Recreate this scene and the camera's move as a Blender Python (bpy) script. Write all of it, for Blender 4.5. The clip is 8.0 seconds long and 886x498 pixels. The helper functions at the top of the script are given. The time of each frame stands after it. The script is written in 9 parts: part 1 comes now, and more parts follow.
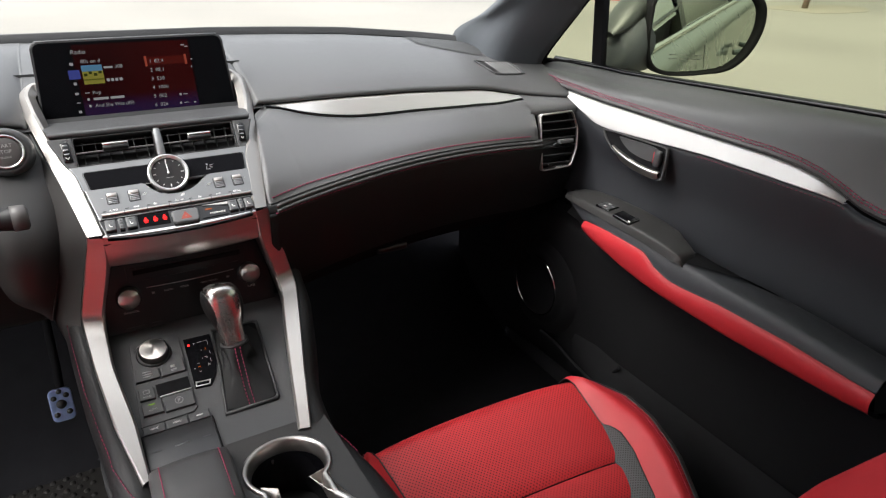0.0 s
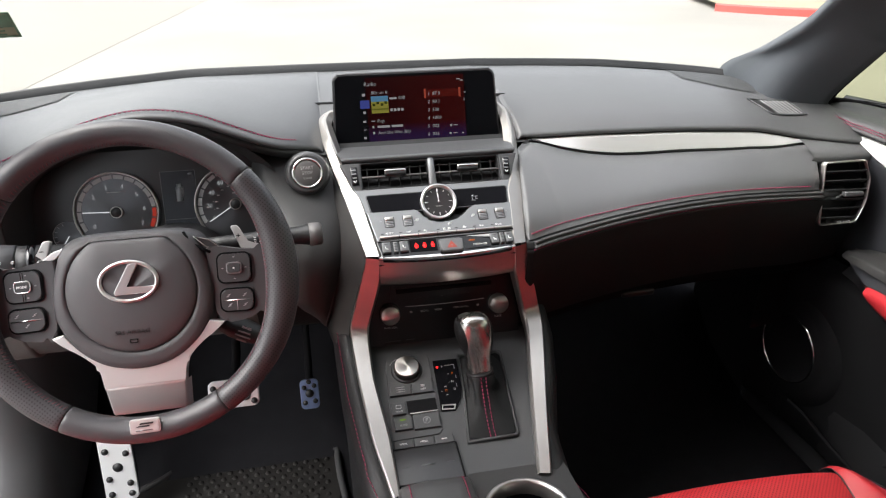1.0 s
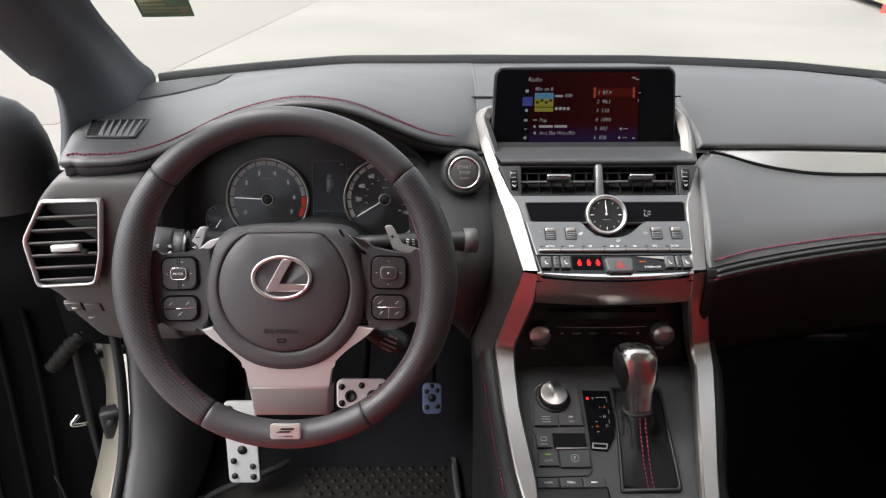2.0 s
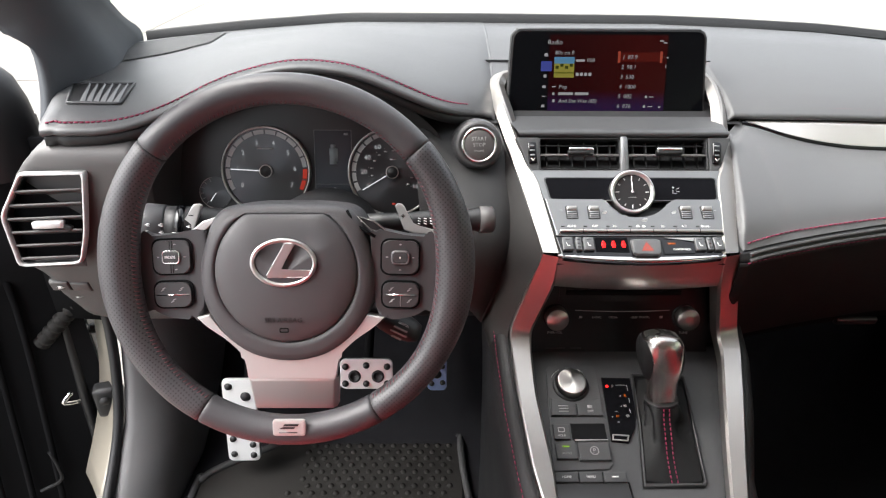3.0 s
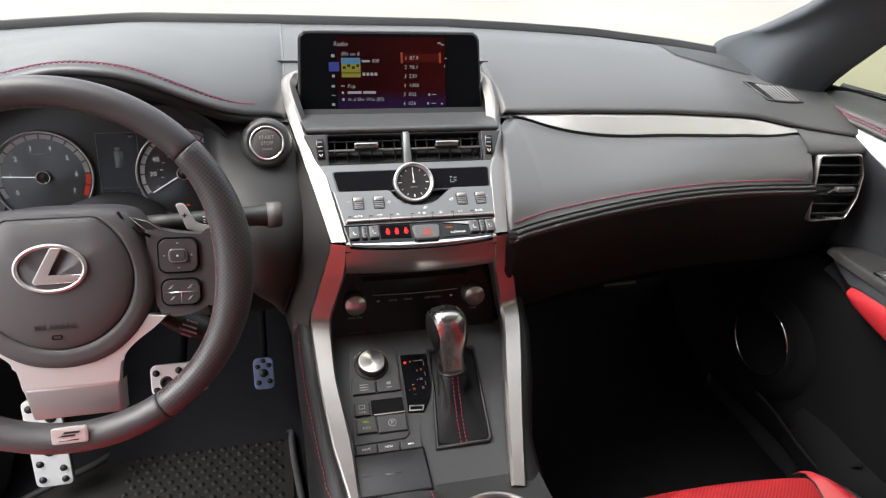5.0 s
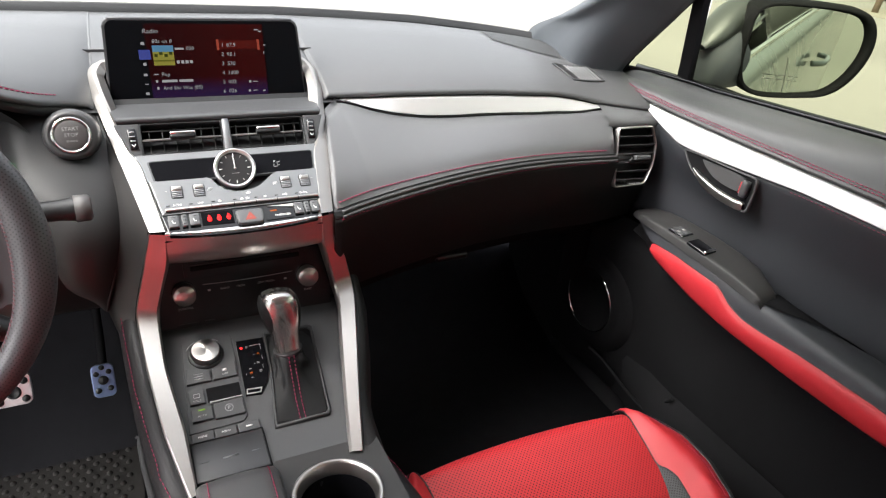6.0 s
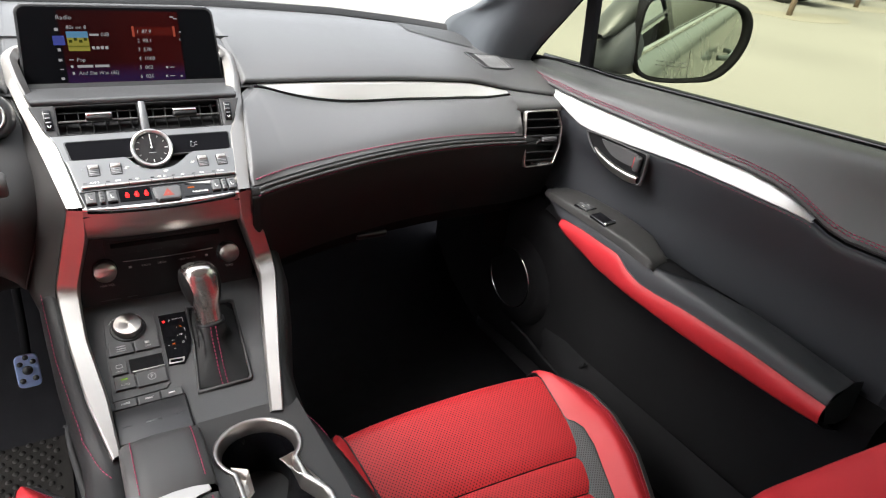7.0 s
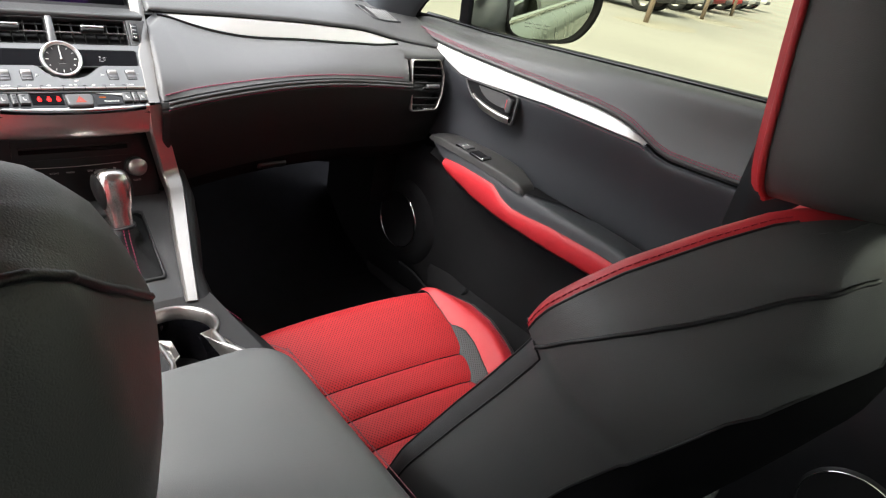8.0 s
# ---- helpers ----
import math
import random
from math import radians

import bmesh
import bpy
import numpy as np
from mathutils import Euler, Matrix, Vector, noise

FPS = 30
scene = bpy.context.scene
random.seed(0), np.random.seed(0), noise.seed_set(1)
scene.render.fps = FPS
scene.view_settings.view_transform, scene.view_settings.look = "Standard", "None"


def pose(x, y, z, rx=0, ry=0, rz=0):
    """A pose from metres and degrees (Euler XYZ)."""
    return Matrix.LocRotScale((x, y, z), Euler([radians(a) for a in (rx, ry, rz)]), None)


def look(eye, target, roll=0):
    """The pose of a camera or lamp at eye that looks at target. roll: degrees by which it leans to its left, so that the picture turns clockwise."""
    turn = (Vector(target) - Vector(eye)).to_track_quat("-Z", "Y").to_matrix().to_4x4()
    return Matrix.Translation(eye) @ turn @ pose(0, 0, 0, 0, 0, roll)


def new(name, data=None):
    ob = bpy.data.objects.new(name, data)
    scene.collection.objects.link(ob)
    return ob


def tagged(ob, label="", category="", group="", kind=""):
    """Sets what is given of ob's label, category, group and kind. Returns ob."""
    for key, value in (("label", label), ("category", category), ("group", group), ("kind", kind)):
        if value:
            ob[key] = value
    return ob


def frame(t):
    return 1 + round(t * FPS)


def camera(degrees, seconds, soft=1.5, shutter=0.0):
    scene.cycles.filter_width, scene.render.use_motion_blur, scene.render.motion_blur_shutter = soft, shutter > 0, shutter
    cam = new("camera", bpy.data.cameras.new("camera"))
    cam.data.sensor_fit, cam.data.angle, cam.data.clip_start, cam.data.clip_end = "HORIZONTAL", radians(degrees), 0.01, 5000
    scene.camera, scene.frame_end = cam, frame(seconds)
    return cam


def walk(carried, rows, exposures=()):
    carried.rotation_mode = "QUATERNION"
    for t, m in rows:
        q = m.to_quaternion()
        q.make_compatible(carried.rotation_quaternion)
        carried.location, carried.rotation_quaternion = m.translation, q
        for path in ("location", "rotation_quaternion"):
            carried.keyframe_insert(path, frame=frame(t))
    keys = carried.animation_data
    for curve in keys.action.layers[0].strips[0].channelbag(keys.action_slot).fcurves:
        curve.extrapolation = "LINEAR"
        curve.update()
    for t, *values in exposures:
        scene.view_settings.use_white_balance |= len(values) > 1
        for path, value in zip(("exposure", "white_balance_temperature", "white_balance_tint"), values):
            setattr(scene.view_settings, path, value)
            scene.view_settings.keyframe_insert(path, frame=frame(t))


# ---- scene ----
cam = camera(69.8, 8.0, 1.2)
PATH = [
    (0, (-0.092, -0.93, 0.928), (0.814, 0.602, 0.017), 1.9),
    (0.5, (-0.125, -0.897, 0.943), (0.502, 0.764, 0.022), -0.0),
    (1, (-0.162, -0.872, 0.953), (0.18, 0.894, 0.079), -0.5),
    (1.5, (-0.196, -0.826, 0.948), (-0.085, 0.972, 0.08), -0.3),
    (2, (-0.223, -0.78, 0.939), (-0.211, 1.011, 0.048), -0.1),
    (2.2, (-0.23, -0.758, 0.938), (-0.242, 1.019, 0.021), -0.3),
    (3.3, (-0.244, -0.715, 0.932), (-0.208, 1.007, -0.083), 0.8),
    (3.5, (-0.244, -0.716, 0.936), (-0.206, 1.005, -0.083), 0.9),
    (4, (-0.238, -0.722, 0.942), (-0.16, 1.0, -0.074), 1.1),
    (4.5, (-0.207, -0.749, 0.954), (0.038, 0.966, -0.045), 2.9),
    (5, (-0.162, -0.774, 0.95), (0.293, 0.903, -0.04), 3.8),
    (5.2, (-0.159, -0.784, 0.945), (0.403, 0.862, -0.043), 4.9),
    (6.3, (-0.095, -0.866, 0.957), (0.772, 0.649, -0.018), 5.7),
    (6.5, (-0.091, -0.89, 0.955), (0.807, 0.616, -0.006), 5.7),
    (7, (-0.103, -0.928, 0.949), (0.864, 0.537, -0.009), 6.8),
    (7.3, (-0.132, -0.963, 0.952), (0.865, 0.481, -0.007), 8.4),
    (7.5, (-0.144, -0.997, 0.943), (0.903, 0.428, 0.008), 7.7),
    (7.7, (-0.171, -1.031, 0.919), (0.975, 0.332, 0.008), 8.1),
    (8, (-0.217, -1.071, 0.891), (1.049, 0.177, -0.026), 11.9),
]
EXPOSURES = [(0.0, 1.85), (0.5, 2.08), (1.0, 1.98), (1.5, 1.82), (2.0, 1.65), (2.2, 1.7), (3.3, 2.3), (4.0, 2.3), (4.5, 2.2), (5.0, 2.0), (6.3, 2.38), (7.0, 2.35), (8.0, 2.50)]
walk(cam, [(t, look(eye, target, roll)) for t, eye, target, roll in PATH], EXPOSURES)

# ---------- world, sun ----------
world = bpy.data.worlds.new("sky")
scene.world = world
world.use_nodes = True
wn = world.node_tree.nodes
sky = wn.new("ShaderNodeTexSky")
sky.sky_type = "NISHITA"
sky.sun_disc = False
sky.sun_elevation, sky.sun_rotation = radians(55), radians(-80)
sky.dust_density, sky.air_density = 4.0, 1.0
haze = wn.new("ShaderNodeHueSaturation")
haze.inputs["Saturation"].default_value = 0.25
wn["Background"].inputs["Strength"].default_value = 0.15
world.node_tree.links.new(sky.outputs[0], haze.inputs["Color"])
world.node_tree.links.new(haze.outputs[0], wn["Background"].inputs["Color"])
sun = new("sun", bpy.data.lights.new("sun", "SUN"))
sun.data.energy, sun.data.angle, sun.data.color = 1.5, radians(50), (1.0, 0.975, 0.945)
sun.matrix_world = look((-7, -1.2, 9), (0, 0, 0))


# ---------- materials ----------
def nodes_of(m):
    m.use_nodes = True
    t = m.node_tree
    return t, t.nodes["Principled BSDF"]


def surface(name, color, rough=0.5, metal=0.0, grain=0.0, grain_size=900.0, vary=0.12, vary_size=9.0, kind="noise", spec=0.5, coat=0.0):
    """A material with colour variation at two scales and a fine relief."""
    m = bpy.data.materials.new(name)
    t, b = nodes_of(m)
    n, l = t.nodes, t.links
    co = n.new("ShaderNodeTexCoord").outputs["Object"]
    big = n.new("ShaderNodeTexNoise")
    big.inputs["Scale"].default_value, big.inputs["Detail"].default_value = vary_size, 5
    l.new(co, big.inputs["Vector"])
    ramp = n.new("ShaderNodeMix")
    ramp.data_type = "RGBA"
    ramp.inputs[6].default_value = (*[c * (1 - vary) for c in color], 1)
    ramp.inputs[7].default_value = (*[min(1, c * (1 + vary)) for c in color], 1)
    l.new(big.outputs["Fac"], ramp.inputs[0])
    l.new(ramp.outputs[2], b.inputs["Base Color"])
    mr = n.new("ShaderNodeMapRange")
    mr.inputs["To Min"].default_value, mr.inputs["To Max"].default_value = rough * 0.85, min(1, rough * 1.15)
    l.new(big.outputs["Fac"], mr.inputs["Value"])
    l.new(mr.outputs[0], b.inputs["Roughness"])
    b.inputs["Metallic"].default_value = metal
    b.inputs["Specular IOR Level"].default_value = spec
    b.inputs["Coat Weight"].default_value = coat
    b.inputs["Coat Roughness"].default_value = 0.08
    if grain:
        if kind == "leather":
            g = n.new("ShaderNodeTexVoronoi")
            g.feature = "DISTANCE_TO_EDGE"
            out = g.outputs["Distance"]
        else:
            g = n.new("ShaderNodeTexNoise")
            out = g.outputs["Fac"]
        g.inputs["Scale"].default_value = grain_size
        if kind == "brushed":
            mp = n.new("ShaderNodeMapping")
            mp.inputs["Scale"].default_value = (0.03, 1, 1)
            l.new(co, mp.inputs["Vector"])
            l.new(mp.outputs[0], g.inputs["Vector"])
        else:
            l.new(co, g.inputs["Vector"])
        bump = n.new("ShaderNodeBump")
        bump.inputs["Strength"].default_value, bump.inputs["Distance"].default_value = min(1, grain * 1.3), 0.0005
        l.new(out, bump.inputs["Height"])
        l.new(bump.outputs[0], b.inputs["Normal"])
    return m


def glow(name, color, strength):
    m = bpy.data.materials.new(name)
    t, b = nodes_of(m)
    b.inputs["Base Color"].default_value = (*[c * 0.04 for c in color], 1)
    b.inputs["Roughness"].default_value = 0.25
    b.inputs["Specular IOR Level"].default_value = 0.2
    b.inputs["Emission Color"].default_value = (*color, 1)
    b.inputs["Emission Strength"].default_value = strength
    return m


def glass(name, tint, gloss=0.06):
    m = bpy.data.materials.new(name)
    m.use_nodes = True
    t = m.node_tree
    n, l = t.nodes, t.links
    n.remove(n["Principled BSDF"])
    tr, gl, mix = n.new("ShaderNodeBsdfTransparent"), n.new("ShaderNodeBsdfGlossy"), n.new("ShaderNodeMixShader")
    tr.inputs[0].default_value = (*tint, 1)
    gl.inputs["Roughness"].default_value = 0.02
    fr = n.new("ShaderNodeFresnel")
    fr.inputs[0].default_value = 1.2
    mul = n.new("ShaderNodeMath")
    mul.operation = "MULTIPLY"
    mul.inputs[1].default_value = gloss / 0.06
    l.new(fr.outputs[0], mul.inputs[0])
    l.new(mul.outputs[0], mix.inputs[0])
    l.new(tr.outputs[0], mix.inputs[1])
    l.new(gl.outputs[0], mix.inputs[2])
    l.new(mix.outputs[0], n["Material Output"].inputs[0])
    return m


def perforated(name, color, rough, pitch, hole, upright=False):
    """Leather with rows of small punched holes."""
    m = surface(name, color, rough, grain=0.25, grain_size=700, kind="leather", vary=0.1)
    t = m.node_tree
    n, l, b = t.nodes, t.links, t.nodes["Principled BSDF"]
    co = n.new("ShaderNodeTexCoord").outputs["Object"]
    rot = n.new("ShaderNodeMapping")
    rot.inputs["Rotation"].default_value = (0, 0, radians(45))
    rot.inputs["Scale"].default_value = (1 / pitch, 1 / pitch, 0)
    if upright:
        turn = n.new("ShaderNodeMapping")
        turn.inputs["Rotation"].default_value = (radians(-67), 0, 0)
        l.new(co, turn.inputs["Vector"])
        co = turn.outputs[0]
    l.new(co, rot.inputs["Vector"])
    vor = n.new("ShaderNodeTexVoronoi")
    vor.inputs["Randomness"].default_value = 0.0
    vor.inputs["Scale"].default_value = 1.0
    l.new(rot.outputs[0], vor.inputs["Vector"])
    cut = n.new("ShaderNodeMapRange")
    cut.inputs["From Min"].default_value, cut.inputs["From Max"].default_value = hole * 0.8, hole * 1.2
    l.new(vor.outputs["Distance"], cut.inputs["Value"])
    mix = n.new("ShaderNodeMix")
    mix.data_type = "RGBA"
    mix.inputs[6].default_value = (*[c * 0.12 for c in color], 1)
    old = b.inputs["Base Color"].links[0].from_socket
    l.new(cut.outputs[0], mix.inputs[0])
    l.new(old, mix.inputs[7])
    l.new(mix.outputs[2], b.inputs["Base Color"])
    return m


M_PAD = surface("dash_soft_pad", (0.066, 0.067, 0.069), 0.43, grain=0.35, grain_size=630, kind="leather", vary=0.10)
# Pad colour lightened to stand in for sky light from the passenger window.
M_LPAD = surface("padded_leather_lit", (0.084, 0.085, 0.088), 0.42, grain=0.35, grain_size=630, kind="leather", vary=0.08)
# Darkened and cooled to offset red light bounced from the seat.
M_GLOVE = surface("darkened_plastic", (0.0085, 0.0092, 0.0096), 0.62, grain=0.35, grain_size=900, kind="leather", vary=0.15, spec=0.25)
M_LEATHER = surface("black_leather", (0.042, 0.042, 0.043), 0.52, grain=0.35, grain_size=780, kind="leather", vary=0.15)
M_WHEEL = surface("wheel_leather", (0.049, 0.047, 0.051), 0.40, grain=0.3, grain_size=975, kind="leather", vary=0.12)
M_PLASTIC = surface("grey_plastic", (0.040, 0.041, 0.043), 0.5, grain=0.3, grain_size=1400, vary=0.08)
M_FACIA = surface("warm_grey_plastic", (0.072, 0.068, 0.067), 0.5, grain=0.3, grain_size=1200, vary=0.08)
M_DARK = surface("black_plastic", (0.010, 0.010, 0.011), 0.5, grain=0.3, grain_size=1100, vary=0.15)
M_GLOSS = surface("piano_black", (0.004, 0.004, 0.005), 0.12, vary=0.1, spec=0.5)
M_RUBBER = surface("mat_rubber", (0.014, 0.013, 0.012), 0.7, spec=0.25, grain=0.4, grain_size=600, vary=0.3, vary_size=25)
M_RIM = surface("mat_rim_rubber", (0.042, 0.042, 0.043), 0.6, grain=0.3, grain_size=600, vary=0.15)
M_CARPET = surface("carpet", (0.0144, 0.0144, 0.0162), 0.95, grain=0.9, grain_size=900, vary=0.3, vary_size=30, spec=0.03)
M_SILVER = surface("satin_silver", (0.45, 0.43, 0.41), 0.36, 1.0, grain=0.10, grain_size=1500, kind="brushed", vary=0.04)
# Same silver as the rails, darkened to hold down its sky reflection.
M_STRIP = surface("dimmed_silver_strip", (0.345, 0.33, 0.315), 0.44, 1.0, grain=0.12, grain_size=1500, kind="brushed", vary=0.04)
M_TRIM = surface("brushed_trim", (0.51, 0.505, 0.50), 0.42, 0.5, grain=0.12, grain_size=1500, kind="brushed", vary=0.04)
M_CHROME = surface("chrome", (0.82, 0.81, 0.79), 0.10, 1.0, vary=0.03)
M_PANEL = surface("climate_panel", (0.15, 0.155, 0.16), 0.42, 0.5, grain=0.1, grain_size=1500, vary=0.04)
M_RED = surface("red_leather", (0.43, 0.022, 0.029), 0.50, grain=0.35, grain_size=720, kind="leather", vary=0.10, spec=0.45)
M_PERF = perforated("red_perforated_leather", (0.47, 0.023, 0.029), 0.52, 0.0044, 0.24)
M_MESH = perforated("dark_grey_mesh_fabric", (0.055, 0.058, 0.06), 0.7, 0.0036, 0.3)
M_STITCH = surface("red_thread", (0.26, 0.016, 0.062), 0.7, vary=0.2, vary_size=200)
M_REDTHREAD = surface("bright_red_thread", (0.33, 0.016, 0.030), 0.7, vary=0.2, vary_size=200)
M_WHITE = surface("white_print", (0.75, 0.75, 0.74), 0.5, vary=0.05)
M_BODY = surface("silver_car_paint", (0.17, 0.19, 0.18), 0.28, 0.3, vary=0.04, coat=1.0)
M_ALU = surface("aluminium_pedal", (0.74, 0.74, 0.74), 0.36, 0.35, grain=0.1, grain_size=900, vary=0.06)
# Headliner is out of view; kept pale to bounce light onto the seats.
M_HEAD = surface("headliner_cloth", (0.58, 0.57, 0.55), 0.95, grain=0.4, grain_size=900, vary=0.08, spec=0.1)
M_PILLAR = surface("pillar_trim", (0.048, 0.054, 0.062), 0.7, grain=0.3, grain_size=900, vary=0.08)
M_CONCRETE = surface("concrete", (0.200, 0.190, 0.170), 0.85, grain=0.6, grain_size=60, vary=0.34, vary_size=0.3)
M_CURB = surface("red_painted_kerb", (0.55, 0.06, 0.05), 0.7, grain=0.5, grain_size=90, vary=0.25, vary_size=5)
M_GLASS = glass("clear_glass", (0.97, 0.98, 0.96), 0.02)
M_TINT = glass("tinted_glass", (0.545, 0.57, 0.415), 0.05)
# Dark tint for unseen rear panes, added to cut light on the seats.
M_DIMGLASS = glass("dimming_glass", (0.16, 0.165, 0.16), 0.05)
M_MIRROR = surface("mirror_glass", (0.52, 0.57, 0.50), 0.015, 1.0, vary=0.0)
M_BARK = surface("bark", (0.17, 0.125, 0.09), 0.9, grain=0.9, grain_size=60, vary=0.35, vary_size=12)
M_LEAF = surface("leaf", (0.06, 0.09, 0.03), 0.7, vary=0.4, vary_size=3)
# Nearly no gloss; the shade of footwells and recesses is put into the colour.
M_FOOT = surface("shade_black_plastic", (0.010, 0.010, 0.0108), 0.85, grain=0.3, grain_size=900, vary=0.2, spec=0.02)
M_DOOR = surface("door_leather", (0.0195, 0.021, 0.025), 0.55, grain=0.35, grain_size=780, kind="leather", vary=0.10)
# Paler than dark grey leather, standing in for stronger light from above.
M_ARM = surface("armrest_leather_lit", (0.165, 0.170, 0.167), 0.55, grain=0.35, grain_size=780, kind="leather", vary=0.08)
M_GRILLE = surface("speaker_grille", (0.028, 0.029, 0.030), 0.65, grain=0.9, grain_size=2400, vary=0.1)
M_GRIP = perforated("perforated_wheel_leather", (0.049, 0.047, 0.051), 0.42, 0.0034, 0.20, True)
M_LCD = surface("dark_display_glass", (0.004, 0.004, 0.005), 0.35, vary=0.1, spec=0.02)
M_LIGHTPRINT = surface("grey_print", (0.32, 0.32, 0.32), 0.5, vary=0.05)
M_THREAD = surface("dark_thread", (0.15, 0.045, 0.055), 0.7, vary=0.3, vary_size=300)
# Far darker than the seat leather: the console sides' shade is painted in.
M_SIDE = surface("shaded_side_leather", (0.011, 0.011, 0.012), 0.55, grain=0.35, grain_size=780, kind="leather", vary=0.15, spec=0.35)
M_SEAT = surface("seat_leather", (0.072, 0.073, 0.072), 0.48, grain=0.35, grain_size=780, kind="leather", vary=0.15)
M_CHEEK = surface("cheek_plastic", (0.020, 0.0195, 0.0195), 0.55, grain=0.3, grain_size=1200, vary=0.08)
M_KICK = surface("light_grey_plastic", (0.100, 0.098, 0.100), 0.5, grain=0.3, grain_size=1200, vary=0.08)
M_KEY = surface("key_silver", (0.30, 0.30, 0.305), 0.36, 0.8, vary=0.05)
M_KEYGREY = surface("switch_grey", (0.085, 0.087, 0.09), 0.42, 0.2, grain=0.1, grain_size=1500, vary=0.04)
M_HUB = surface("airbag_cover", (0.062, 0.059, 0.063), 0.45, grain=0.3, grain_size=975, kind="leather", vary=0.10)
M_KEYPAD = surface("key_pad_plastic", (0.046, 0.045, 0.047), 0.42, vary=0.06)
M_DIAL = surface("clock_dial", (0.020, 0.020, 0.021), 0.35, vary=0.1)
M_BOOT = surface("boot_leather", (0.0055, 0.0055, 0.006), 0.58, grain=0.35, grain_size=900, kind="leather", vary=0.15, spec=0.22)
M_EMBLEM = surface("satin_chrome", (0.74, 0.73, 0.72), 0.33, 1.0, vary=0.03)
# Plain aluminium; the blue of the reflected sky is painted into its colour.
M_ALUSKY = surface("sky_reflecting_aluminium", (0.36, 0.46, 0.74), 0.35, 0.7, grain=0.1, grain_size=900, vary=0.06)
M_SPUN = surface("spun_silver", (0.52, 0.50, 0.47), 0.32, 1.0, vary=0.04)
spun = M_SPUN.node_tree
tang = spun.nodes.new("ShaderNodeTangent")
tang.direction_type, tang.axis = "RADIAL", "Z"
spun.nodes["Principled BSDF"].inputs["Anisotropic"].default_value = 0.85
spun.links.new(tang.outputs[0], spun.nodes["Principled BSDF"].inputs["Tangent"])
M_SLAB = surface("darker_concrete", (0.178, 0.167, 0.148), 0.85, grain=0.6, grain_size=60, vary=0.18, vary_size=0.3)
M_FIN = surface("light_grey_fin", (0.17, 0.172, 0.176), 0.5, vary=0.06)
M_SPOKE = surface("brushed_spoke", (0.60, 0.59, 0.585), 0.38, 0.55, grain=0.10, grain_size=1500, kind="brushed", vary=0.04)
M_SPOKEDARK = surface("spoke_plastic", (0.053, 0.052, 0.055), 0.46, grain=0.25, grain_size=1400, vary=0.08)
M_POST = surface("silver_post_paint", (0.27, 0.245, 0.205), 0.35, 0.2, vary=0.05, coat=0.6)
M_KNOB = surface("polished_satin", (0.56, 0.54, 0.52), 0.27, 1.0, vary=0.03)
M_FLANK = surface("warm_satin_grey", (0.030, 0.0285, 0.028), 0.45, 0.3, grain=0.1, grain_size=1500, vary=0.05)
M_AUDIO = surface("satin_black_panel", (0.006, 0.006, 0.0065), 0.30, vary=0.15, spec=0.35)
M_SCREENGLASS = surface("screen_glass", (0.0022, 0.0024, 0.003), 0.22, vary=0.05, spec=0.12)
M_TYRE = surface("tyre_rubber", (0.02, 0.02, 0.02), 0.8, vary=0.2)


# ---------- building helpers ----------
def V(*a):
    return Vector(a)


def thing(name, label, category, at=(0, 0, 0), group="", kind=""):
    ob = new(name)
    ob.location = at
    ob.empty_display_size = 0.02
    return tagged(ob, label, category, group, kind)


def part(name, bm, material, parent=None, label="", smooth=None, kind=""):
    """Links a bmesh as one mesh object; points are in world space, also under a parent."""
    if smooth is not None:
        for f in bm.faces:
            f.smooth = smooth
    me = bpy.data.meshes.new(name)
    bm.to_mesh(me)
    bm.free()
    me.materials.append(material)
    ob = new(name, me)
    if parent is not None:
        base = Vector((0, 0, 0))
        p = parent
        while p is not None:
            base += p.location
            p = p.parent
        me.transform(Matrix.Translation(-base))
        ob.parent = parent
    if label:
        ob["label"] = label
    if kind:
        ob["kind"] = kind
    return ob


def alone(name, bm, material, label, category, smooth=None, group="", kind=""):
    return tagged(part(name, bm, material, None, "", smooth), label, category, group, kind)


def loft(rows, bm=None, ring=False, caps=False, smooth=True):
    """A sheet through rows of points of equal length."""
    bm = bm or bmesh.new()
    vs = [[bm.verts.new(p) for p in r] for r in rows]
    n = len(rows[0])
    for a, b in zip(vs, vs[1:]):
        for i in range(n if ring else n - 1):
            j = (i + 1) % n
            quad = [a[i], a[j], b[j], b[i]]
            if len({tuple(round(c, 6) for c in v.co) for v in quad}) < 3:
                continue
            try:
                f = bm.faces.new(quad)
                f.smooth = smooth
            except ValueError:
                pass
    if caps and ring:
        for r in (vs[0][::-1], vs[-1]):
            try:
                bm.faces.new(r).smooth = False
            except ValueError:
                pass
    return bm


def solid(bm, t):
    """Gives a sheet thickness, away from its normals."""
    bmesh.ops.recalc_face_normals(bm, faces=bm.faces)
    bmesh.ops.solidify(bm, geom=bm.faces[:], thickness=t)
    return bm


def creased(rows, ring=False):
    """A sheet through rows whose long edges stay crisp."""
    n = len(rows[0])
    bm = loft(rows, ring=ring)
    bm.verts.index_update()
    for ed in bm.edges:
        i, j = sorted(v.index for v in ed.verts)
        if j - i == n and (ring or 0 < i % n < n - 1):
            ed.smooth = False
    return bm


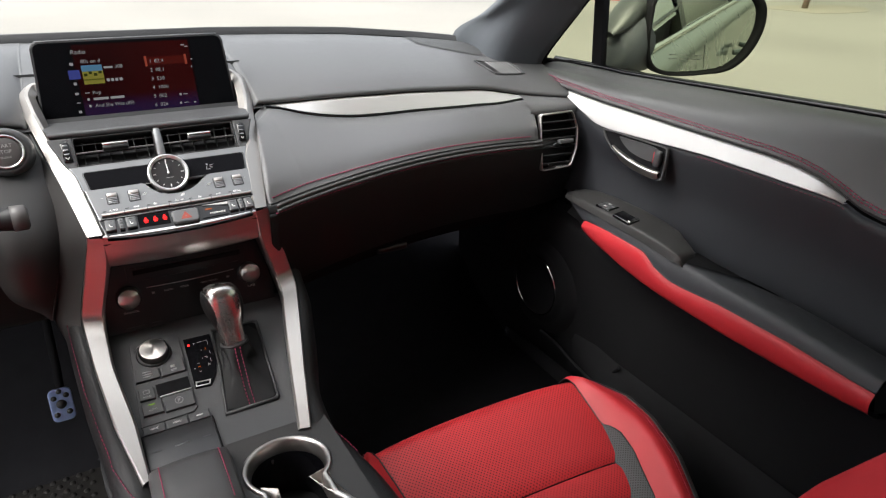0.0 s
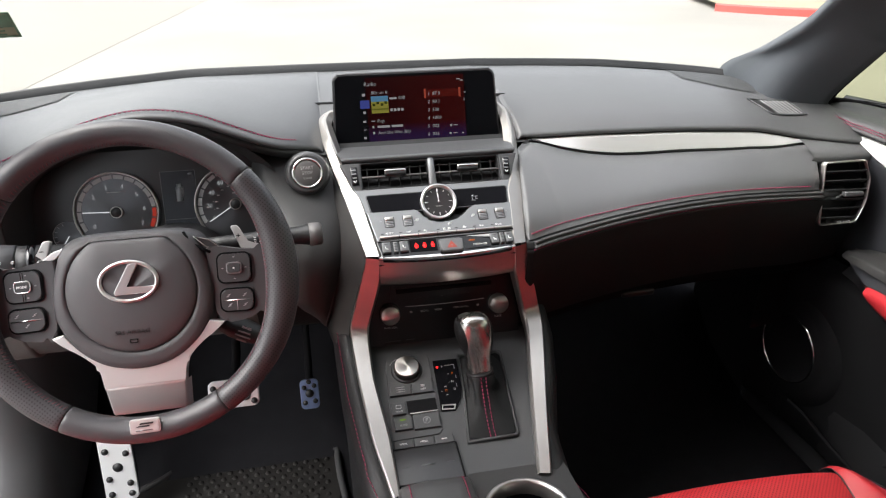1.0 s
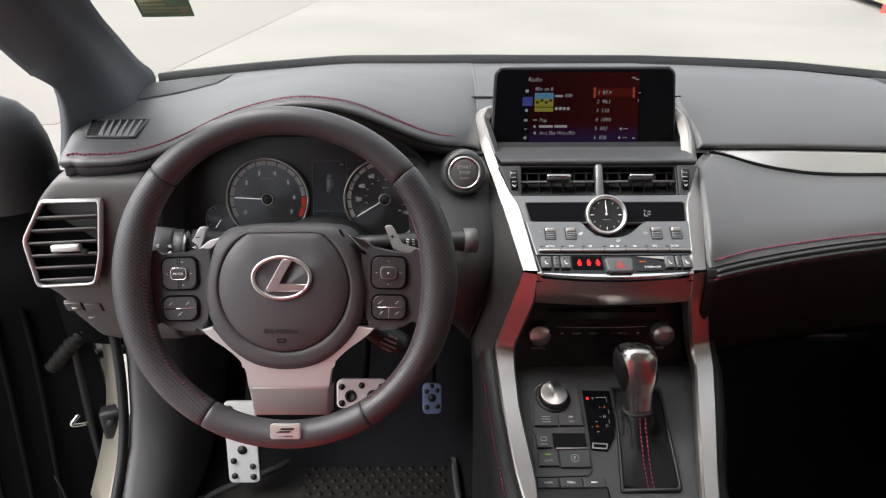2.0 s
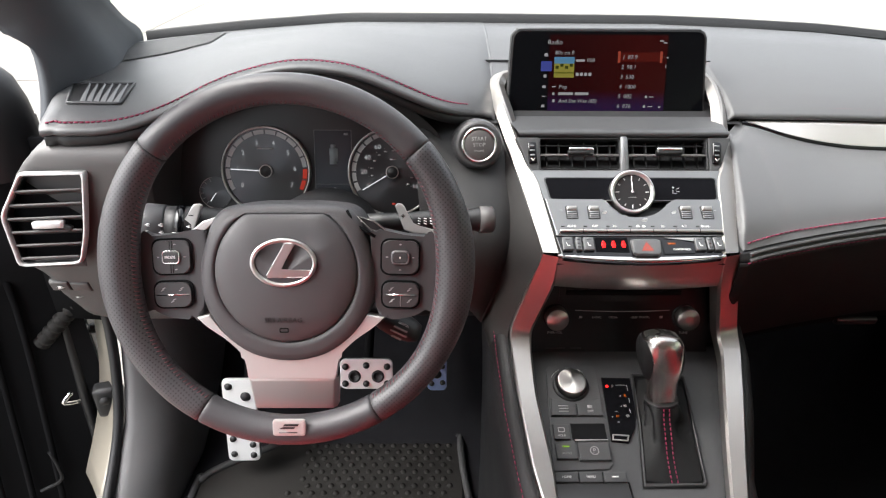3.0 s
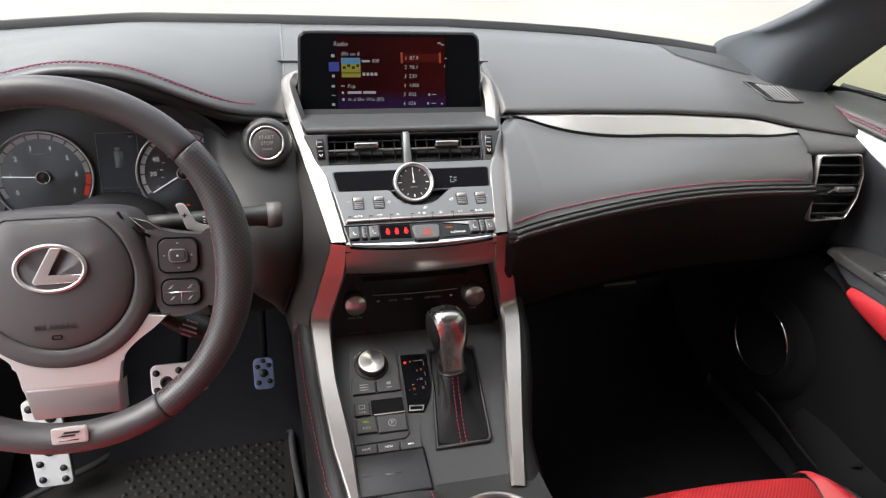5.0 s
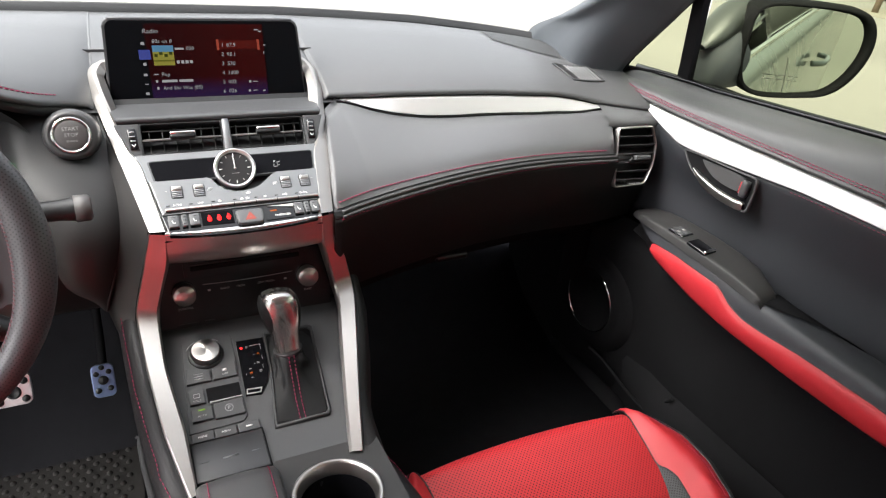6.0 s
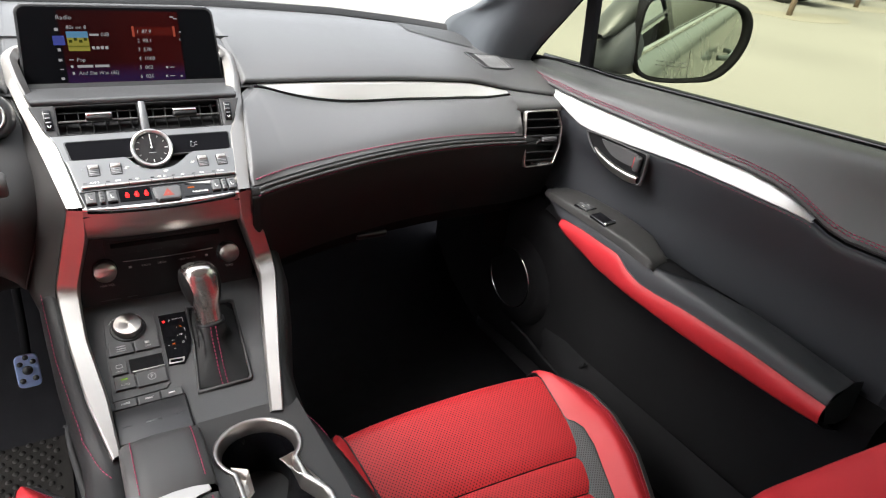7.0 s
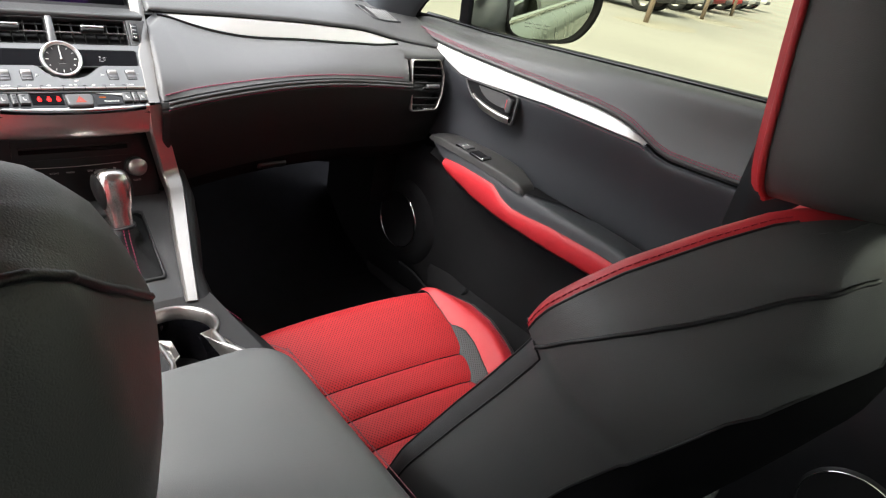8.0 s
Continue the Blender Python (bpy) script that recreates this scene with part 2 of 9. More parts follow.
def spline(pts, n):
    """n points along a smooth curve through pts."""
    pts = [np.array(p, float) for p in pts]
    if len(pts) == 2:
        return [Vector(pts[0] + (pts[1] - pts[0]) * i / (n - 1)) for i in range(n)]
    ext = [2 * pts[0] - pts[1]] + pts + [2 * pts[-1] - pts[-2]]
    out = []
    for i in range(n):
        s = i / (n - 1) * (len(pts) - 1)
        k = min(int(s), len(pts) - 2)
        u = s - k
        a, b, c, d = ext[k : k + 4]
        out.append(Vector(0.5 * (2 * b + (c - a) * u + (2 * a - 5 * b + 4 * c - d) * u * u + (3 * b - a - 3 * c + d) * u**3)))
    return out


def tube(path, r, seg=8, bm=None, ring=False, flat=1.0, caps=True):
    """A round bar along a path; r may be a list."""
    bm = bm or bmesh.new()
    path = [Vector(p) for p in path]
    rows = []
    side = None
    for i, p in enumerate(path):
        a = path[i - 1] if (i or ring) else path[0]
        b = path[(i + 1) % len(path)] if (i < len(path) - 1 or ring) else path[-1]
        d = (b - a).normalized()
        if side is None:
            side = d.cross(V(0, 0, 1) if abs(d.z) < 0.9 else V(1, 0, 0)).normalized()
        side = (side - d * side.dot(d)).normalized()
        up = side.cross(d)
        rad = r[i] if isinstance(r, (list, tuple)) else r
        rows.append([p + side * math.cos(t) * rad + up * math.sin(t) * rad * flat for t in [2 * math.pi * k / seg for k in range(seg)]])
    if ring:
        rows.append(rows[0])
        loft(rows, bm, True)
        bmesh.ops.remove_doubles(bm, verts=bm.verts, dist=1e-6)
        return bm
    return loft(rows, bm, True, caps)


def axes(origin, right, up):
    """A frame whose x is right, whose y is about up and whose z points out."""
    r = Vector(right).normalized()
    n = r.cross(Vector(up)).normalized()
    u = n.cross(r)
    m = Matrix((r, u, n)).transposed().to_4x4()
    m.translation = Vector(origin)
    return m


def rbox(m, sx, sy, sz, bevel=0.002, bm=None, seg=2, off=(0, 0, 0)):
    """A box with rounded edges in the frame m, its middle at off."""
    one = bmesh.new()
    bmesh.ops.create_cube(one, size=1.0)
    for v in one.verts:
        v.co = Vector((v.co.x * sx + off[0], v.co.y * sy + off[1], v.co.z * sz + off[2]))
    bevel = min(bevel, 0.45 * min(sx, sy, sz))
    if bevel > 0:
        bmesh.ops.bevel(one, geom=one.edges[:], offset=bevel, segments=seg, affect="EDGES", profile=0.6)
    one.transform(m)
    for f in one.faces:
        f.smooth = True
    return join(bm, one)


def join(bm, one):
    if bm is None:
        return one
    me = bpy.data.meshes.new("tmp")
    one.to_mesh(me)
    one.free()
    bm.from_mesh(me)
    bpy.data.meshes.remove(me)
    return bm


def prism(m, outline, depth, bevel=0.0, bm=None, seg=2, base=0.0):
    """An outline in the frame's plane, raised along its z from base to base + depth, with rounded front edges."""
    one = bmesh.new()
    lo = [one.verts.new((x, y, base)) for x, y in outline]
    hi = [one.verts.new((x, y, base + depth)) for x, y in outline]
    one.faces.new(lo[::-1])
    top = one.faces.new(hi)
    n = len(outline)
    for i in range(n):
        j = (i + 1) % n
        one.faces.new([lo[i], lo[j], hi[j], hi[i]])
    if bevel:
        bmesh.ops.bevel(one, geom=list(top.edges), offset=bevel, segments=seg, affect="EDGES", profile=0.6)
    bmesh.ops.recalc_face_normals(one, faces=one.faces)
    one.transform(m)
    return join(bm, one)


def rounded(w, h, r, k=4, cx=0.0, cy=0.0):
    """The outline of a rectangle with round corners."""
    out = []
    for sx, sy, a0 in ((1, 1, 0), (-1, 1, 90), (-1, -1, 180), (1, -1, 270)):
        for i in range(k + 1):
            a = radians(a0 + 90 * i / k)
            out.append((cx + sx * (w / 2 - r) + r * math.cos(a), cy + sy * (h / 2 - r) + r * math.sin(a)))
    return out


def disc(r, n=40, cx=0.0, cy=0.0, squash=1.0):
    return [(cx + r * math.cos(2 * math.pi * i / n), cy + squash * r * math.sin(2 * math.pi * i / n)) for i in range(n)]


def hoop(m, outer, inner, depth, bm=None, bevel=0.0, base=0.0):
    """A flat band between two outlines of equal length."""
    bm = bm or bmesh.new()
    b = min(bevel, depth / 2)
    def row(o, z, k=0.0, other=None):
        return [m @ Vector((x + (p - x) * k, y + (q - y) * k, base + z)) for (x, y), (p, q) in zip(o, other or o)]
    k = 0.25 if b else 0.0
    rows = [row(outer, 0), row(outer, depth - b), row(outer, depth, k, inner), row(inner, depth, k, outer), row(inner, depth - b), row(inner, 0)]
    return loft(rows, bm, True)


def lathe(m, profile, n=40, bm=None):
    """A turned body: profile of (radius, height) about the frame's z."""
    return loft([[m @ Vector((r * math.cos(t), r * math.sin(t), h)) for t in [2 * math.pi * i / n for i in range(n)]] for r, h in profile], bm, True, False)


def words(body, size, m, material, parent, name="lettering", align="CENTER", depth=0.0002, label="", shear=0.0):
    """Raised printed lettering in the frame m."""
    c = bpy.data.curves.new(name, "FONT")
    c.body, c.size, c.align_x, c.align_y, c.extrude, c.resolution_u = body, size, align, "CENTER", depth, 2
    c.shear = shear
    t = bpy.data.objects.new("tmp", c)
    scene.collection.objects.link(t)
    me = bpy.data.meshes.new_from_object(t.evaluated_get(bpy.context.evaluated_depsgraph_get()))
    bpy.data.objects.remove(t)
    bpy.data.curves.remove(c)
    bm = bmesh.new()
    bm.from_mesh(me)
    bpy.data.meshes.remove(me)
    bm.transform(m)
    return part(name, bm, material, parent, label)


def at(m, x, y, z=0.0, rz=0.0):
    return m @ Matrix.Translation((x, y, z)) @ Matrix.Rotation(radians(rz), 4, "Z")


def bent(pts, r=0.006):
    """Straight runs with short bends, the same count of points for the same count of corners."""
    pts = [V(*p) for p in pts]
    out = [pts[0]]
    for a, b, c in zip(pts, pts[1:], pts[2:]):
        u, w = (a - b), (c - b)
        ra, rc = min(r, u.length * 0.4), min(r, w.length * 0.4)
        p, q = b + u.normalized() * ra, b + w.normalized() * rc
        out += [p, p.lerp(b, 0.5).lerp(b.lerp(q, 0.5), 0.5), q]
    return out + [pts[-1]]


def stitches(paths, length=0.004, gap=0.003, r=0.0006, bm=None):
    """Dashes of thread along each path."""
    bm = bm or bmesh.new()
    for path in paths:
        path = [Vector(p) for p in path]
        cum = [0.0]
        for a, b in zip(path, path[1:]):
            cum.append(cum[-1] + (b - a).length)
        s = 0.0
        while s + length < cum[-1]:
            ends = []
            for q in (s, s + length):
                k = max(i for i, c in enumerate(cum) if c <= q + 1e-9)
                k = min(k, len(path) - 2)
                u = (q - cum[k]) / max(cum[k + 1] - cum[k], 1e-9)
                ends.append(path[k].lerp(path[k + 1], u))
            tube(ends, r, 5, bm)
            s += length + gap
    return bm


def lerp_table(table, x):
    """Values at x from rows of (x, a, b, ...)."""
    xs = [r[0] for r in table]
    return [float(np.interp(x, xs, [r[i] for r in table])) for i in range(1, len(table[0]))]


# ---------- outside ----------
GROUND = -0.50
bm = bmesh.new()
bmesh.ops.create_grid(bm, x_segments=60, y_segments=60, size=400)
bm.transform(Matrix.Translation((0, 0, GROUND)))
alone("ground", bm, M_CONCRETE, "pale concrete parking lot with faint stains", "ground", kind="structure")

bm = loft([[V(-60, 4.5, GROUND + 0.004), V(-3.45, 4.5, GROUND + 0.004)], [V(-60, 60, GROUND + 0.004), V(-1.6, 60, GROUND + 0.004)]], smooth=False)
alone("pavement", solid(bm, 0.004), M_SLAB, "darker concrete area on the left of the lot", "pavement", kind="structure")

# ---------- cabin shell ----------
FLOOR = -0.065
bm = bmesh.new()
rows = []
for y, z in ((-2.3, FLOOR - 0.01), (0.20, FLOOR - 0.01), (0.36, 0.0), (0.52, 0.16), (0.60, 0.42), (0.60, 0.60)):
    rows.append([V(x, y, z) for x in (-0.84, -0.45, -0.18, 0.18, 0.45, 0.84)])
alone("floor", solid(loft(rows), 0.012), M_CARPET, "black carpeted cabin floor and sloping footwell", "floor", kind="structure")
bm = loft([[V(x, y, z - 0.06 * (x / 0.62) ** 2) for x in (-0.62, -0.36, 0, 0.36, 0.62)] for y, z in ((-0.22, 1.13), (-0.46, 1.157), (-0.86, 1.177), (-1.2, 1.18), (-2.0, 1.14), (-2.4, 1.06))])
alone("ceiling", solid(bm, 0.03), M_HEAD, "unseen headliner, kept pale to bounce light down", "ceiling", kind="structure")
bm = loft([[V(x, y, z) for x in (-0.78, 0, 0.78)] for y, z in ((-2.32, -0.07), (-2.30, 0.62))])
alone("wall_rear", solid(bm, 0.02), M_DARK, "black trim panel closing the rear of the cabin", "wall", kind="structure")


def pillar_bar(name, inner, ridge, outer, label, material=M_PILLAR, thick=0.02):
    """A pillar trim from the windscreen edge over a soft ridge to the door side."""
    rows = []
    for p, r, q in zip(spline(inner, 18), spline(ridge, 18), spline(outer, 18)):
        rows.append(spline([p, p.lerp(r, 0.55) + V(0, -0.006, 0.004), r, r.lerp(q, 0.5) + V(0, -0.005, 0), q], 13))
    return alone(name, solid(loft(rows), thick), material, label, "pillar", kind="structure")


pillar_bar("a_pillar", [(0.742, 0.42, 0.66), (0.722, 0.40, 0.704), (0.709, 0.30, 0.753), (0.684, 0.20, 0.796), (0.673, 0.10, 0.861), (0.60, -0.20, 1.10)], [(0.716, 0.24, 0.64), (0.712, 0.23, 0.68), (0.715, 0.19, 0.74), (0.725, 0.13, 0.80), (0.72, 0.05, 0.87), (0.64, -0.26, 1.10)], [(0.80, 0.215, 0.63), (0.80, 0.204, 0.658), (0.80, 0.185, 0.694), (0.80, 0.104, 0.782), (0.795, 0.06, 0.825), (0.67, -0.30, 1.09)], "dark grey windscreen pillar trim")
pillar_bar("a_pillar", [(-0.785, 0.44, 0.66), (-0.76, 0.40, 0.710), (-0.737, 0.30, 0.754), (-0.712, 0.20, 0.813), (-0.68, 0.08, 0.89), (-0.60, -0.20, 1.10)], [(-0.712, 0.20, 0.66), (-0.710, 0.185, 0.69), (-0.716, 0.16, 0.74), (-0.718, 0.11, 0.80), (-0.71, 0.03, 0.87), (-0.63, -0.26, 1.10)], [(-0.772, 0.10, 0.64), (-0.763, 0.10, 0.665), (-0.753, 0.10, 0.702), (-0.749, 0.10, 0.741), (-0.756, 0.10, 0.765), (-0.767, 0.10, 0.785), (-0.775, 0.03, 0.86), (-0.68, -0.30, 1.09)], "dark grey windscreen pillar trim")
for s in (1, -1):
    bm = loft([[V(s * 0.83, -0.69, 0.40), V(s * 0.82, -0.74, 0.40), V(s * 0.84, -0.86, 0.40)], [V(s * 0.83, -0.69, 0.70), V(s * 0.80, -0.75, 0.72), V(s * 0.82, -0.86, 0.72)], [V(s * 0.66, -0.72, 1.10), V(s * 0.64, -0.78, 1.11), V(s * 0.66, -0.86, 1.10)]])
    alone("b_pillar", solid(bm, 0.02), M_DARK, "black door pillar trim", "pillar", kind="structure")
    bm = loft([[V(s * 0.83, y, -0.07), V(s * 0.84, y, 0.3), V(s * 0.84, y, 0.70)] for y in (-2.3, -1.5, -0.87)])
    alone("wall_right" if s > 0 else "wall_left", solid(bm, 0.02), M_DARK, "black rear door trim panel", "wall", kind="structure")
    bm = loft([[V(s * 0.82, -2.0, 0.68), V(s * 0.80, -2.3, 0.68)], [V(s * 0.64, -1.9, 1.10), V(s * 0.62, -2.35, 1.06)]])
    alone("c_pillar", solid(bm, 0.02), M_DARK, "black rear roof pillar trim", "pillar", kind="structure")
# Both rear panes stay out of view and only dim the light from behind.
alone("window_2", loft([[V(-0.842, y, 0.69) for y in (-0.86, -1.5, -2.02)], [V(-0.655, y, 1.10) for y in (-0.86, -1.5, -1.92)]]), M_DIMGLASS, "unseen dark glass added to dim the rear side window", "window", kind="structure")
alone("window_3", loft([[V(x, -2.31, 0.61) for x in (-0.78, 0, 0.78)], [V(x, -2.38, 1.07) for x in (-0.62, 0, 0.62)]]), M_DIMGLASS, "unseen dark glass added to dim the rear screen", "window", kind="structure")
bm = loft([[V(-0.60, -0.20, 1.115), V(0, -0.16, 1.14), V(0.60, -0.20, 1.115)], [V(-0.60, -0.26, 1.11), V(0, -0.24, 1.13), V(0.60, -0.26, 1.11)]])
alone("windscreen_header", solid(bm, 0.02), M_HEAD, "dark header trim over the windscreen", "trim", kind="structure")
for s in (1, -1):
    bm = tube(spline([(s * 0.655, -0.30, 1.09), (s * 0.665, -0.8, 1.10), (s * 0.66, -1.5, 1.11), (s * 0.62, -2.3, 1.06)], 12), 0.03, 10)
    alone("roof_rail", bm, M_HEAD, "dark padded roof rail trim", "trim", kind="structure")
ws = [[V(x, 0.47 - 0.16 * (x / 0.72) ** 2, 0.695) for x in np.linspace(-0.72, 0.72, 9)], [V(x, 0.12 - 0.10 * (x / 0.65) ** 2, 0.93) for x in np.linspace(-0.66, 0.66, 9)], [V(x, -0.19 - 0.05 * (x / 0.6) ** 2, 1.125) for x in np.linspace(-0.60, 0.60, 9)]]
w1 = alone("window_1", loft(ws), M_GLASS, "clear curved windscreen glass", "windscreen", kind="structure")
w1.visible_shadow = False
# black band along the foot of the windscreen
far_edge = [V(x, 0.485 - 0.10 * (x / 0.72) ** 2, 0.7205 - 0.022 * (abs(x) / 0.6) ** 2) for x in np.linspace(-0.78, 0.78, 31)]
bm = loft([[p + V(0, 0.01, -0.004) for p in far_edge], [p + V(0, 0.06, -0.03) for p in far_edge], [p + V(0, 0.08, -0.5) for p in far_edge]])
alone("wall_front", bm, M_DARK, "black bulkhead and cowl ahead of the dashboard", "wall", kind="structure")

# ---------- dashboard ----------
dash = thing("dashboard", "black soft-touch dashboard with red stitching", "dashboard", (0, 0.1, 0.6))
# x, far y, far z, lip y, lip z
PADS = [
    (-0.775, 0.40, 0.690, 0.20, 0.690), (-0.757, 0.41, 0.692, 0.150, 0.689), (-0.700, 0.425, 0.697, -0.014, 0.685), (-0.62, 0.44, 0.703, -0.006, 0.684), (-0.57, 0.45, 0.706, 0.010, 0.695),
    (-0.50, 0.465, 0.709, 0.036, 0.726), (-0.44, 0.475, 0.712, 0.046, 0.741), (-0.40, 0.48, 0.714, 0.048, 0.745), (-0.34, 0.48, 0.714, 0.048, 0.738), (-0.28, 0.48, 0.714, 0.050, 0.712),
    (-0.235, 0.48, 0.714, 0.058, 0.690), (-0.200, 0.48, 0.714, 0.098, 0.674), (-0.180, 0.48, 0.714, 0.120, 0.667), (-0.168, 0.48, 0.714, 0.134, 0.6590), (-0.160, 0.48, 0.714, 0.134, 0.6500), (-0.1575, 0.48, 0.714, 0.215, 0.690), (0.1575, 0.48, 0.712, 0.215, 0.690), (0.160, 0.48, 0.712, 0.134, 0.6500), (0.168, 0.48, 0.712, 0.134, 0.6600), (0.30, 0.475, 0.708, 0.126, 0.6615),
    (0.45, 0.46, 0.703, 0.122, 0.6590), (0.60, 0.43, 0.692, 0.115, 0.6520), (0.640, 0.415, 0.689, 0.112, 0.6450), (0.700, 0.39, 0.684, 0.104, 0.6330), (0.80, 0.34, 0.672, 0.07, 0.625),
]


def pads_at(x):
    """Smoothed values of the table, sharp beside the screen and at the outer end."""
    k = 0.0015 if x < -0.69 else min(0.022, max(0.0015, 0.4 * max(-0.166 - x, x - 0.166)))
    vals = [lerp_table(PADS, x + k * u) for u in (-1, -0.5, 0, 0.5, 1)]
    return [sum(v[i] for v in vals) / 5 for i in range(4)]


def pad_row(x):
    fy, fz, ly, lz = pads_at(x)
    inner = abs(x) < 0.1588
    if inner:
        # behind the screen the same surface simply ends earlier
        fy, fz, ly, lz = 0.48, 0.713, 0.134, 0.655
    d = fy - ly
    out = []
    for k in (0.0, 0.06, 0.12, 0.2, 0.28, 0.35, 0.42, 0.5, 0.6, 0.7, 0.8, 0.87, 0.93):
        k *= 0.77 if inner else 1.0
        out.append(V(x, fy - d * k, fz + (lz - fz) * (k ** 1.6) + float(np.interp(k, [0.0, 0.12, 0.35, 0.6, 0.8, 0.93, 1.0], [0.0, 0.006, 0.012, 0.012, 0.010, 0.006, 0.0]))))
    if inner:
        ly, lz = 0.215, out[-1].z - 0.003
    out += [V(x, ly, lz), V(x, ly - 0.0035, lz - 0.0022), V(x, ly - 0.0042, lz - 0.006), V(x, ly - 0.001, lz - 0.0095), V(x, ly + 0.02, lz - 0.011)]
    return out


xs = sorted(set(np.round(np.concatenate([np.linspace(-0.775, -0.197, 60), np.linspace(-0.197, -0.170, 8), np.linspace(-0.169, -0.156, 12), np.linspace(0.156, 0.170, 12), np.linspace(-0.154, 0.154, 9), np.linspace(0.171, 0.80, 44)]), 4)))
part("screen_well", loft([[V(x, y, z) for x in (-0.175, 0.0, 0.175)] for y, z in ((0.12, 0.648), (0.25, 0.655), (0.26, 0.70))]), M_DARK, dash)
gap = []
for x in xs:
    fy, fz, ly, lz = pads_at(x)
    gap.append([V(x, ly + 0.006, lz - 0.009), V(x, ly + 0.002, lz - 0.012), V(x, ly + 0.002, lz - 0.022), V(x, ly + 0.012, lz - 0.026)])
part("lip_gap", loft(gap), M_DARK, dash, "black groove under the pad edge")
seal = [V(x, pads_at(x)[0] + 0.004, pads_at(x)[1] + 0.0105) for x in np.linspace(-0.74, 0.74, 60)]
part("windscreen_seal", loft([[p + V(0, 0.008, -0.012), p + V(0, 0.006, 0.003), p + V(0, 0.002, 0.0045), p + V(0, -0.003, 0.003), p + V(0, -0.004, -0.016)] for p in seal]), M_DARK, dash, "black rubber seal along the windscreen foot")
part("upper_pad", loft([pad_row(x) for x in xs]), M_PAD, dash, "soft black upper pad with a hood over the gauges")


def pad_z(x, y):
    r = pad_row(x)[:14]
    ys, zs = [p.y for p in r][::-1], [p.z for p in r][::-1]
    return float(np.interp(y, ys, zs))


# perforated loudspeaker covers let into both ends of the pad
for edge_a, edge_b in (([(-0.735, 0.350), (-0.66, 0.385), (-0.596, 0.405)], [(-0.694, 0.215), (-0.64, 0.250), (-0.593, 0.300)]), ([(0.575, 0.405), (0.65, 0.385), (0.728, 0.355)], [(0.562, 0.315), (0.62, 0.265), (0.680, 0.235)])):
    rows = []
    for k in np.linspace(0, 1, 9):
        rows.append([V(p.x, p.y, pad_z(p.x, p.y) + 0.0016) for p in [a.lerp(b, k) for a, b in zip(spline([(*q, 0) for q in edge_a], 12), spline([(*q, 0) for q in edge_b], 12))]])
    part("speaker_grille", loft(rows), M_GRILLE, dash, "dark perforated speaker cover")


def lip_line(x0, x1, n, dy=0.010, dz=0.0035):
    out = []
    for x in np.linspace(x0, x1, n):
        fy, fz, ly, lz = pads_at(x)
        out.append(V(x, ly + dy, lz + dz))
    return out


for x0, x1 in ((-0.695, -0.200), (0.175, 0.79)):
    part("stitching", stitches([lip_line(x0, x1, 150)], 0.0042, 0.0020, 0.0010), M_STITCH, dash, "dark red thread along the pad edge")
    part("seam", tube(lip_line(x0, x1, 110, 0.0135, 0.0035), 0.0006, 4), M_DARK, dash)

# passenger side: recess, silver blade, leather pad, ledge, glovebox
def passenger_profile(x):
    """Blade top, pad top, pad middle, ledge line."""
    _, _, ly, lz = pads_at(x)
    k = (x - 0.13) / 0.56
    ledge = V(x, -0.066 + 0.098 * k ** 0.8, 0.556 + 0.018 * math.sin(min(k, 1) * math.pi) - 0.004 * k)
    return V(x, ly + 0.004, lz - 0.011), ledge


BLADE = [(0.190, 0.0), (0.226, 0.0100), (0.274, 0.0215), (0.326, 0.0280), (0.380, 0.0290), (0.435, 0.0275), (0.494, 0.0260), (0.555, 0.0245), (0.620, 0.0205), (0.660, 0.0100), (0.700, 0.0010), (0.75, 0.0)]


def blade_low(x):
    """Depth of the trim blade below the lip, pointed at both ends."""
    return sum(lerp_table(BLADE, x + d)[0] for d in (-0.016, -0.008, 0, 0.008, 0.016)) / 5


pads, gb, gl, gf = [], [], [], []
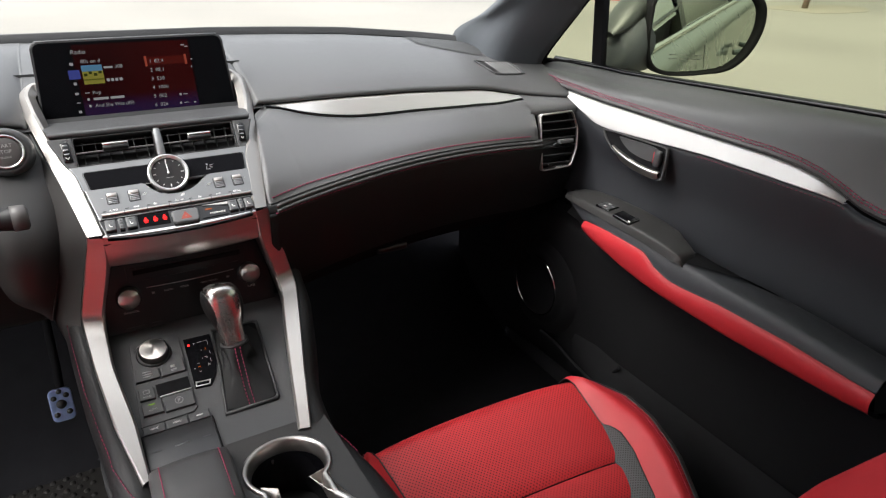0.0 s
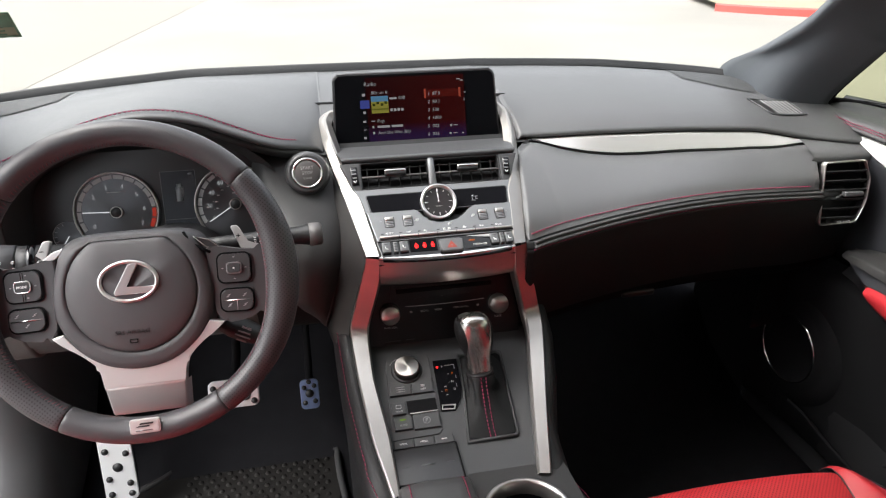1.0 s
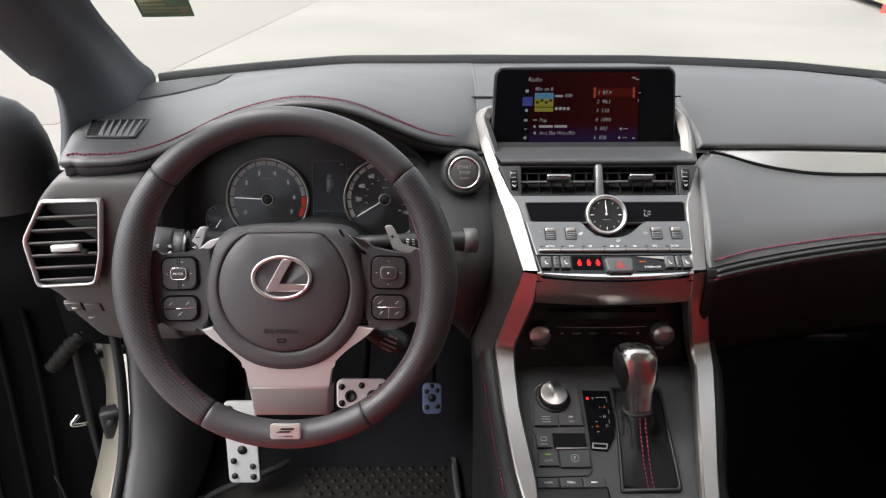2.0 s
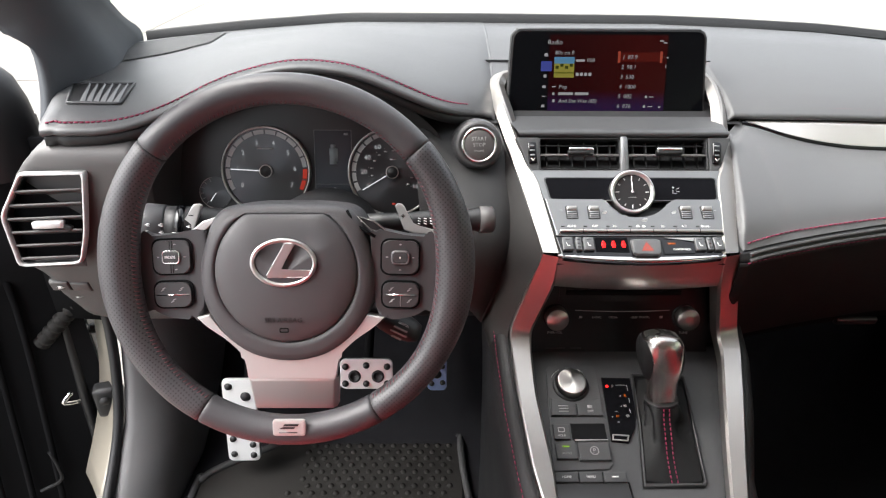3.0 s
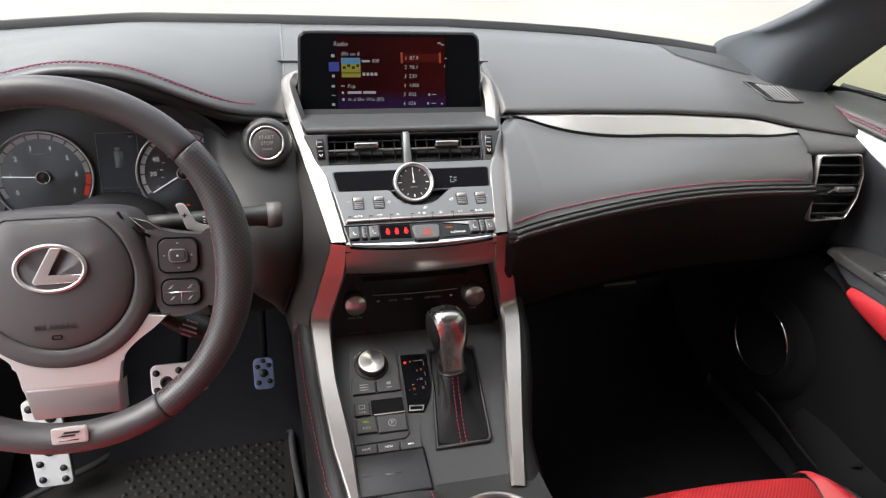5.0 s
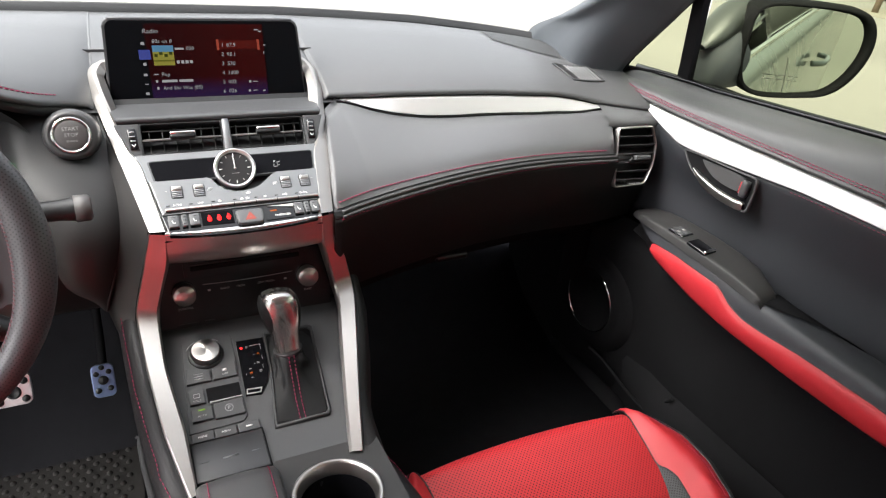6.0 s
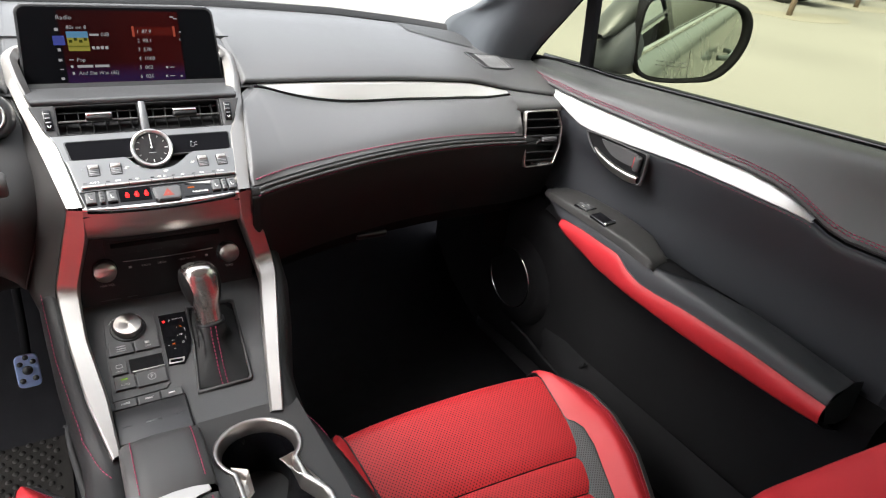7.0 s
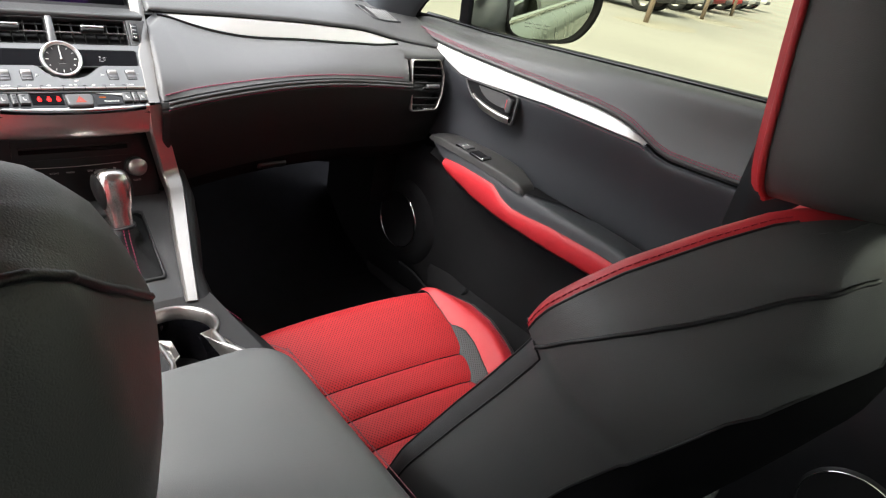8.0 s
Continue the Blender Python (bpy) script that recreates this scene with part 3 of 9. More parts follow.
for x in list(np.linspace(0.118, 0.19, 30)) + list(np.linspace(0.20, 0.745, 38)):
    top, ledge = passenger_profile(max(x, 0.13))
    top.x = ledge.x = x
    if x < 0.182:
        top = V(x, 0.134 - (0.182 - x) * 1.2, 0.648 - (0.182 - x) * 0.3)
    low = top + V(0, -0.012, -blade_low(x) - 0.004)
    pts = spline([top + V(0, 0.004, 0.002), low + V(0, 0.004, 0), low + V(0, -0.014, -0.001), low.lerp(ledge, 0.35) + V(0, -0.006, 0.010), low.lerp(ledge, 0.75) + V(0, -0.010, 0.009), ledge + V(0, -0.002, 0.001)], 22)
    for p in pts:
        rim = float(np.interp(p.y, [-0.078, -0.065, -0.03, 0.06, 0.148, 0.185], [0.1185, 0.1205, 0.126, 0.144, 0.163, 0.169])) + 0.001
        if p.x < rim:
            p.z -= 0.04 * min(1, (rim - p.x) / 0.004)
    if x > 0.692:
        for p in pts:
            if p.z < 0.608:
                p.y, p.z = max(p.y, 0.075), 0.608
    pads.append(pts)
    gb.append(spline([ledge + V(0, 0.014, 0.002), ledge + V(0, -0.002, -0.001), ledge + V(0, -0.006, -0.004), ledge + V(0, -0.009, -0.009), ledge + V(0, -0.009, -0.013), ledge + V(0, -0.004, -0.016)], 14))
    gl.append(spline([ledge + V(0, -0.007, -0.0135), ledge + V(0, -0.0105, -0.0160), ledge + V(0, -0.006, -0.06), ledge + V(0, 0.008, -0.11), ledge + V(0, 0.026, -0.16)], 12))
    gf.append(spline([ledge + V(0, 0.026, -0.16), ledge + V(0, 0.05, -0.19), ledge + V(0, 0.10, -0.215), ledge + V(0, 0.22, -0.22)], 10))
for k in (0.03, 0.06):
    gl.append([p + V(0.03, 0.006, 0) for p in gl[-1]])
    gf.append([p + V(0.03, 0.006, 0) for p in gf[-1]])
part("leather_pad", loft(pads), M_LPAD, dash, "padded leather panel, lightened for window light")
part("padded_ledge", loft(gb), M_DARK, dash, "black groove between the leather beads")
for dy, dz, r in ((-0.0060, -0.0036, 0.0026), (-0.0100, -0.0094, 0.0026)):
    part("bead", tube([passenger_profile(max(x, 0.13))[1] + V(0, dy, dz) for x in np.linspace(0.13, 0.692, 60)], r, 10), M_LEATHER, dash, "slim black leather bead")
# The lid's shade below the ledge is put into its colour.
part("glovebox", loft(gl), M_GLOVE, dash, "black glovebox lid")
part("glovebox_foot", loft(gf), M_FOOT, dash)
lines = [[r[-2] + V(0, -0.0006, 0.0012) for r in pads[4:-5]], [r[2] + V(0, -0.0010, 0) for r in gl[4:-7]]]
for ln in lines:
    part("stitching", stitches([ln], 0.0045, 0.0022, 0.0009), M_STITCH, dash, "dark red ledge stitching")
part("seam", tube([passenger_profile(x)[1] for x in np.linspace(0.13, 0.70, 50)], 0.0012, 5), M_DARK, dash)
rows = []
for x in np.linspace(0.188, 0.704, 48):
    top, _ = passenger_profile(x)
    h = blade_low(x)
    rows.append([top + V(0, -0.002, -0.001), top + V(0, -0.010, -0.0015), top + V(0, -0.0112, -0.003), top + V(0, -0.0112 - 0.0113 * min(1, h / 0.012), -h + 0.001), top + V(0, -0.011 - 0.0110 * min(1, h / 0.012), -h), top + V(0, -0.010, -h - 0.0015)])
part("trim_blade", creased(rows), M_TRIM, dash, "brushed aluminium trim blade")
rows = []
for x in np.linspace(0.180, 0.715, 48):
    top, _ = passenger_profile(x)
    h = blade_low(x)
    w = min(1, h / 0.012)
    rows.append([top + V(0, -0.010, -h + 0.001), top + V(0, -0.0115 - 0.0105 * w, -h - 0.0005), top + V(0, -0.0110 - 0.0105 * w, -h - 0.0042 - 0.0026 * w), top + V(0, -0.004, -h - 0.0065 - 0.003 * w)])
part("shadow_gap", loft(rows), M_GLOSS, dash, "gloss black edge under the trim blade")
part("glovebox_latch", rbox(axes((0.356, 0.012, 0.395), (1, 0, 0), (0, -0.35, 0.93)), 0.06, 0.012, 0.008, 0.003), M_DARK, dash)

# driver side fascia
EDGE = [(0.39, -0.690), (0.405, -0.705), (0.416, -0.722), (0.462, -0.741), (0.497, -0.744), (0.512, -0.764), (0.56, -0.773), (0.60, -0.765), (0.63, -0.748), (0.672, -0.706)]
rows = []
prof = spline([(0, 0.030, 0.668), (0, -0.012, 0.658), (0, -0.018, 0.62), (0, -0.022, 0.57), (0, -0.030, 0.52), (0, -0.028, 0.49), (0, -0.012, 0.44), (0, 0.0, 0.41), (0, 0.03, 0.395), (0, 0.16, 0.39)], 30)
for u in np.linspace(-0.15, 1, 18):
    row = []
    for p in prof:
        left = lerp_table(EDGE, p.z)[0]
        if u < 0:
            row.append(V(left + 0.004, p.y - u * 0.5 + 0.004, p.z))
        else:
            row.append(V(left + (-0.600 - left) * u, p.y + 0.006 * (1 - min(u * 8, 1)) ** 2, p.z))
    rows.append(row)
rows.append([V(-0.600, p.y + 0.07, p.z) for p in prof])
part("side_fascia", loft(rows), M_FACIA, dash, "warm grey outer fascia panel")
rows = []
for x in np.linspace(-0.602, -0.165, 16):
    rows.append(spline([(x, 0.05, 0.53), (x, -0.012, 0.515), (x, -0.022, 0.47), (x, -0.004, 0.42), (x, 0.03, 0.40), (x, 0.16, 0.39)], 14))
part("knee_panel", loft(rows[:12]), M_FACIA, dash, "warm grey knee panel below the gauges")
# Same panel carried on, with the shade by the console painted near-black.
part("knee_shade", loft(rows[11:]), M_GLOVE, dash, "knee panel corner, darkened for shade beside the console")
# cheek between the gauges and the centre stack
rim_line = spline([(-0.164, 0.140, 0.650), (-0.1535, 0.080, 0.626), (-0.1440, 0.045, 0.594), (-0.1410, 0.014, 0.566), (-0.1440, -0.011, 0.538), (-0.1540, -0.026, 0.512), (-0.1725, -0.034, 0.462), (-0.1800, -0.034, 0.440), (-0.1840, -0.030, 0.424)], 26)
left_line = spline([(-0.250, 0.100, 0.672), (-0.252, 0.075, 0.645), (-0.250, 0.045, 0.612), (-0.246, 0.012, 0.585), (-0.244, 0.000, 0.550), (-0.244, -0.006, 0.510), (-0.240, 0.000, 0.475), (-0.234, 0.010, 0.450), (-0.228, 0.022, 0.432)], 26)
rows = []
for k, (r, f) in enumerate(zip(rim_line, left_line)):
    b = 0.028 * math.sin(math.pi * min(1, max(0.0, k - 5) / 20))
    rows.append(spline([f + V(-0.02, 0.03, -0.002), f, f.lerp(r, 0.35) + V(0, -b, 0.004), f.lerp(r, 0.72) + V(0.002, -b * 0.85, 0.003), r, r + V(0.004, 0.006, -0.002), r + V(0.002, 0.03, -0.006)], 18))
part("cheek_panel", loft(rows), M_CHEEK, dash, "dark grey sculpted panel beside the centre stack")
part("cheek_edge", tube([p + V(0.002, -0.0005, 0) for p in rim_line], 0.0012, 5), M_DARK, dash)

part("dash_end", loft([[V(0.70, 0.13, z), V(0.80, 0.145, z), V(0.86, 0.16, z), V(0.945, 0.20, z)] for z in (0.20, 0.42, 0.5, 0.62)]), M_FOOT, dash, "black closing panel at the dashboard end")
# cover over the passenger's end vent
rows = []
for x in np.linspace(0.684, 0.800, 12):
    _, _, ly, lz = pads_at(x)
    a, b = V(x, ly + 0.006, lz - 0.008), V(x, 0.052 - 0.1 * (x - 0.735), 0.6035)
    rows.append([a, a.lerp(b, 0.3) + V(0, -0.002, 0.002), a.lerp(b, 0.65) + V(0, -0.004, 0.003), b, b + V(0, 0.004, -0.012)])
part("vent_cover", loft(rows), M_LPAD, dash, "dark grey padded cover over the end vent")
# vents at both ends
def end_vent(cx, cy, cz, s, out):
    v = thing("air_vent", "black slatted air vent in a satin silver frame", "air vent", (cx, cy, cz), "dashboard end vents")
    m = axes((cx, cy, cz), (1, -0.10 * s, 0), (0, 0.20, 0.98))
    out = [tuple(p[:2]) for p in bent([(x, y, 0) for x, y in out + out[:2]], 0.007)[2:-2]]
    mx, my = sum(x for x, y in out) / len(out), sum(y for x, y in out) / len(out)
    inn = [(mx + (x - mx) * (0.905 if s < 0 else 0.935), my + (y - my) * (0.935 if s < 0 else 0.955)) for x, y in out]
    # Lighter materials on the driver's vent, darker on the passenger's, paint their differing light.
    part("frame", hoop(m, out, inn, 0.010, None, 0.0022, 0.002), M_SPOKE if s < 0 else M_SILVER, v, "satin silver surround")
    part("housing", prism(m, inn, 0.003, 0, None, 2, -0.010), M_FOOT, v)
    part("shaft", hoop(m, inn, [(mx + (x - mx) * 0.97, my + (y - my) * 0.97) for x, y in inn], 0.016, None, 0, -0.010), M_DARK, v)
    for i in range(6):
        y = my + 0.0420 - 0.0165 * i
        cross = []
        for (x0, y0), (x1, y1) in zip(inn, inn[1:] + inn[:1]):
            if (y0 - y) * (y1 - y) < 0:
                cross.append(x0 + (x1 - x0) * (y - y0) / (y1 - y0))
        lo, hi = min(cross) + 0.001, max(cross) - 0.001
        part("slat", rbox(at(m, (lo + hi) / 2, y, 0.0035) @ Matrix.Rotation(radians(-24), 4, "X"), hi - lo, 0.0030, 0.015, 0.0012), M_FACIA if s < 0 else M_DARK, v)
    tab = part("slide_tab", rbox(at(m, mx + 0.002, my + 0.0040, 0.0110), 0.0350, 0.0095, 0.012, 0.003), M_SPOKE if s < 0 else M_KEYGREY, v, "satin slide tab")
    part("tab_tail", rbox(at(m, mx + s * -0.021, my - 0.001, 0.0080, -s * -28), 0.012, 0.006, 0.008, 0.002), M_DARK, tab)
    wx, wy = mx - 0.002 - 0.004 * s, my - 0.0475
    part("foot_plate", rbox(at(m, wx, wy, 0.002), 0.058, 0.0125, 0.004, 0.001), M_FACIA if s < 0 else M_DARK, v)
    w = part("thumb_wheel", rbox(at(m, wx, wy, 0.005), 0.034, 0.0075, 0.006, 0.002), M_DARK, v)
    for k in range(5):
        part("wheel_rib", rbox(at(m, wx - 0.011 + 0.0055 * k, wy, 0.0082), 0.0026, 0.0040, 0.0014, 0.0005), M_LIGHTPRINT, w)
    return v


end_vent(-0.705, -0.031, 0.580, -1, [(-0.0210, 0.0585), (0.0525, 0.0580), (0.0405, -0.0190), (0.0285, -0.0580), (-0.0455, -0.0580), (-0.0530, 0.0060)])
end_vent(0.735, 0.035, 0.545, 1, [(-0.0420, 0.0560), (0.0340, 0.0580), (0.0480, 0.0220), (0.0450, -0.0200), (0.0300, -0.0560), (-0.0400, -0.0600)])


def defroster(corners, n):
    """A slot let into the pad: back left, back right, front right, front left corners in plan."""
    bl, br, fr, fl = [V(x, y, 0) for x, y in corners]
    c = (bl + br + fr + fl) / 4
    zc = pad_z(c.x, c.y)
    d = thing("defrost_grille", "slim slatted side window defroster grille", "vent grille", (c.x, c.y, zc), "defroster grilles")

    def on_pad(u, v, h):
        p = bl.lerp(br, u).lerp(fl.lerp(fr, u), v)
        return V(p.x, p.y, pad_z(p.x, p.y) + h)

    part("recess", loft([[on_pad(u, v, 0.0012) for u in np.linspace(0, 1, 8)] for v in np.linspace(0, 1, 4)]), M_DARK, d)
    ring = [on_pad(u, 0, 0.002) for u in np.linspace(0, 1, 8)] + [on_pad(1, 0.5, 0.002)] + [on_pad(u, 1, 0.002) for u in np.linspace(1, 0, 8)] + [on_pad(0, 0.5, 0.002)]
    part("surround", tube(ring, 0.0016, 6, None, True), M_PLASTIC, d)
    for i in range(n):
        u0 = 0.22 + 0.74 * i / n
        w = 0.74 / n
        rows = [[on_pad(u0 + w * 0.05 + w * 0.38 * (1 - v), v, 0.0022), on_pad(u0 + w * 0.55, v, 0.0042 - 0.002 * v), on_pad(u0 + w * 0.62 + w * 0.25 * v, v, 0.0018)] for v in np.linspace(0.06, 0.94, 4)]
        part("fin", loft(rows), M_FIN, d)


defroster([(-0.716, 0.113), (-0.634, 0.108), (-0.626, 0.044), (-0.692, 0.046)], 6)
defroster([(0.640, 0.205), (0.722, 0.200), (0.728, 0.148), (0.656, 0.150)], 7)


# ---------- centre stack ----------
STACK = axes((0, -0.078, 0.552), (1, 0, 0), (0, 0.168, 0.090))
VENT = axes(STACK @ V(0, 0.133, -0.001), (1, 0, 0), (0, 0.0254, 0.0316))
stack = thing("centre_stack", "centre stack with climate controls and air vents", "control panel", (0, 0.0, 0.57))


def bow(x, half, top, sag):
    """An edge that sags towards the middle."""
    return top - sag * (1 - (x / half) ** 2)


def band_outline(half_lo, half_hi, lo, hi, sag, n=12):
    """A strip across the stack whose lower edge sags."""
    return [(x, bow(x, half_lo, lo, sag)) for x in np.linspace(-half_lo, half_lo, n)] + [(half_hi, hi), (-half_hi, hi)]


part("back_plate", prism(STACK, [(-0.100, -0.004), (0.100, -0.004), (0.140, 0.20), (-0.140, 0.20)], 0.008, 0, None, 2, -0.016), M_DARK, stack)
# upper rim and display window
part("panel_rim", prism(STACK, [(-0.1110, 0.083), (0.1120, 0.083), (0.1240, 0.130), (-0.1215, 0.130)], 0.006, 0.0022, None, 2, -0.004), M_PANEL, stack, "dark silver rim round the climate display")
cd = [tuple(p) for p in rounded(0.206, 0.0335, 0.004, 3, 0.0, 0.0995)]
cd = [(x * (1 + (y - 0.083) * 1.5) + 0.003, y) for x, y in cd]
part("display_recess", prism(STACK, [(0.003 + (x - 0.003) * 1.018, 0.0995 + (y - 0.0995) * 1.10) for x, y in cd], 0.0008, 0, None, 2, 0.0016), M_PLASTIC, stack)
part("climate_display", prism(STACK, cd, 0.0008, 0, None, 2, 0.0022), M_LCD, stack, "dark climate display window")
# lower apron, swept round the clock
sweep = [(0.058, 0.0835), (0.050, 0.0810), (0.042, 0.0745), (0.034, 0.0670), (0.024, 0.0600), (0.012, 0.0565), (0.0, 0.0558), (-0.012, 0.0575), (-0.022, 0.0640), (-0.029, 0.0745), (-0.033, 0.0815), (-0.040, 0.0838)]
apron = [(x, 0.0290) for x in np.linspace(-0.0985, 0.1020, 12)] + [(0.1140, 0.0835)] + [tuple(p[:2]) for p in spline([(x, y, 0) for x, y in sweep], 34)] + [(-0.1080, 0.0845)]
part("panel", prism(STACK, apron, 0.0072, 0.0018, None, 2, -0.004), M_PANEL, stack, "dark silver climate panel swept round the clock")
part("lower_strip", prism(STACK, band_outline(0.0935, 0.0995, -0.0015, 0.0290, 0.0072), 0.006, 0.001, None, 2, -0.0045), M_GLOSS, stack, "gloss black switch strip")
# air vents
for cx, w in ((-0.0570, 0.103), (0.0565, 0.102)):
    v = part("vent_duct", prism(VENT, rounded(w, 0.0415, 0.003, 3, cx, 0.0200), 0.003, 0, None, 2, -0.020), M_FOOT, stack, "black central air vent")
    part("duct_rim", hoop(VENT, rounded(w + 0.003, 0.0445, 0.003, 3, cx, 0.0200), rounded(w - 0.001, 0.0405, 0.003, 3, cx, 0.0200), 0.022, None, 0.001, -0.021), M_DARK, v)
    for k in range(6):
        part("vane", rbox(at(VENT, cx - 0.0415 + 0.0166 * k, 0.020, -0.012), 0.0010, 0.038, 0.010, 0.0003), M_DARK, v)
    part("slat", rbox(at(VENT, cx, 0.0205, -0.004) @ Matrix.Rotation(radians(24), 4, "X"), w - 0.002, 0.0022, 0.012, 0.0008), M_FACIA, v)
    part("slat", rbox(at(VENT, cx, 0.0040, -0.010) @ Matrix.Rotation(radians(24), 4, "X"), w - 0.004, 0.0012, 0.010, 0.0005), M_DARK, v)
    part("slat", rbox(at(VENT, cx, 0.0350, -0.010) @ Matrix.Rotation(radians(24), 4, "X"), w - 0.004, 0.0012, 0.010, 0.0005), M_DARK, v)
    tab = part("slide_tab", rbox(at(VENT, cx, 0.0215, 0.005), 0.0330, 0.0075, 0.010, 0.0022), M_DARK, v, "black slide tab")
    part("tab_edge", rbox(at(VENT, cx, 0.0246, 0.0092), 0.0325, 0.0036, 0.0036, 0.0014), M_CHROME, tab, "bright tab edge")
part("divider", loft([[VENT @ V(x * w + 0.0002, y, z) for x, z in ((-0.0052, -0.018), (-0.0050, h - 0.0015), (-0.0036, h), (0.0036, h), (0.0050, h - 0.0015), (0.0052, -0.018))] for y, w, h in ((-0.0025, 1.15, 0.0020), (0.0, 1.12, 0.0026), (0.020, 1.0, 0.0036), (0.040, 0.92, 0.0040), (0.044, 0.92, 0.0020))]), M_PANEL, stack, "dark silver divider between the vents")
for s in (-1, 1):
    o = [(s * 0.1095, -0.004), (s * 0.1215, -0.004), (s * 0.1395, 0.0425), (s * 0.1095, 0.0425)]
    part("vent_cheek", prism(VENT, o if s > 0 else o[::-1], 0.012, 0.0018, None, 2, -0.010), M_PLASTIC, stack, "dark grey cheek beside the vent")
    wm = at(VENT, s * 0.1190, 0.0212, 0.0022, -s * 3.0)
    w = part("vent_wheel", rbox(wm, 0.0105, 0.0285, 0.005, 0.0018), M_GLOSS, stack, "black vent thumb wheel")
    for k in range(3):
        part("wheel_rib", rbox(at(wm, 0, 0.0092 - 0.0062 * k, 0.0024), 0.0062, 0.0020, 0.0012, 0.0004), M_KEY, w)
    for d in (-1, 1):
        part("wheel_mark", rbox(at(wm, 0.0012 * d, -0.0092, 0.0026, -d * 32), 0.0008, 0.0042, 0.0003, 0), M_WHITE, w)
# shelf in front of the screen
sh = []
for p, hw in ((VENT @ V(0, 0.0425, -0.006), 0.134), (VENT @ V(0, 0.0440, 0.0030), 0.136), (VENT @ V(0, 0.0468, 0.0052), 0.1368), (VENT @ V(0, 0.0500, 0.0042), 0.1375), (V(0, 0.085, 0.6535), 0.139), (V(0, 0.115, 0.6525), 0.144), (V(0, 0.150, 0.6490), 0.150), (V(0, 0.175, 0.6460), 0.153), (V(0, 0.235, 0.642), 0.155)):
    sh.append([V(x, p.y, p.z) for x in np.linspace(-hw, hw, 9)])
part("shelf", loft(sh), M_PLASTIC, stack, "dark grey shelf below the screen")
# clock, tilted up to face the seats
mc = axes(STACK @ V(0.0, 0.0895, 0.0090), (1, 0, 0), (0, 0.62, 0.785))
clk = thing("dashboard_clock", "round analogue clock with silver rim", "clock", mc.translation)
part("rim", lathe(mc, [(0.0268, -0.022), (0.0272, -0.004), (0.0275, 0.0022), (0.0266, 0.0042), (0.0250, 0.0044), (0.0234, 0.0030), (0.0222, 0.0006)], 64), M_EMBLEM, clk, "polished silver rim")
part("dial", prism(mc, disc(0.0228, 48), 0.0015, 0, None, 2, -0.0012), M_DIAL, clk, "dark grey dial")
for i in range(12):
    a = radians(30 * i)
    part("hour_mark", rbox(at(mc, 0.0186 * math.sin(a), 0.0186 * math.cos(a), 0.0006, -30 * i), 0.0007 if i % 3 else 0.0011, 0.0044 if i % 3 == 0 else 0.0028, 0.0004, 0), M_WHITE, clk)
part("hand", rbox(at(mc, -0.0004, 0.0080, 0.0016, 3), 0.0007, 0.019, 0.0004, 0), M_WHITE, clk)
part("hand", rbox(at(mc, -0.0002, 0.0055, 0.0022, 1.5), 0.0013, 0.013, 0.0004, 0), M_WHITE, clk)
part("hub", lathe(mc, [(0.0017, 0.0004), (0.0017, 0.0030), (0.0001, 0.0032)], 16), M_CHROME, clk)
part("printed_bar", rbox(at(mc, 0, -0.0066, 0.0004), 0.010, 0.0006, 0.0003, 0), M_LIGHTPRINT, clk)
# toggles
for x in (-0.0770, -0.0500, 0.0628, 0.0890):
    t = part("toggle_seat", prism(STACK, rounded(0.0150, 0.0190, 0.0018, 3, x, 0.0625), 0.0008, 0, None, 2, 0.0030), M_DARK, stack)
    part("toggle", rbox(at(STACK, x, 0.0672, 0.0050) @ Matrix.Rotation(radians(14), 4, "X"), 0.0122, 0.0062, 0.0050, 0.0012), M_SILVER, t, "silver rocker switch")
    for k in range(4):
        part("toggle_rib", rbox(at(STACK, x, 0.0622 - 0.0024 * k, 0.0048 - 0.0006 * k), 0.0120, 0.0016, 0.0030, 0.0004), M_KEY, t)
part("bar", rbox(at(STACK, 0.0035, 0.0345, 0.0046), 0.1960, 0.0042, 0.0050, 0.0018), M_SILVER, stack, "thin bright bar of push switches")
part("bar_groove", rbox(at(STACK, 0.0035, 0.0315, 0.0032), 0.1980, 0.0018, 0.0012, 0), M_DARK, stack)
for k in range(1, 7):
    part("bar_joint", rbox(at(STACK, -0.0945 + 0.0280 * k, 0.0345, 0.0048), 0.0007, 0.0046, 0.0054, 0), M_DARK, stack)
for k in range(7):
    part("printed_bar", rbox(at(STACK, -0.0900 + 0.0272 * k, 0.0424, 0.0034), 0.0042, 0.0014, 0.0005, 0), M_DARK, stack)
for txt, x in (("AUTO", -0.0790), ("OFF", -0.0510), ("A/C", 0.0570), ("DUAL", 0.0830)):
    words(txt, 0.0040, at(STACK, x, 0.0426, 0.0033), M_WHITE, stack)
for x in (-0.0270, 0.0010, 0.0080, 0.0310):
    for d, w in ((0.0012, 0.0034), (0.0, 0.0052), (-0.0012, 0.0040)):
        part("printed_bar", rbox(at(STACK, x, 0.0426 + d, 0.0034), w, 0.0006, 0.0003, 0), M_WHITE, stack)
for x, y in ((-0.0365, 0.0630), (0.0485, 0.0630), (0.0110, 0.0515)):
    for d in (-0.0016, 0, 0.0016):
        part("printed_bar", rbox(at(STACK, x + d * 0.5, y + d, 0.0034), 0.0044 if d else 0.006, 0.0006, 0.0003, 0), M_WHITE, stack)
for x in (-0.0895, 0.0995):
    part("printed_bar", rbox(at(STACK, x, 0.0660, 0.0034), 0.0030, 0.0007, 0.0003, 0), M_LIGHTPRINT, stack)
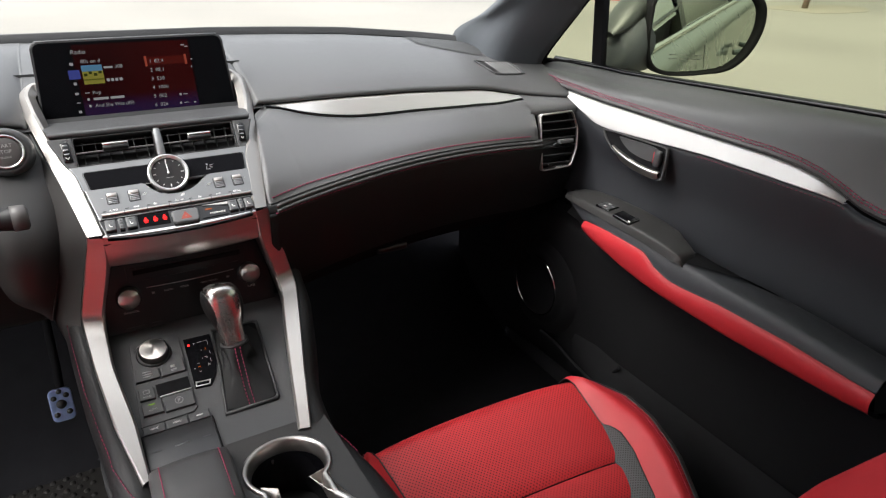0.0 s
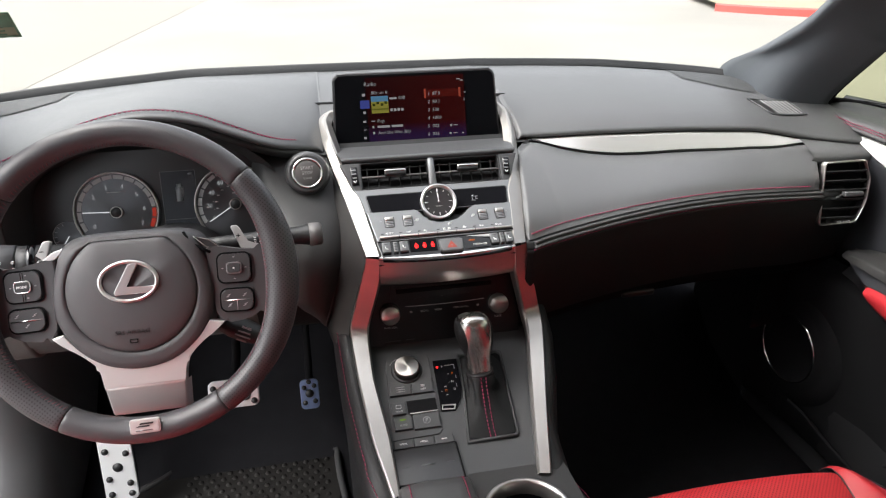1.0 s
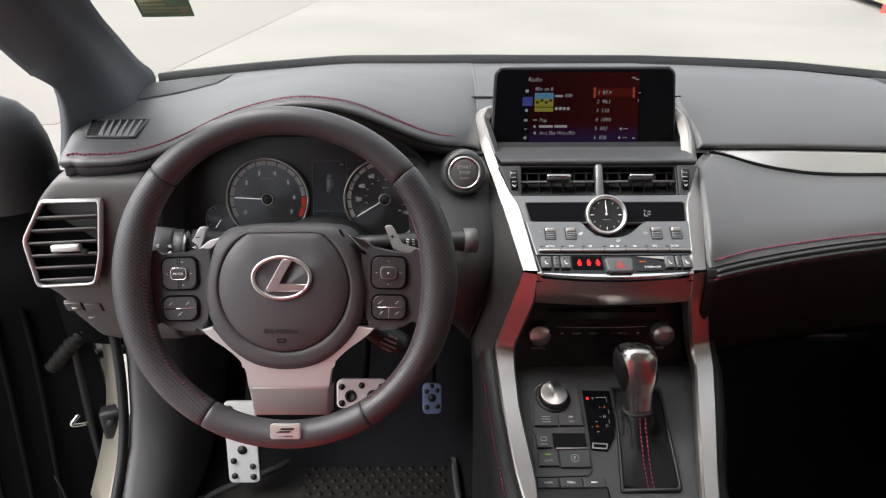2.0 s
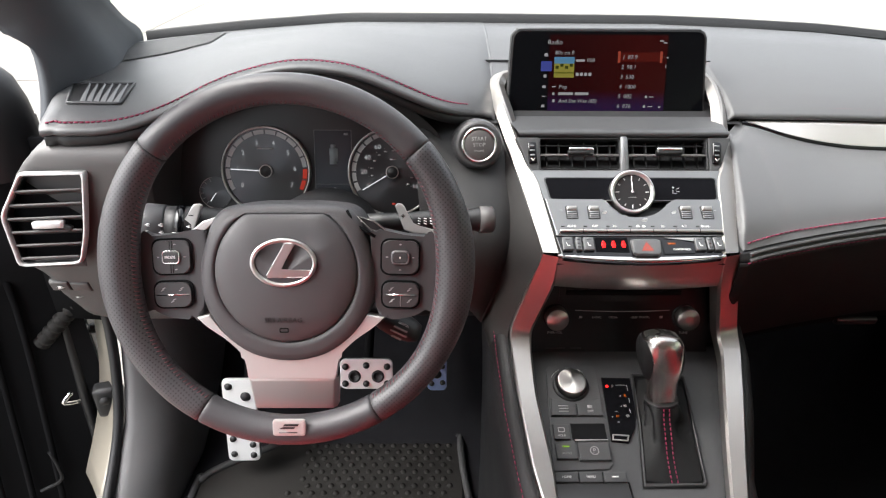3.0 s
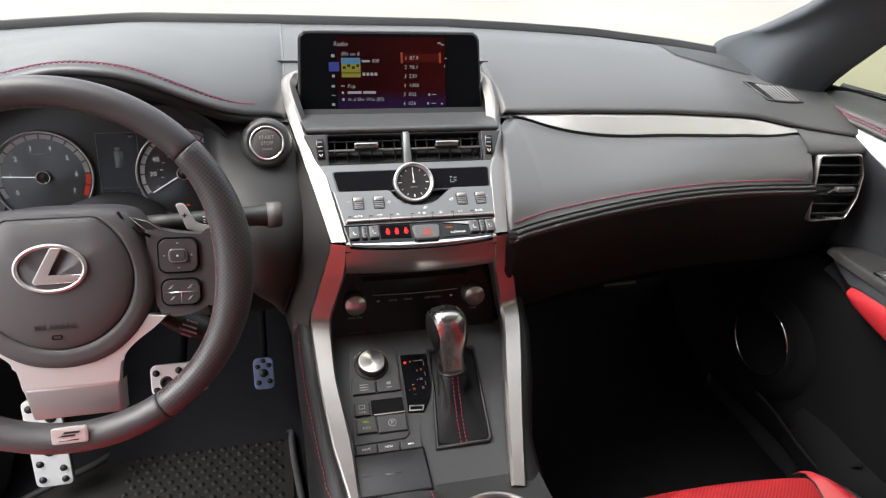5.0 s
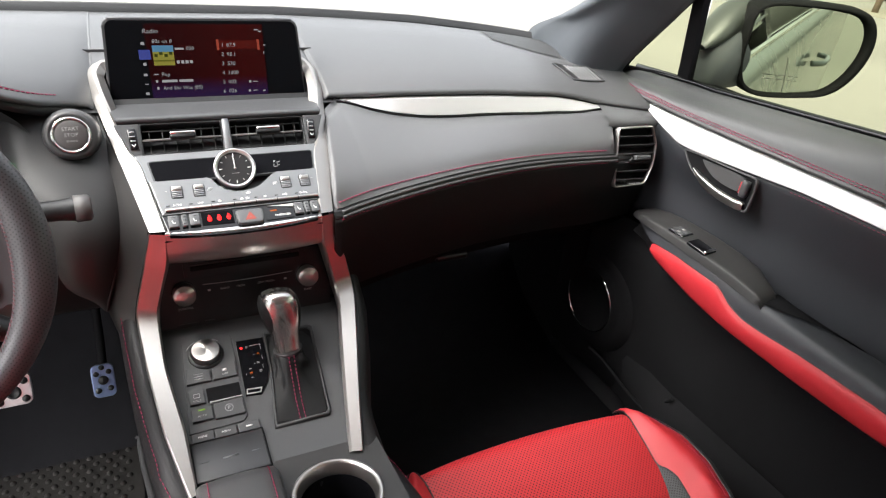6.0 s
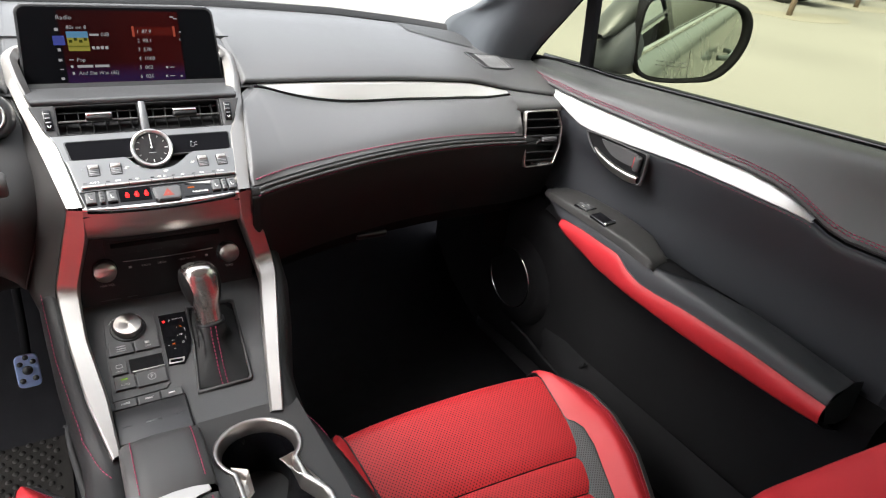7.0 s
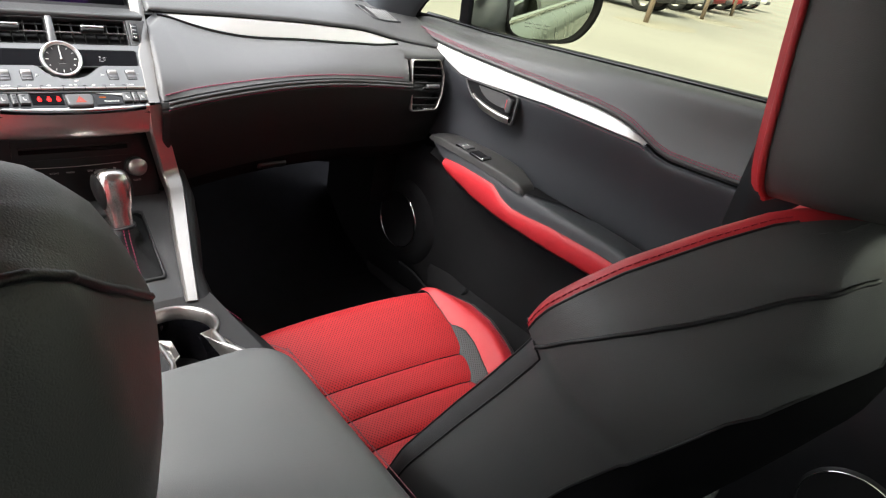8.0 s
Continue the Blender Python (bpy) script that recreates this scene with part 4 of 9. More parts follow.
for x, y, w, h, r in ((0.0535, 0.0945, 0.0008, 0.0055, -12), (0.0560, 0.0920, 0.0042, 0.0008, 0), (0.0550, 0.1010, 0.0024, 0.0024, 0), (0.0605, 0.0995, 0.0050, 0.0008, 20), (0.0600, 0.0950, 0.0042, 0.0008, -20)):
    part("printed_bar", rbox(at(STACK, x, y, 0.0033, r), w, h, 0.0003, 0), M_LIGHTPRINT, stack)
# row of seat and hazard switches
for x, w in ((-0.0868, 0.0125), (-0.0738, 0.0068), (-0.0618, 0.0125), (0.0708, 0.0120), (0.0820, 0.0068), (0.0925, 0.0110)):
    k = part("seat_heater_key", rbox(at(STACK, x, 0.0170, 0.0030), w, 0.0180, 0.005, 0.0012), M_KEYGREY, stack, "grey seat heater key")
    if w > 0.008:
        part("printed_bar", rbox(at(STACK, x - 0.0012, 0.0160, 0.0056, 10), 0.0009, 0.0042, 0.0003, 0), M_WHITE, k)
        part("printed_bar", rbox(at(STACK, x + 0.0006, 0.0138, 0.0056), 0.0032, 0.0012, 0.0003, 0), M_WHITE, k)
        part("key_slot", rbox(at(STACK, x, 0.0222, 0.0056), 0.0050, 0.0008, 0.0003, 0), M_DARK, k)
    else:
        for d in (-0.0050, 0, 0.0050):
            part("printed_bar", rbox(at(STACK, x, 0.0170 + d, 0.0056), 0.0036, 0.0016, 0.0003, 0), M_DARK, k)
M_REDGLOW = glow("red_indicator", (1.0, 0.02, 0.02), 0.7)
M_AMBER = glow("amber_indicator", (1.0, 0.22, 0.03), 0.13)
part("indicator_window", prism(STACK, [(-0.0535, 0.0075), (-0.0145, 0.0065), (-0.0145, 0.0270), (-0.0535, 0.0270)], 0.0006, 0, None, 2, 0.0016), M_LCD, stack)
for i in range(3):
    for d, w in ((0.0042, 0.0026), (0.0018, 0.0044), (-0.0006, 0.0058), (-0.0032, 0.0040)):
        part("red_indicator", rbox(at(STACK, -0.0440 + 0.0118 * i, 0.0168 + d, 0.0026), w, 0.0016, 0.0006, 0), M_REDGLOW, stack)
hz = part("hazard_key", prism(STACK, [(-0.0118, 0.0215), (-0.0105, 0.0040), (-0.0070, 0.0010), (0.0190, 0.0010), (0.0222, 0.0040), (0.0238, 0.0205), (0.0200, 0.0232), (-0.0085, 0.0232)], 0.0075, 0.0026, None, 3, -0.001), M_KEYGREY, stack, "grey hazard light key")
part("hazard_triangle", hoop(STACK, [(-0.0012, 0.0060), (0.0132, 0.0060), (0.0060, 0.0185)], [(0.0045, 0.0092), (0.0075, 0.0092), (0.0060, 0.0120)], 0.0005, None, 0, 0.0062), glow("hazard_red", (1.0, 0.2, 0.15), 0.15), hz)
part("airbag_plate", prism(STACK, [(0.0255, 0.0225), (0.0265, 0.0040), (0.0625, 0.0050), (0.0640, 0.0180), (0.0450, 0.0240)], 0.0012, 0, None, 2, 0.0016), M_GLOSS, stack)
part("airbag_lens", prism(STACK, [(0.0300, 0.0262), (0.0640, 0.0215), (0.0655, 0.0265)], 0.0014, 0, None, 2, 0.0018), M_SILVER, stack)
part("amber_light", rbox(at(STACK, 0.0370, 0.0182, 0.0030), 0.0090, 0.0022, 0.0004, 0), M_AMBER, stack)
words("PASSENGER", 0.0040, at(STACK, 0.0480, 0.0100, 0.0030), M_WHITE, stack)
# silver frame: two strips beside the panel, a cross bar with bright lip, facets, rails to the console
frame_ob = thing("silver_console_frame", "satin silver frame running from screen to console", "trim frame", (0, -0.06, 0.5))


def flat_strip(O, I, thick, drop, s):
    """A flat-faced bar between an outer and an inner edge, with narrow bevels."""
    bm = bmesh.new()
    rows = []
    for k, (o, i) in enumerate(zip(O, I)):
        t = (O[min(k + 1, len(O) - 1)] - O[max(k - 1, 0)]).normalized()
        n = ((o - i).cross(t) * s).normalized()
        if n.y > 0.2 or n.z < -0.2:
            n = -n
        e = (i - o).normalized()
        rows.append([o - n * drop, o - n * 0.0012, o + e * 0.0018 + n * thick, i - e * 0.0030 + n * thick, i - n * 0.0022, i - n * drop])
    loft(rows, bm)
    bm.verts.index_update()
    for ed in bm.edges:
        i, j = sorted(v.index for v in ed.verts)
        if j - i == 6 and 0 < i % 6 < 5:
            ed.smooth = False
    return bm


lift_n = STACK.to_3x3() @ V(0, 0, 1)
for s in (-1, 1):
    pts_o = bent([(s * 0.139, 0.222, 0.690), (s * 0.158, 0.220, 0.689), (s * 0.1695, 0.200, 0.6775), (s * 0.1630, 0.150, 0.6600), (s * 0.1400, 0.0327, 0.6110), (s * 0.1310, -0.005, 0.5915), (s * 0.1175, -0.0700, 0.5550)], 0.010)
    pts_i = bent([(s * 0.139, 0.208, 0.695), (s * 0.1475, 0.206, 0.694), (s * 0.1555, 0.188, 0.6850), (s * 0.1500, 0.140, 0.6700), (s * 0.1255, 0.0450, 0.6180), (s * 0.1140, 0.0245, 0.6070), (s * 0.0955, -0.0740, 0.5535)], 0.010)
    part("strip", flat_strip([p - lift_n * 0.001 for p in pts_o], [p + lift_n * 0.0030 for p in pts_i], 0.0012, 0.014, s), M_STRIP, frame_ob, "bright strip beside the climate panel")
    # facet and rail
    O = bent([(s * 0.1175, -0.0715, 0.5540), (s * 0.1285, -0.0690, 0.510), (s * 0.1475, -0.060, 0.436), (s * 0.147, -0.083, 0.4195), (s * (0.143 if s < 0 else 0.1315), -0.141, 0.398), (s * (0.133 if s < 0 else 0.109), -0.222, 0.364), (s * (0.116 if s < 0 else 0.089), -0.300, 0.334)], 0.009)
    I = bent([(s * 0.0955, -0.0770, 0.5525), (s * 0.0990, -0.0770, 0.513), (s * 0.120, -0.064, 0.432), (s * 0.1205, -0.087, 0.4165), (s * (0.120 if s < 0 else 0.1065), -0.141, 0.397), (s * (0.109 if s < 0 else 0.088), -0.222, 0.362), (s * (0.106 if s < 0 else 0.072), -0.296, 0.334)], 0.009)
    part("rail", flat_strip(O, I, 0.0010, 0.018, s), M_SILVER, frame_ob, "satin silver rail down to the console")
lip, bar = [], []
for x in np.linspace(-0.0990, 0.0990, 25):
    b = 0.0090 * (1 - (x / 0.099) ** 2)
    p = V(x, -0.0755 - b * 0.90, 0.5535 - b * 0.20)
    lip.append([p + V(0, 0.012, 0.002), p + V(0, 0.0010, 0.0016), p + V(0, -0.0016, 0.0004), p + V(0, -0.0022, -0.0022), p + V(0, -0.0006, -0.0034)])
    q = V(x, -0.0765 - b * 0.75, 0.5128 - b * 0.10)
    bar.append([p + V(0, -0.0004, -0.0030), (p + V(0, -0.0004, -0.0030)).lerp(q, 0.5) + V(0, -0.0012, 0), q, q + V(0, 0.003, -0.0032), q + V(0, 0.05, -0.001)])
part("bright_lip", loft(lip), M_CHROME, frame_ob, "bright lip under the switches")
part("cross_bar", loft(bar), M_SILVER, frame_ob, "brushed silver cross bar")
# outward flank of the frame beside the driver's knees
edge_a = spline([(-0.166, 0.165, 0.660), (-0.1555, 0.110, 0.640), (-0.1395, 0.0327, 0.6085), (-0.1300, -0.005, 0.5890), (-0.1180, -0.0685, 0.5530), (-0.1290, -0.0670, 0.509), (-0.1475, -0.0585, 0.436), (-0.1500, -0.078, 0.400), (-0.1500, -0.100, 0.370)], 36)
edge_b = spline([(-0.176, 0.190, 0.645), (-0.1680, 0.120, 0.618), (-0.1600, 0.070, 0.580), (-0.1600, 0.040, 0.550), (-0.1660, 0.015, 0.515), (-0.1760, 0.000, 0.475), (-0.1830, -0.016, 0.430), (-0.1700, -0.052, 0.390), (-0.157, -0.086, 0.352)], 36)
part("flank", loft([[a.lerp(b, k) + V(-0.006 * math.sin(math.pi * k), 0, 0) for k in np.linspace(0, 1, 7)] for a, b in zip(edge_a, edge_b)]), M_FLANK, frame_ob, "warm grey satin flank of the frame")

# audio panel
aud = thing("audio_panel", "black audio panel with slot and two knobs", "audio unit", (0, -0.04, 0.44))
AUD = axes((0, -0.042, 0.437), (1, 0, 0), (0, 0.26, 0.966))
part("face", prism(AUD, [(-0.119, -0.062), (0.119, -0.062), (0.119, -0.02), (0.103, 0.080), (-0.103, 0.080), (-0.119, -0.02)], 0.01, 0, None, 2, -0.012), M_AUDIO, aud, "satin black face plate")
part("disc_slot", rbox(at(AUD, 0.002, 0.036, -0.0015), 0.150, 0.0065, 0.004, 0.001), M_FOOT, aud)
part("slot_lip", rbox(at(AUD, 0.002, 0.0415, -0.0010), 0.152, 0.0018, 0.003, 0.0008), M_DARK, aud)
part("screen_door", prism(AUD, rounded(0.168, 0.034, 0.004, 3, 0.002, 0.040), 0.0012, 0.0006, None, 2, -0.0022), M_AUDIO, aud)
for x, t in ((-0.085, "PWR·VOL"), (0.0855, "TUNE")):
    kn = part("knob", lathe(at(AUD, x, 0.003, 0), [(0.0150, -0.003), (0.0152, 0.002), (0.0146, 0.012), (0.0138, 0.0140), (0.0001, 0.0130)], 40), M_SPUN, aud, "round satin silver knob")
    part("knob_ring", lathe(at(AUD, x, 0.003, 0), [(0.0172, -0.003), (0.0170, 0.0005), (0.0156, 0.0012), (0.0150, -0.001)], 40), M_DARK, kn)
    words(t, 0.0046, at(AUD, x, -0.0200, -0.0016), M_LIGHTPRINT, aud)
keyline = [AUD @ V(x, 0.0118 - 0.0016 * (1 - ((x - 0.002) / 0.062) ** 2), -0.0008) for x in np.linspace(-0.060, 0.064, 14)]
part("key_line", tube(keyline, 0.0006, 5), M_LIGHTPRINT, aud, "thin bright line over the audio keys")
for t, x in (("RADIO", -0.031), ("MEDIA", -0.009), ("‹SEEK TRACK›", 0.0265)):
    words(t, 0.0040, at(AUD, x, 0.0015, -0.0016), M_LIGHTPRINT, aud)
for x in (-0.052, 0.054):
    part("printed_bar", rbox(at(AUD, x, 0.0020, -0.0016), 0.004, 0.0028, 0.0004, 0), M_LIGHTPRINT, aud)
part("printed_bar", rbox(at(AUD, -0.084, -0.042, -0.0016), 0.026, 0.0010, 0.0004, 0), M_PLASTIC, aud)
part("printed_bar", rbox(at(AUD, -0.056, -0.042, -0.0016), 0.014, 0.0010, 0.0004, 0), M_PLASTIC, aud)

# ---------- display screen ----------
disp = thing("display_screen", "wide black infotainment screen showing radio stations", "display screen", (0, 0.16, 0.70))
SC = axes((0.000, 0.183, 0.6975), (1, 0, 0), (0, 0.30, 0.954))
ob = rounded(0.2825, 0.1235, 0.010, 5)
ob = [(x * (0.972 if y > 0 else 1.012), y) for x, y in ob]
part("housing", prism(SC, ob, 0.016, 0.0035, None, 3, -0.0165), M_DARK, disp, "black housing")
part("top_rim", tube([SC @ V(x, 0.0612, -0.004 - 0.004 * (x / 0.13) ** 8) for x in np.linspace(-0.1300, 0.1300, 21)], 0.0030, 8), M_PLASTIC, disp, "dark grey rounded upper edge")
part("neck", prism(SC, rounded(0.20, 0.05, 0.010, 3, 0, -0.048), 0.010, 0, None, 2, -0.028), M_DARK, disp)
part("glass", prism(SC, [(x * 0.975, y * 0.955) for x, y in ob], 0.0008, 0.0004, None, 1, -0.0003), M_SCREENGLASS, disp, "glossy black glass")
M_SCREEN_T = glow("screen_text", (0.62, 0.62, 0.64), 0.075)
M_SCREEN_RB = glow("screen_red_bright", (0.80, 0.15, 0.09), 0.05)
M_SCREEN_BB = glow("screen_icon_blue", (0.10, 0.13, 0.55), 0.07)
M_ART_B = glow("screen_art_blue", (0.20, 0.50, 0.80), 0.06)
M_ART_Y = glow("screen_art_yellow", (0.60, 0.55, 0.10), 0.055)
M_ART_D = glow("screen_art_dark", (0.12, 0.14, 0.02), 0.04)


def on_screen(name, x0, x1, y0, y1, material, z=0.0013, lean=0.0):
    """A lit patch, by metres from the middle of the glass."""
    bm = bmesh.new()
    bm.faces.new([bm.verts.new(SC @ V(x, y, z)) for x, y in ((x0, y0), (x1, y0), (x1 + lean, y1), (x0 + lean, y1))])
    return part(name, bm, material, disp)


def screen_words(t, x, y, size):
    words(t, size, at(SC, x, y, 0.0017), M_SCREEN_T, disp, "screen_lettering", "LEFT", 0.00005, shear=0.12)


M_FIELD = glow("screen_field", (0.2, 0.012, 0.012), 0.012)
ft = M_FIELD.node_tree
fco = ft.nodes.new("ShaderNodeTexCoord")
fsep = ft.nodes.new("ShaderNodeSeparateXYZ")
ft.links.new(fco.outputs["Object"], fsep.inputs[0])
fx = ft.nodes.new("ShaderNodeMapRange")
fx.interpolation_type = "SMOOTHSTEP"
fx.inputs["From Min"].default_value, fx.inputs["From Max"].default_value = -0.060, 0.060
fy = ft.nodes.new("ShaderNodeMapRange")
fy.interpolation_type = "SMOOTHSTEP"
fy.inputs["From Min"].default_value, fy.inputs["From Max"].default_value = -0.046, -0.020
ft.links.new(fsep.outputs["X"], fx.inputs["Value"])
ft.links.new(fsep.outputs["Z"], fy.inputs["Value"])
red = ft.nodes.new("ShaderNodeMix")
red.data_type = "RGBA"
red.inputs[6].default_value, red.inputs[7].default_value = (0.006, 0.004, 0.010, 1), (0.22, 0.014, 0.015, 1)
ft.links.new(fx.outputs[0], red.inputs[0])
blue = ft.nodes.new("ShaderNodeMix")
blue.data_type = "RGBA"
blue.inputs[6].default_value = (0.05, 0.10, 0.55, 1)
ft.links.new(fy.outputs[0], blue.inputs[0])
ft.links.new(red.outputs[2], blue.inputs[7])
ft.links.new(blue.outputs[2], ft.nodes["Principled BSDF"].inputs["Emission Color"])
on_screen("display_field", -0.084, 0.0825, -0.0515, 0.0545, M_FIELD)
for x, w in ((0.0130, 0.0035), (0.0725, 0.0035)):
    on_screen("red_marker", x, x + w, 0.0170, 0.0325, M_SCREEN_RB, 0.0015)
on_screen("red_band", 0.0165, 0.0725, 0.0185, 0.0310, glow("screen_red_mid", (0.34, 0.03, 0.02), 0.022), 0.00145)
on_screen("icon_tile", -0.0950, -0.0795, 0.0050, 0.0185, M_SCREEN_BB, 0.0015)
on_screen("album_sky", -0.0765, -0.0480, 0.0155, 0.0245, M_ART_B, 0.0015)
on_screen("album_field", -0.0765, -0.0480, -0.0035, 0.0155, M_ART_Y, 0.0015)
for k in range(4):
    x, y = -0.0745 + 0.0067 * k, 0.0085 + 0.0028 * (k % 2)
    on_screen("album_dot", x, x + 0.0045, y, y + 0.0040, M_ART_D, 0.0017)
on_screen("album_stripe", -0.0765, -0.0480, 0.0020, 0.0042, glow("screen_art_olive", (0.30, 0.30, 0.04), 0.05), 0.0017)
screen_words("Radio", -0.0870, 0.0440, 0.0092)
screen_words("80s on 8", -0.0760, 0.0300, 0.0078)
screen_words("008", -0.0310, 0.0200, 0.0076)
on_screen("printed_bar", -0.0460, -0.0335, 0.0182, 0.0212, M_SCREEN_T, 0.0016)
for k in range(4):
    on_screen("icon", -0.0455 + 0.0060 * k, -0.0412 + 0.0060 * k, -0.0012, 0.0032, M_SCREEN_T, 0.0016)
screen_words("Pop", -0.0690, -0.0165, 0.0078)
for x0, x1 in ((-0.0690, -0.0480), (-0.0455, -0.0260)):
    on_screen("printed_bar", x0, x1, -0.0275, -0.0238, M_SCREEN_T, 0.0016)
screen_words("And She Was (85)", -0.0690, -0.0358, 0.0074)
for i, t in enumerate(("87.9", "98.1", "530", "1000", "002", "026")):
    y = 0.0243 - 0.0134 * i
    screen_words(str(i + 1), 0.0190 - 0.0008 * i, y, 0.0080)
    screen_words(t, 0.0266 - 0.0007 * i, y, 0.0080)
for x, y, w, h in ((-0.0755, -0.0160, 0.0060, 0.0014), (-0.0760, -0.0258, 0.0032, 0.0036), (-0.0755, -0.0356, 0.0032, 0.0040), (0.0735, 0.0465, 0.0060, 0.0018), (0.0785, 0.0440, 0.0050, 0.0018), (0.0565, -0.0297, 0.0034, 0.0034), (0.0640, -0.0297, 0.0070, 0.0012), (0.0545, -0.0430, 0.0034, 0.0034), (0.0630, -0.0430, 0.0070, 0.0012), (0.0765, -0.0438, 0.0034, 0.0022), (-0.0882, 0.0272, 0.0050, 0.0044), (-0.0888, -0.0015, 0.0042, 0.0042), (-0.0897, -0.0162, 0.0050, 0.0036), (-0.0899, -0.0295, 0.0050, 0.0012), (-0.0905, -0.0428, 0.0046, 0.0038), (0.0832, 0.0240, 0.0030, 0.0016), (0.0815, 0.0125, 0.0010, 0.0040)):
    on_screen("icon", x - w / 2, x + w / 2, y - h / 2, y + h / 2, M_SCREEN_T, 0.0016)


# ---------- instrument cluster ----------
cl = thing("instrument_cluster", "instrument cluster with two round gauges", "gauge cluster", (-0.39, 0.09, 0.58))
CL = axes((-0.391, 0.094, 0.588), (1, 0, 0), (0, 0.30, 0.95))
part("backing", prism(CL, [(-0.21, -0.085), (0.175, -0.085), (0.175, 0.09), (-0.21, 0.09)], 0.004, 0, None, 2, -0.004), M_DIAL, cl)
front = spline([(-0.60, 0.012, 0.53), (-0.598, 0.015, 0.60), (-0.585, 0.018, 0.66), (-0.53, 0.05, 0.692), (-0.47, 0.058, 0.718), (-0.40, 0.062, 0.726), (-0.33, 0.06, 0.718), (-0.27, 0.062, 0.682), (-0.235, 0.07, 0.64), (-0.232, 0.05, 0.58), (-0.236, 0.02, 0.53)], 44)
back = spline([(-0.592, 0.08, 0.535), (-0.59, 0.09, 0.59), (-0.575, 0.10, 0.64), (-0.53, 0.115, 0.665), (-0.47, 0.12, 0.682), (-0.40, 0.122, 0.686), (-0.33, 0.12, 0.680), (-0.28, 0.112, 0.655), (-0.255, 0.10, 0.62), (-0.25, 0.085, 0.58), (-0.25, 0.07, 0.535)], 44)
part("binnacle", loft([front, [a.lerp(b, 0.5) for a, b in zip(front, back)], back]), M_CHEEK, cl, "black hooded gauge surround")
part("lower_cowl", loft([[V(x, 0.005, 0.52) for x in (-0.60, -0.4, -0.232)], [V(x, 0.05, 0.533) for x in (-0.60, -0.4, -0.236)], [V(x, 0.09, 0.535) for x in (-0.595, -0.4, -0.25)]]), M_FOOT, cl)
M_NEEDLE = glow("needle_white", (0.9, 0.92, 0.95), 0.20)
M_NUMERAL = glow("numeral_grey", (0.8, 0.82, 0.85), 0.10)
M_BAND = surface("gauge_scale_print", (0.33, 0.33, 0.33), 0.5, vary=0.05)
M_DIALRED = glow("dial_red", (0.85, 0.08, 0.05), 0.08)
M_DIALFACE = surface("dial_face", (0.085, 0.087, 0.092), 0.36, 0.75, vary=0.06)
dtan = M_DIALFACE.node_tree.nodes.new("ShaderNodeTangent")
dtan.direction_type, dtan.axis = "RADIAL", "Y"
M_DIALFACE.node_tree.nodes["Principled BSDF"].inputs["Anisotropic"].default_value = 0.8
M_DIALFACE.node_tree.links.new(dtan.outputs[0], M_DIALFACE.node_tree.nodes["Principled BSDF"].inputs["Tangent"])


def gauge(cx, cy, r, numbers, needle, red_from, name, label, step):
    g = part(name, prism(CL, disc(r, 56, cx, cy), 0.003, 0, None, 2, 0), M_DIALFACE, cl, label)
    part("bezel", hoop(CL, disc(r * 1.03, 72, cx, cy), disc(r * 0.980, 72, cx, cy), 0.008, None, 0.0012), M_SILVER, g, "thin silver ring")
    span = 240 / (len(numbers) - 1)
    for i, t in enumerate(numbers):
        a = radians(210 - span * i)
        if t:
            words(t, r * 0.155, at(CL, cx + 0.66 * r * math.cos(a), cy + 0.66 * r * math.sin(a), 0.0034), M_NUMERAL, g, "numeral")
    ticks = (len(numbers) - 1) * step
    for i in range(ticks):
        a0, a1 = radians(210 - 240 * i / ticks - 1.2), radians(210 - 240 * (i + 1) / ticks + 1.2)
        arc = [(a0 + (a1 - a0) * k / 4) for k in range(5)]
        o = [(cx + 0.94 * r * math.cos(a), cy + 0.94 * r * math.sin(a)) for a in arc] + [(cx + 0.845 * r * math.cos(a), cy + 0.845 * r * math.sin(a)) for a in arc[::-1]]
        part("scale_mark", prism(CL, o, 0.0006, 0, None, 2, 0.003), M_DIALRED if i >= red_from else M_BAND, g)
    a = radians(needle)
    m = at(CL, cx + 0.42 * r * math.cos(a), cy + 0.42 * r * math.sin(a), 0.0055, needle)
    part("needle", rbox(m, r * 0.78, 0.0012, 0.001, 0.0003), M_NEEDLE, g, "white needle")
    part("needle_hub", lathe(at(CL, cx, cy, 0.003), [(r * 0.15, 0), (r * 0.14, 0.005), (0.0001, 0.006)], 24), M_DARK, g)
    part("hub_ring", lathe(at(CL, cx, cy, 0.003), [(r * 0.150, 0.002), (r * 0.152, 0.0046), (r * 0.130, 0.0058), (r * 0.128, 0.005)], 32), M_SILVER, g, "thin silver hub ring")
    return g


gauge(-0.0835, 0.0, 0.0590, list("01234567"), 177, 12, "tachometer", "round rev counter with red zone", 2)
gauge(0.0885, -0.001, 0.0590, ["0", "20", "40", "60", "80", "100", "120", "140", "160"], 211, 99, "speedometer", "round speedometer", 2)
for i in range(12):
    a = radians(192 - 21 * i)
    part("printed_bar", rbox(at(CL, 0.0885 + 0.028 * math.cos(a), 0.028 * math.sin(a), 0.0033), 0.0038, 0.0016, 0.0004, 0), M_LIGHTPRINT, cl)
    part("printed_dot", rbox(at(CL, 0.0885 + 0.033 * math.cos(a), 0.033 * math.sin(a), 0.0033), 0.0009, 0.0009, 0.0004, 0), M_LIGHTPRINT, cl)
part("printed_bar", rbox(at(CL, -0.0835, 0.0300, 0.0033), 0.0220, 0.0014, 0.0004, 0), M_LIGHTPRINT, cl)
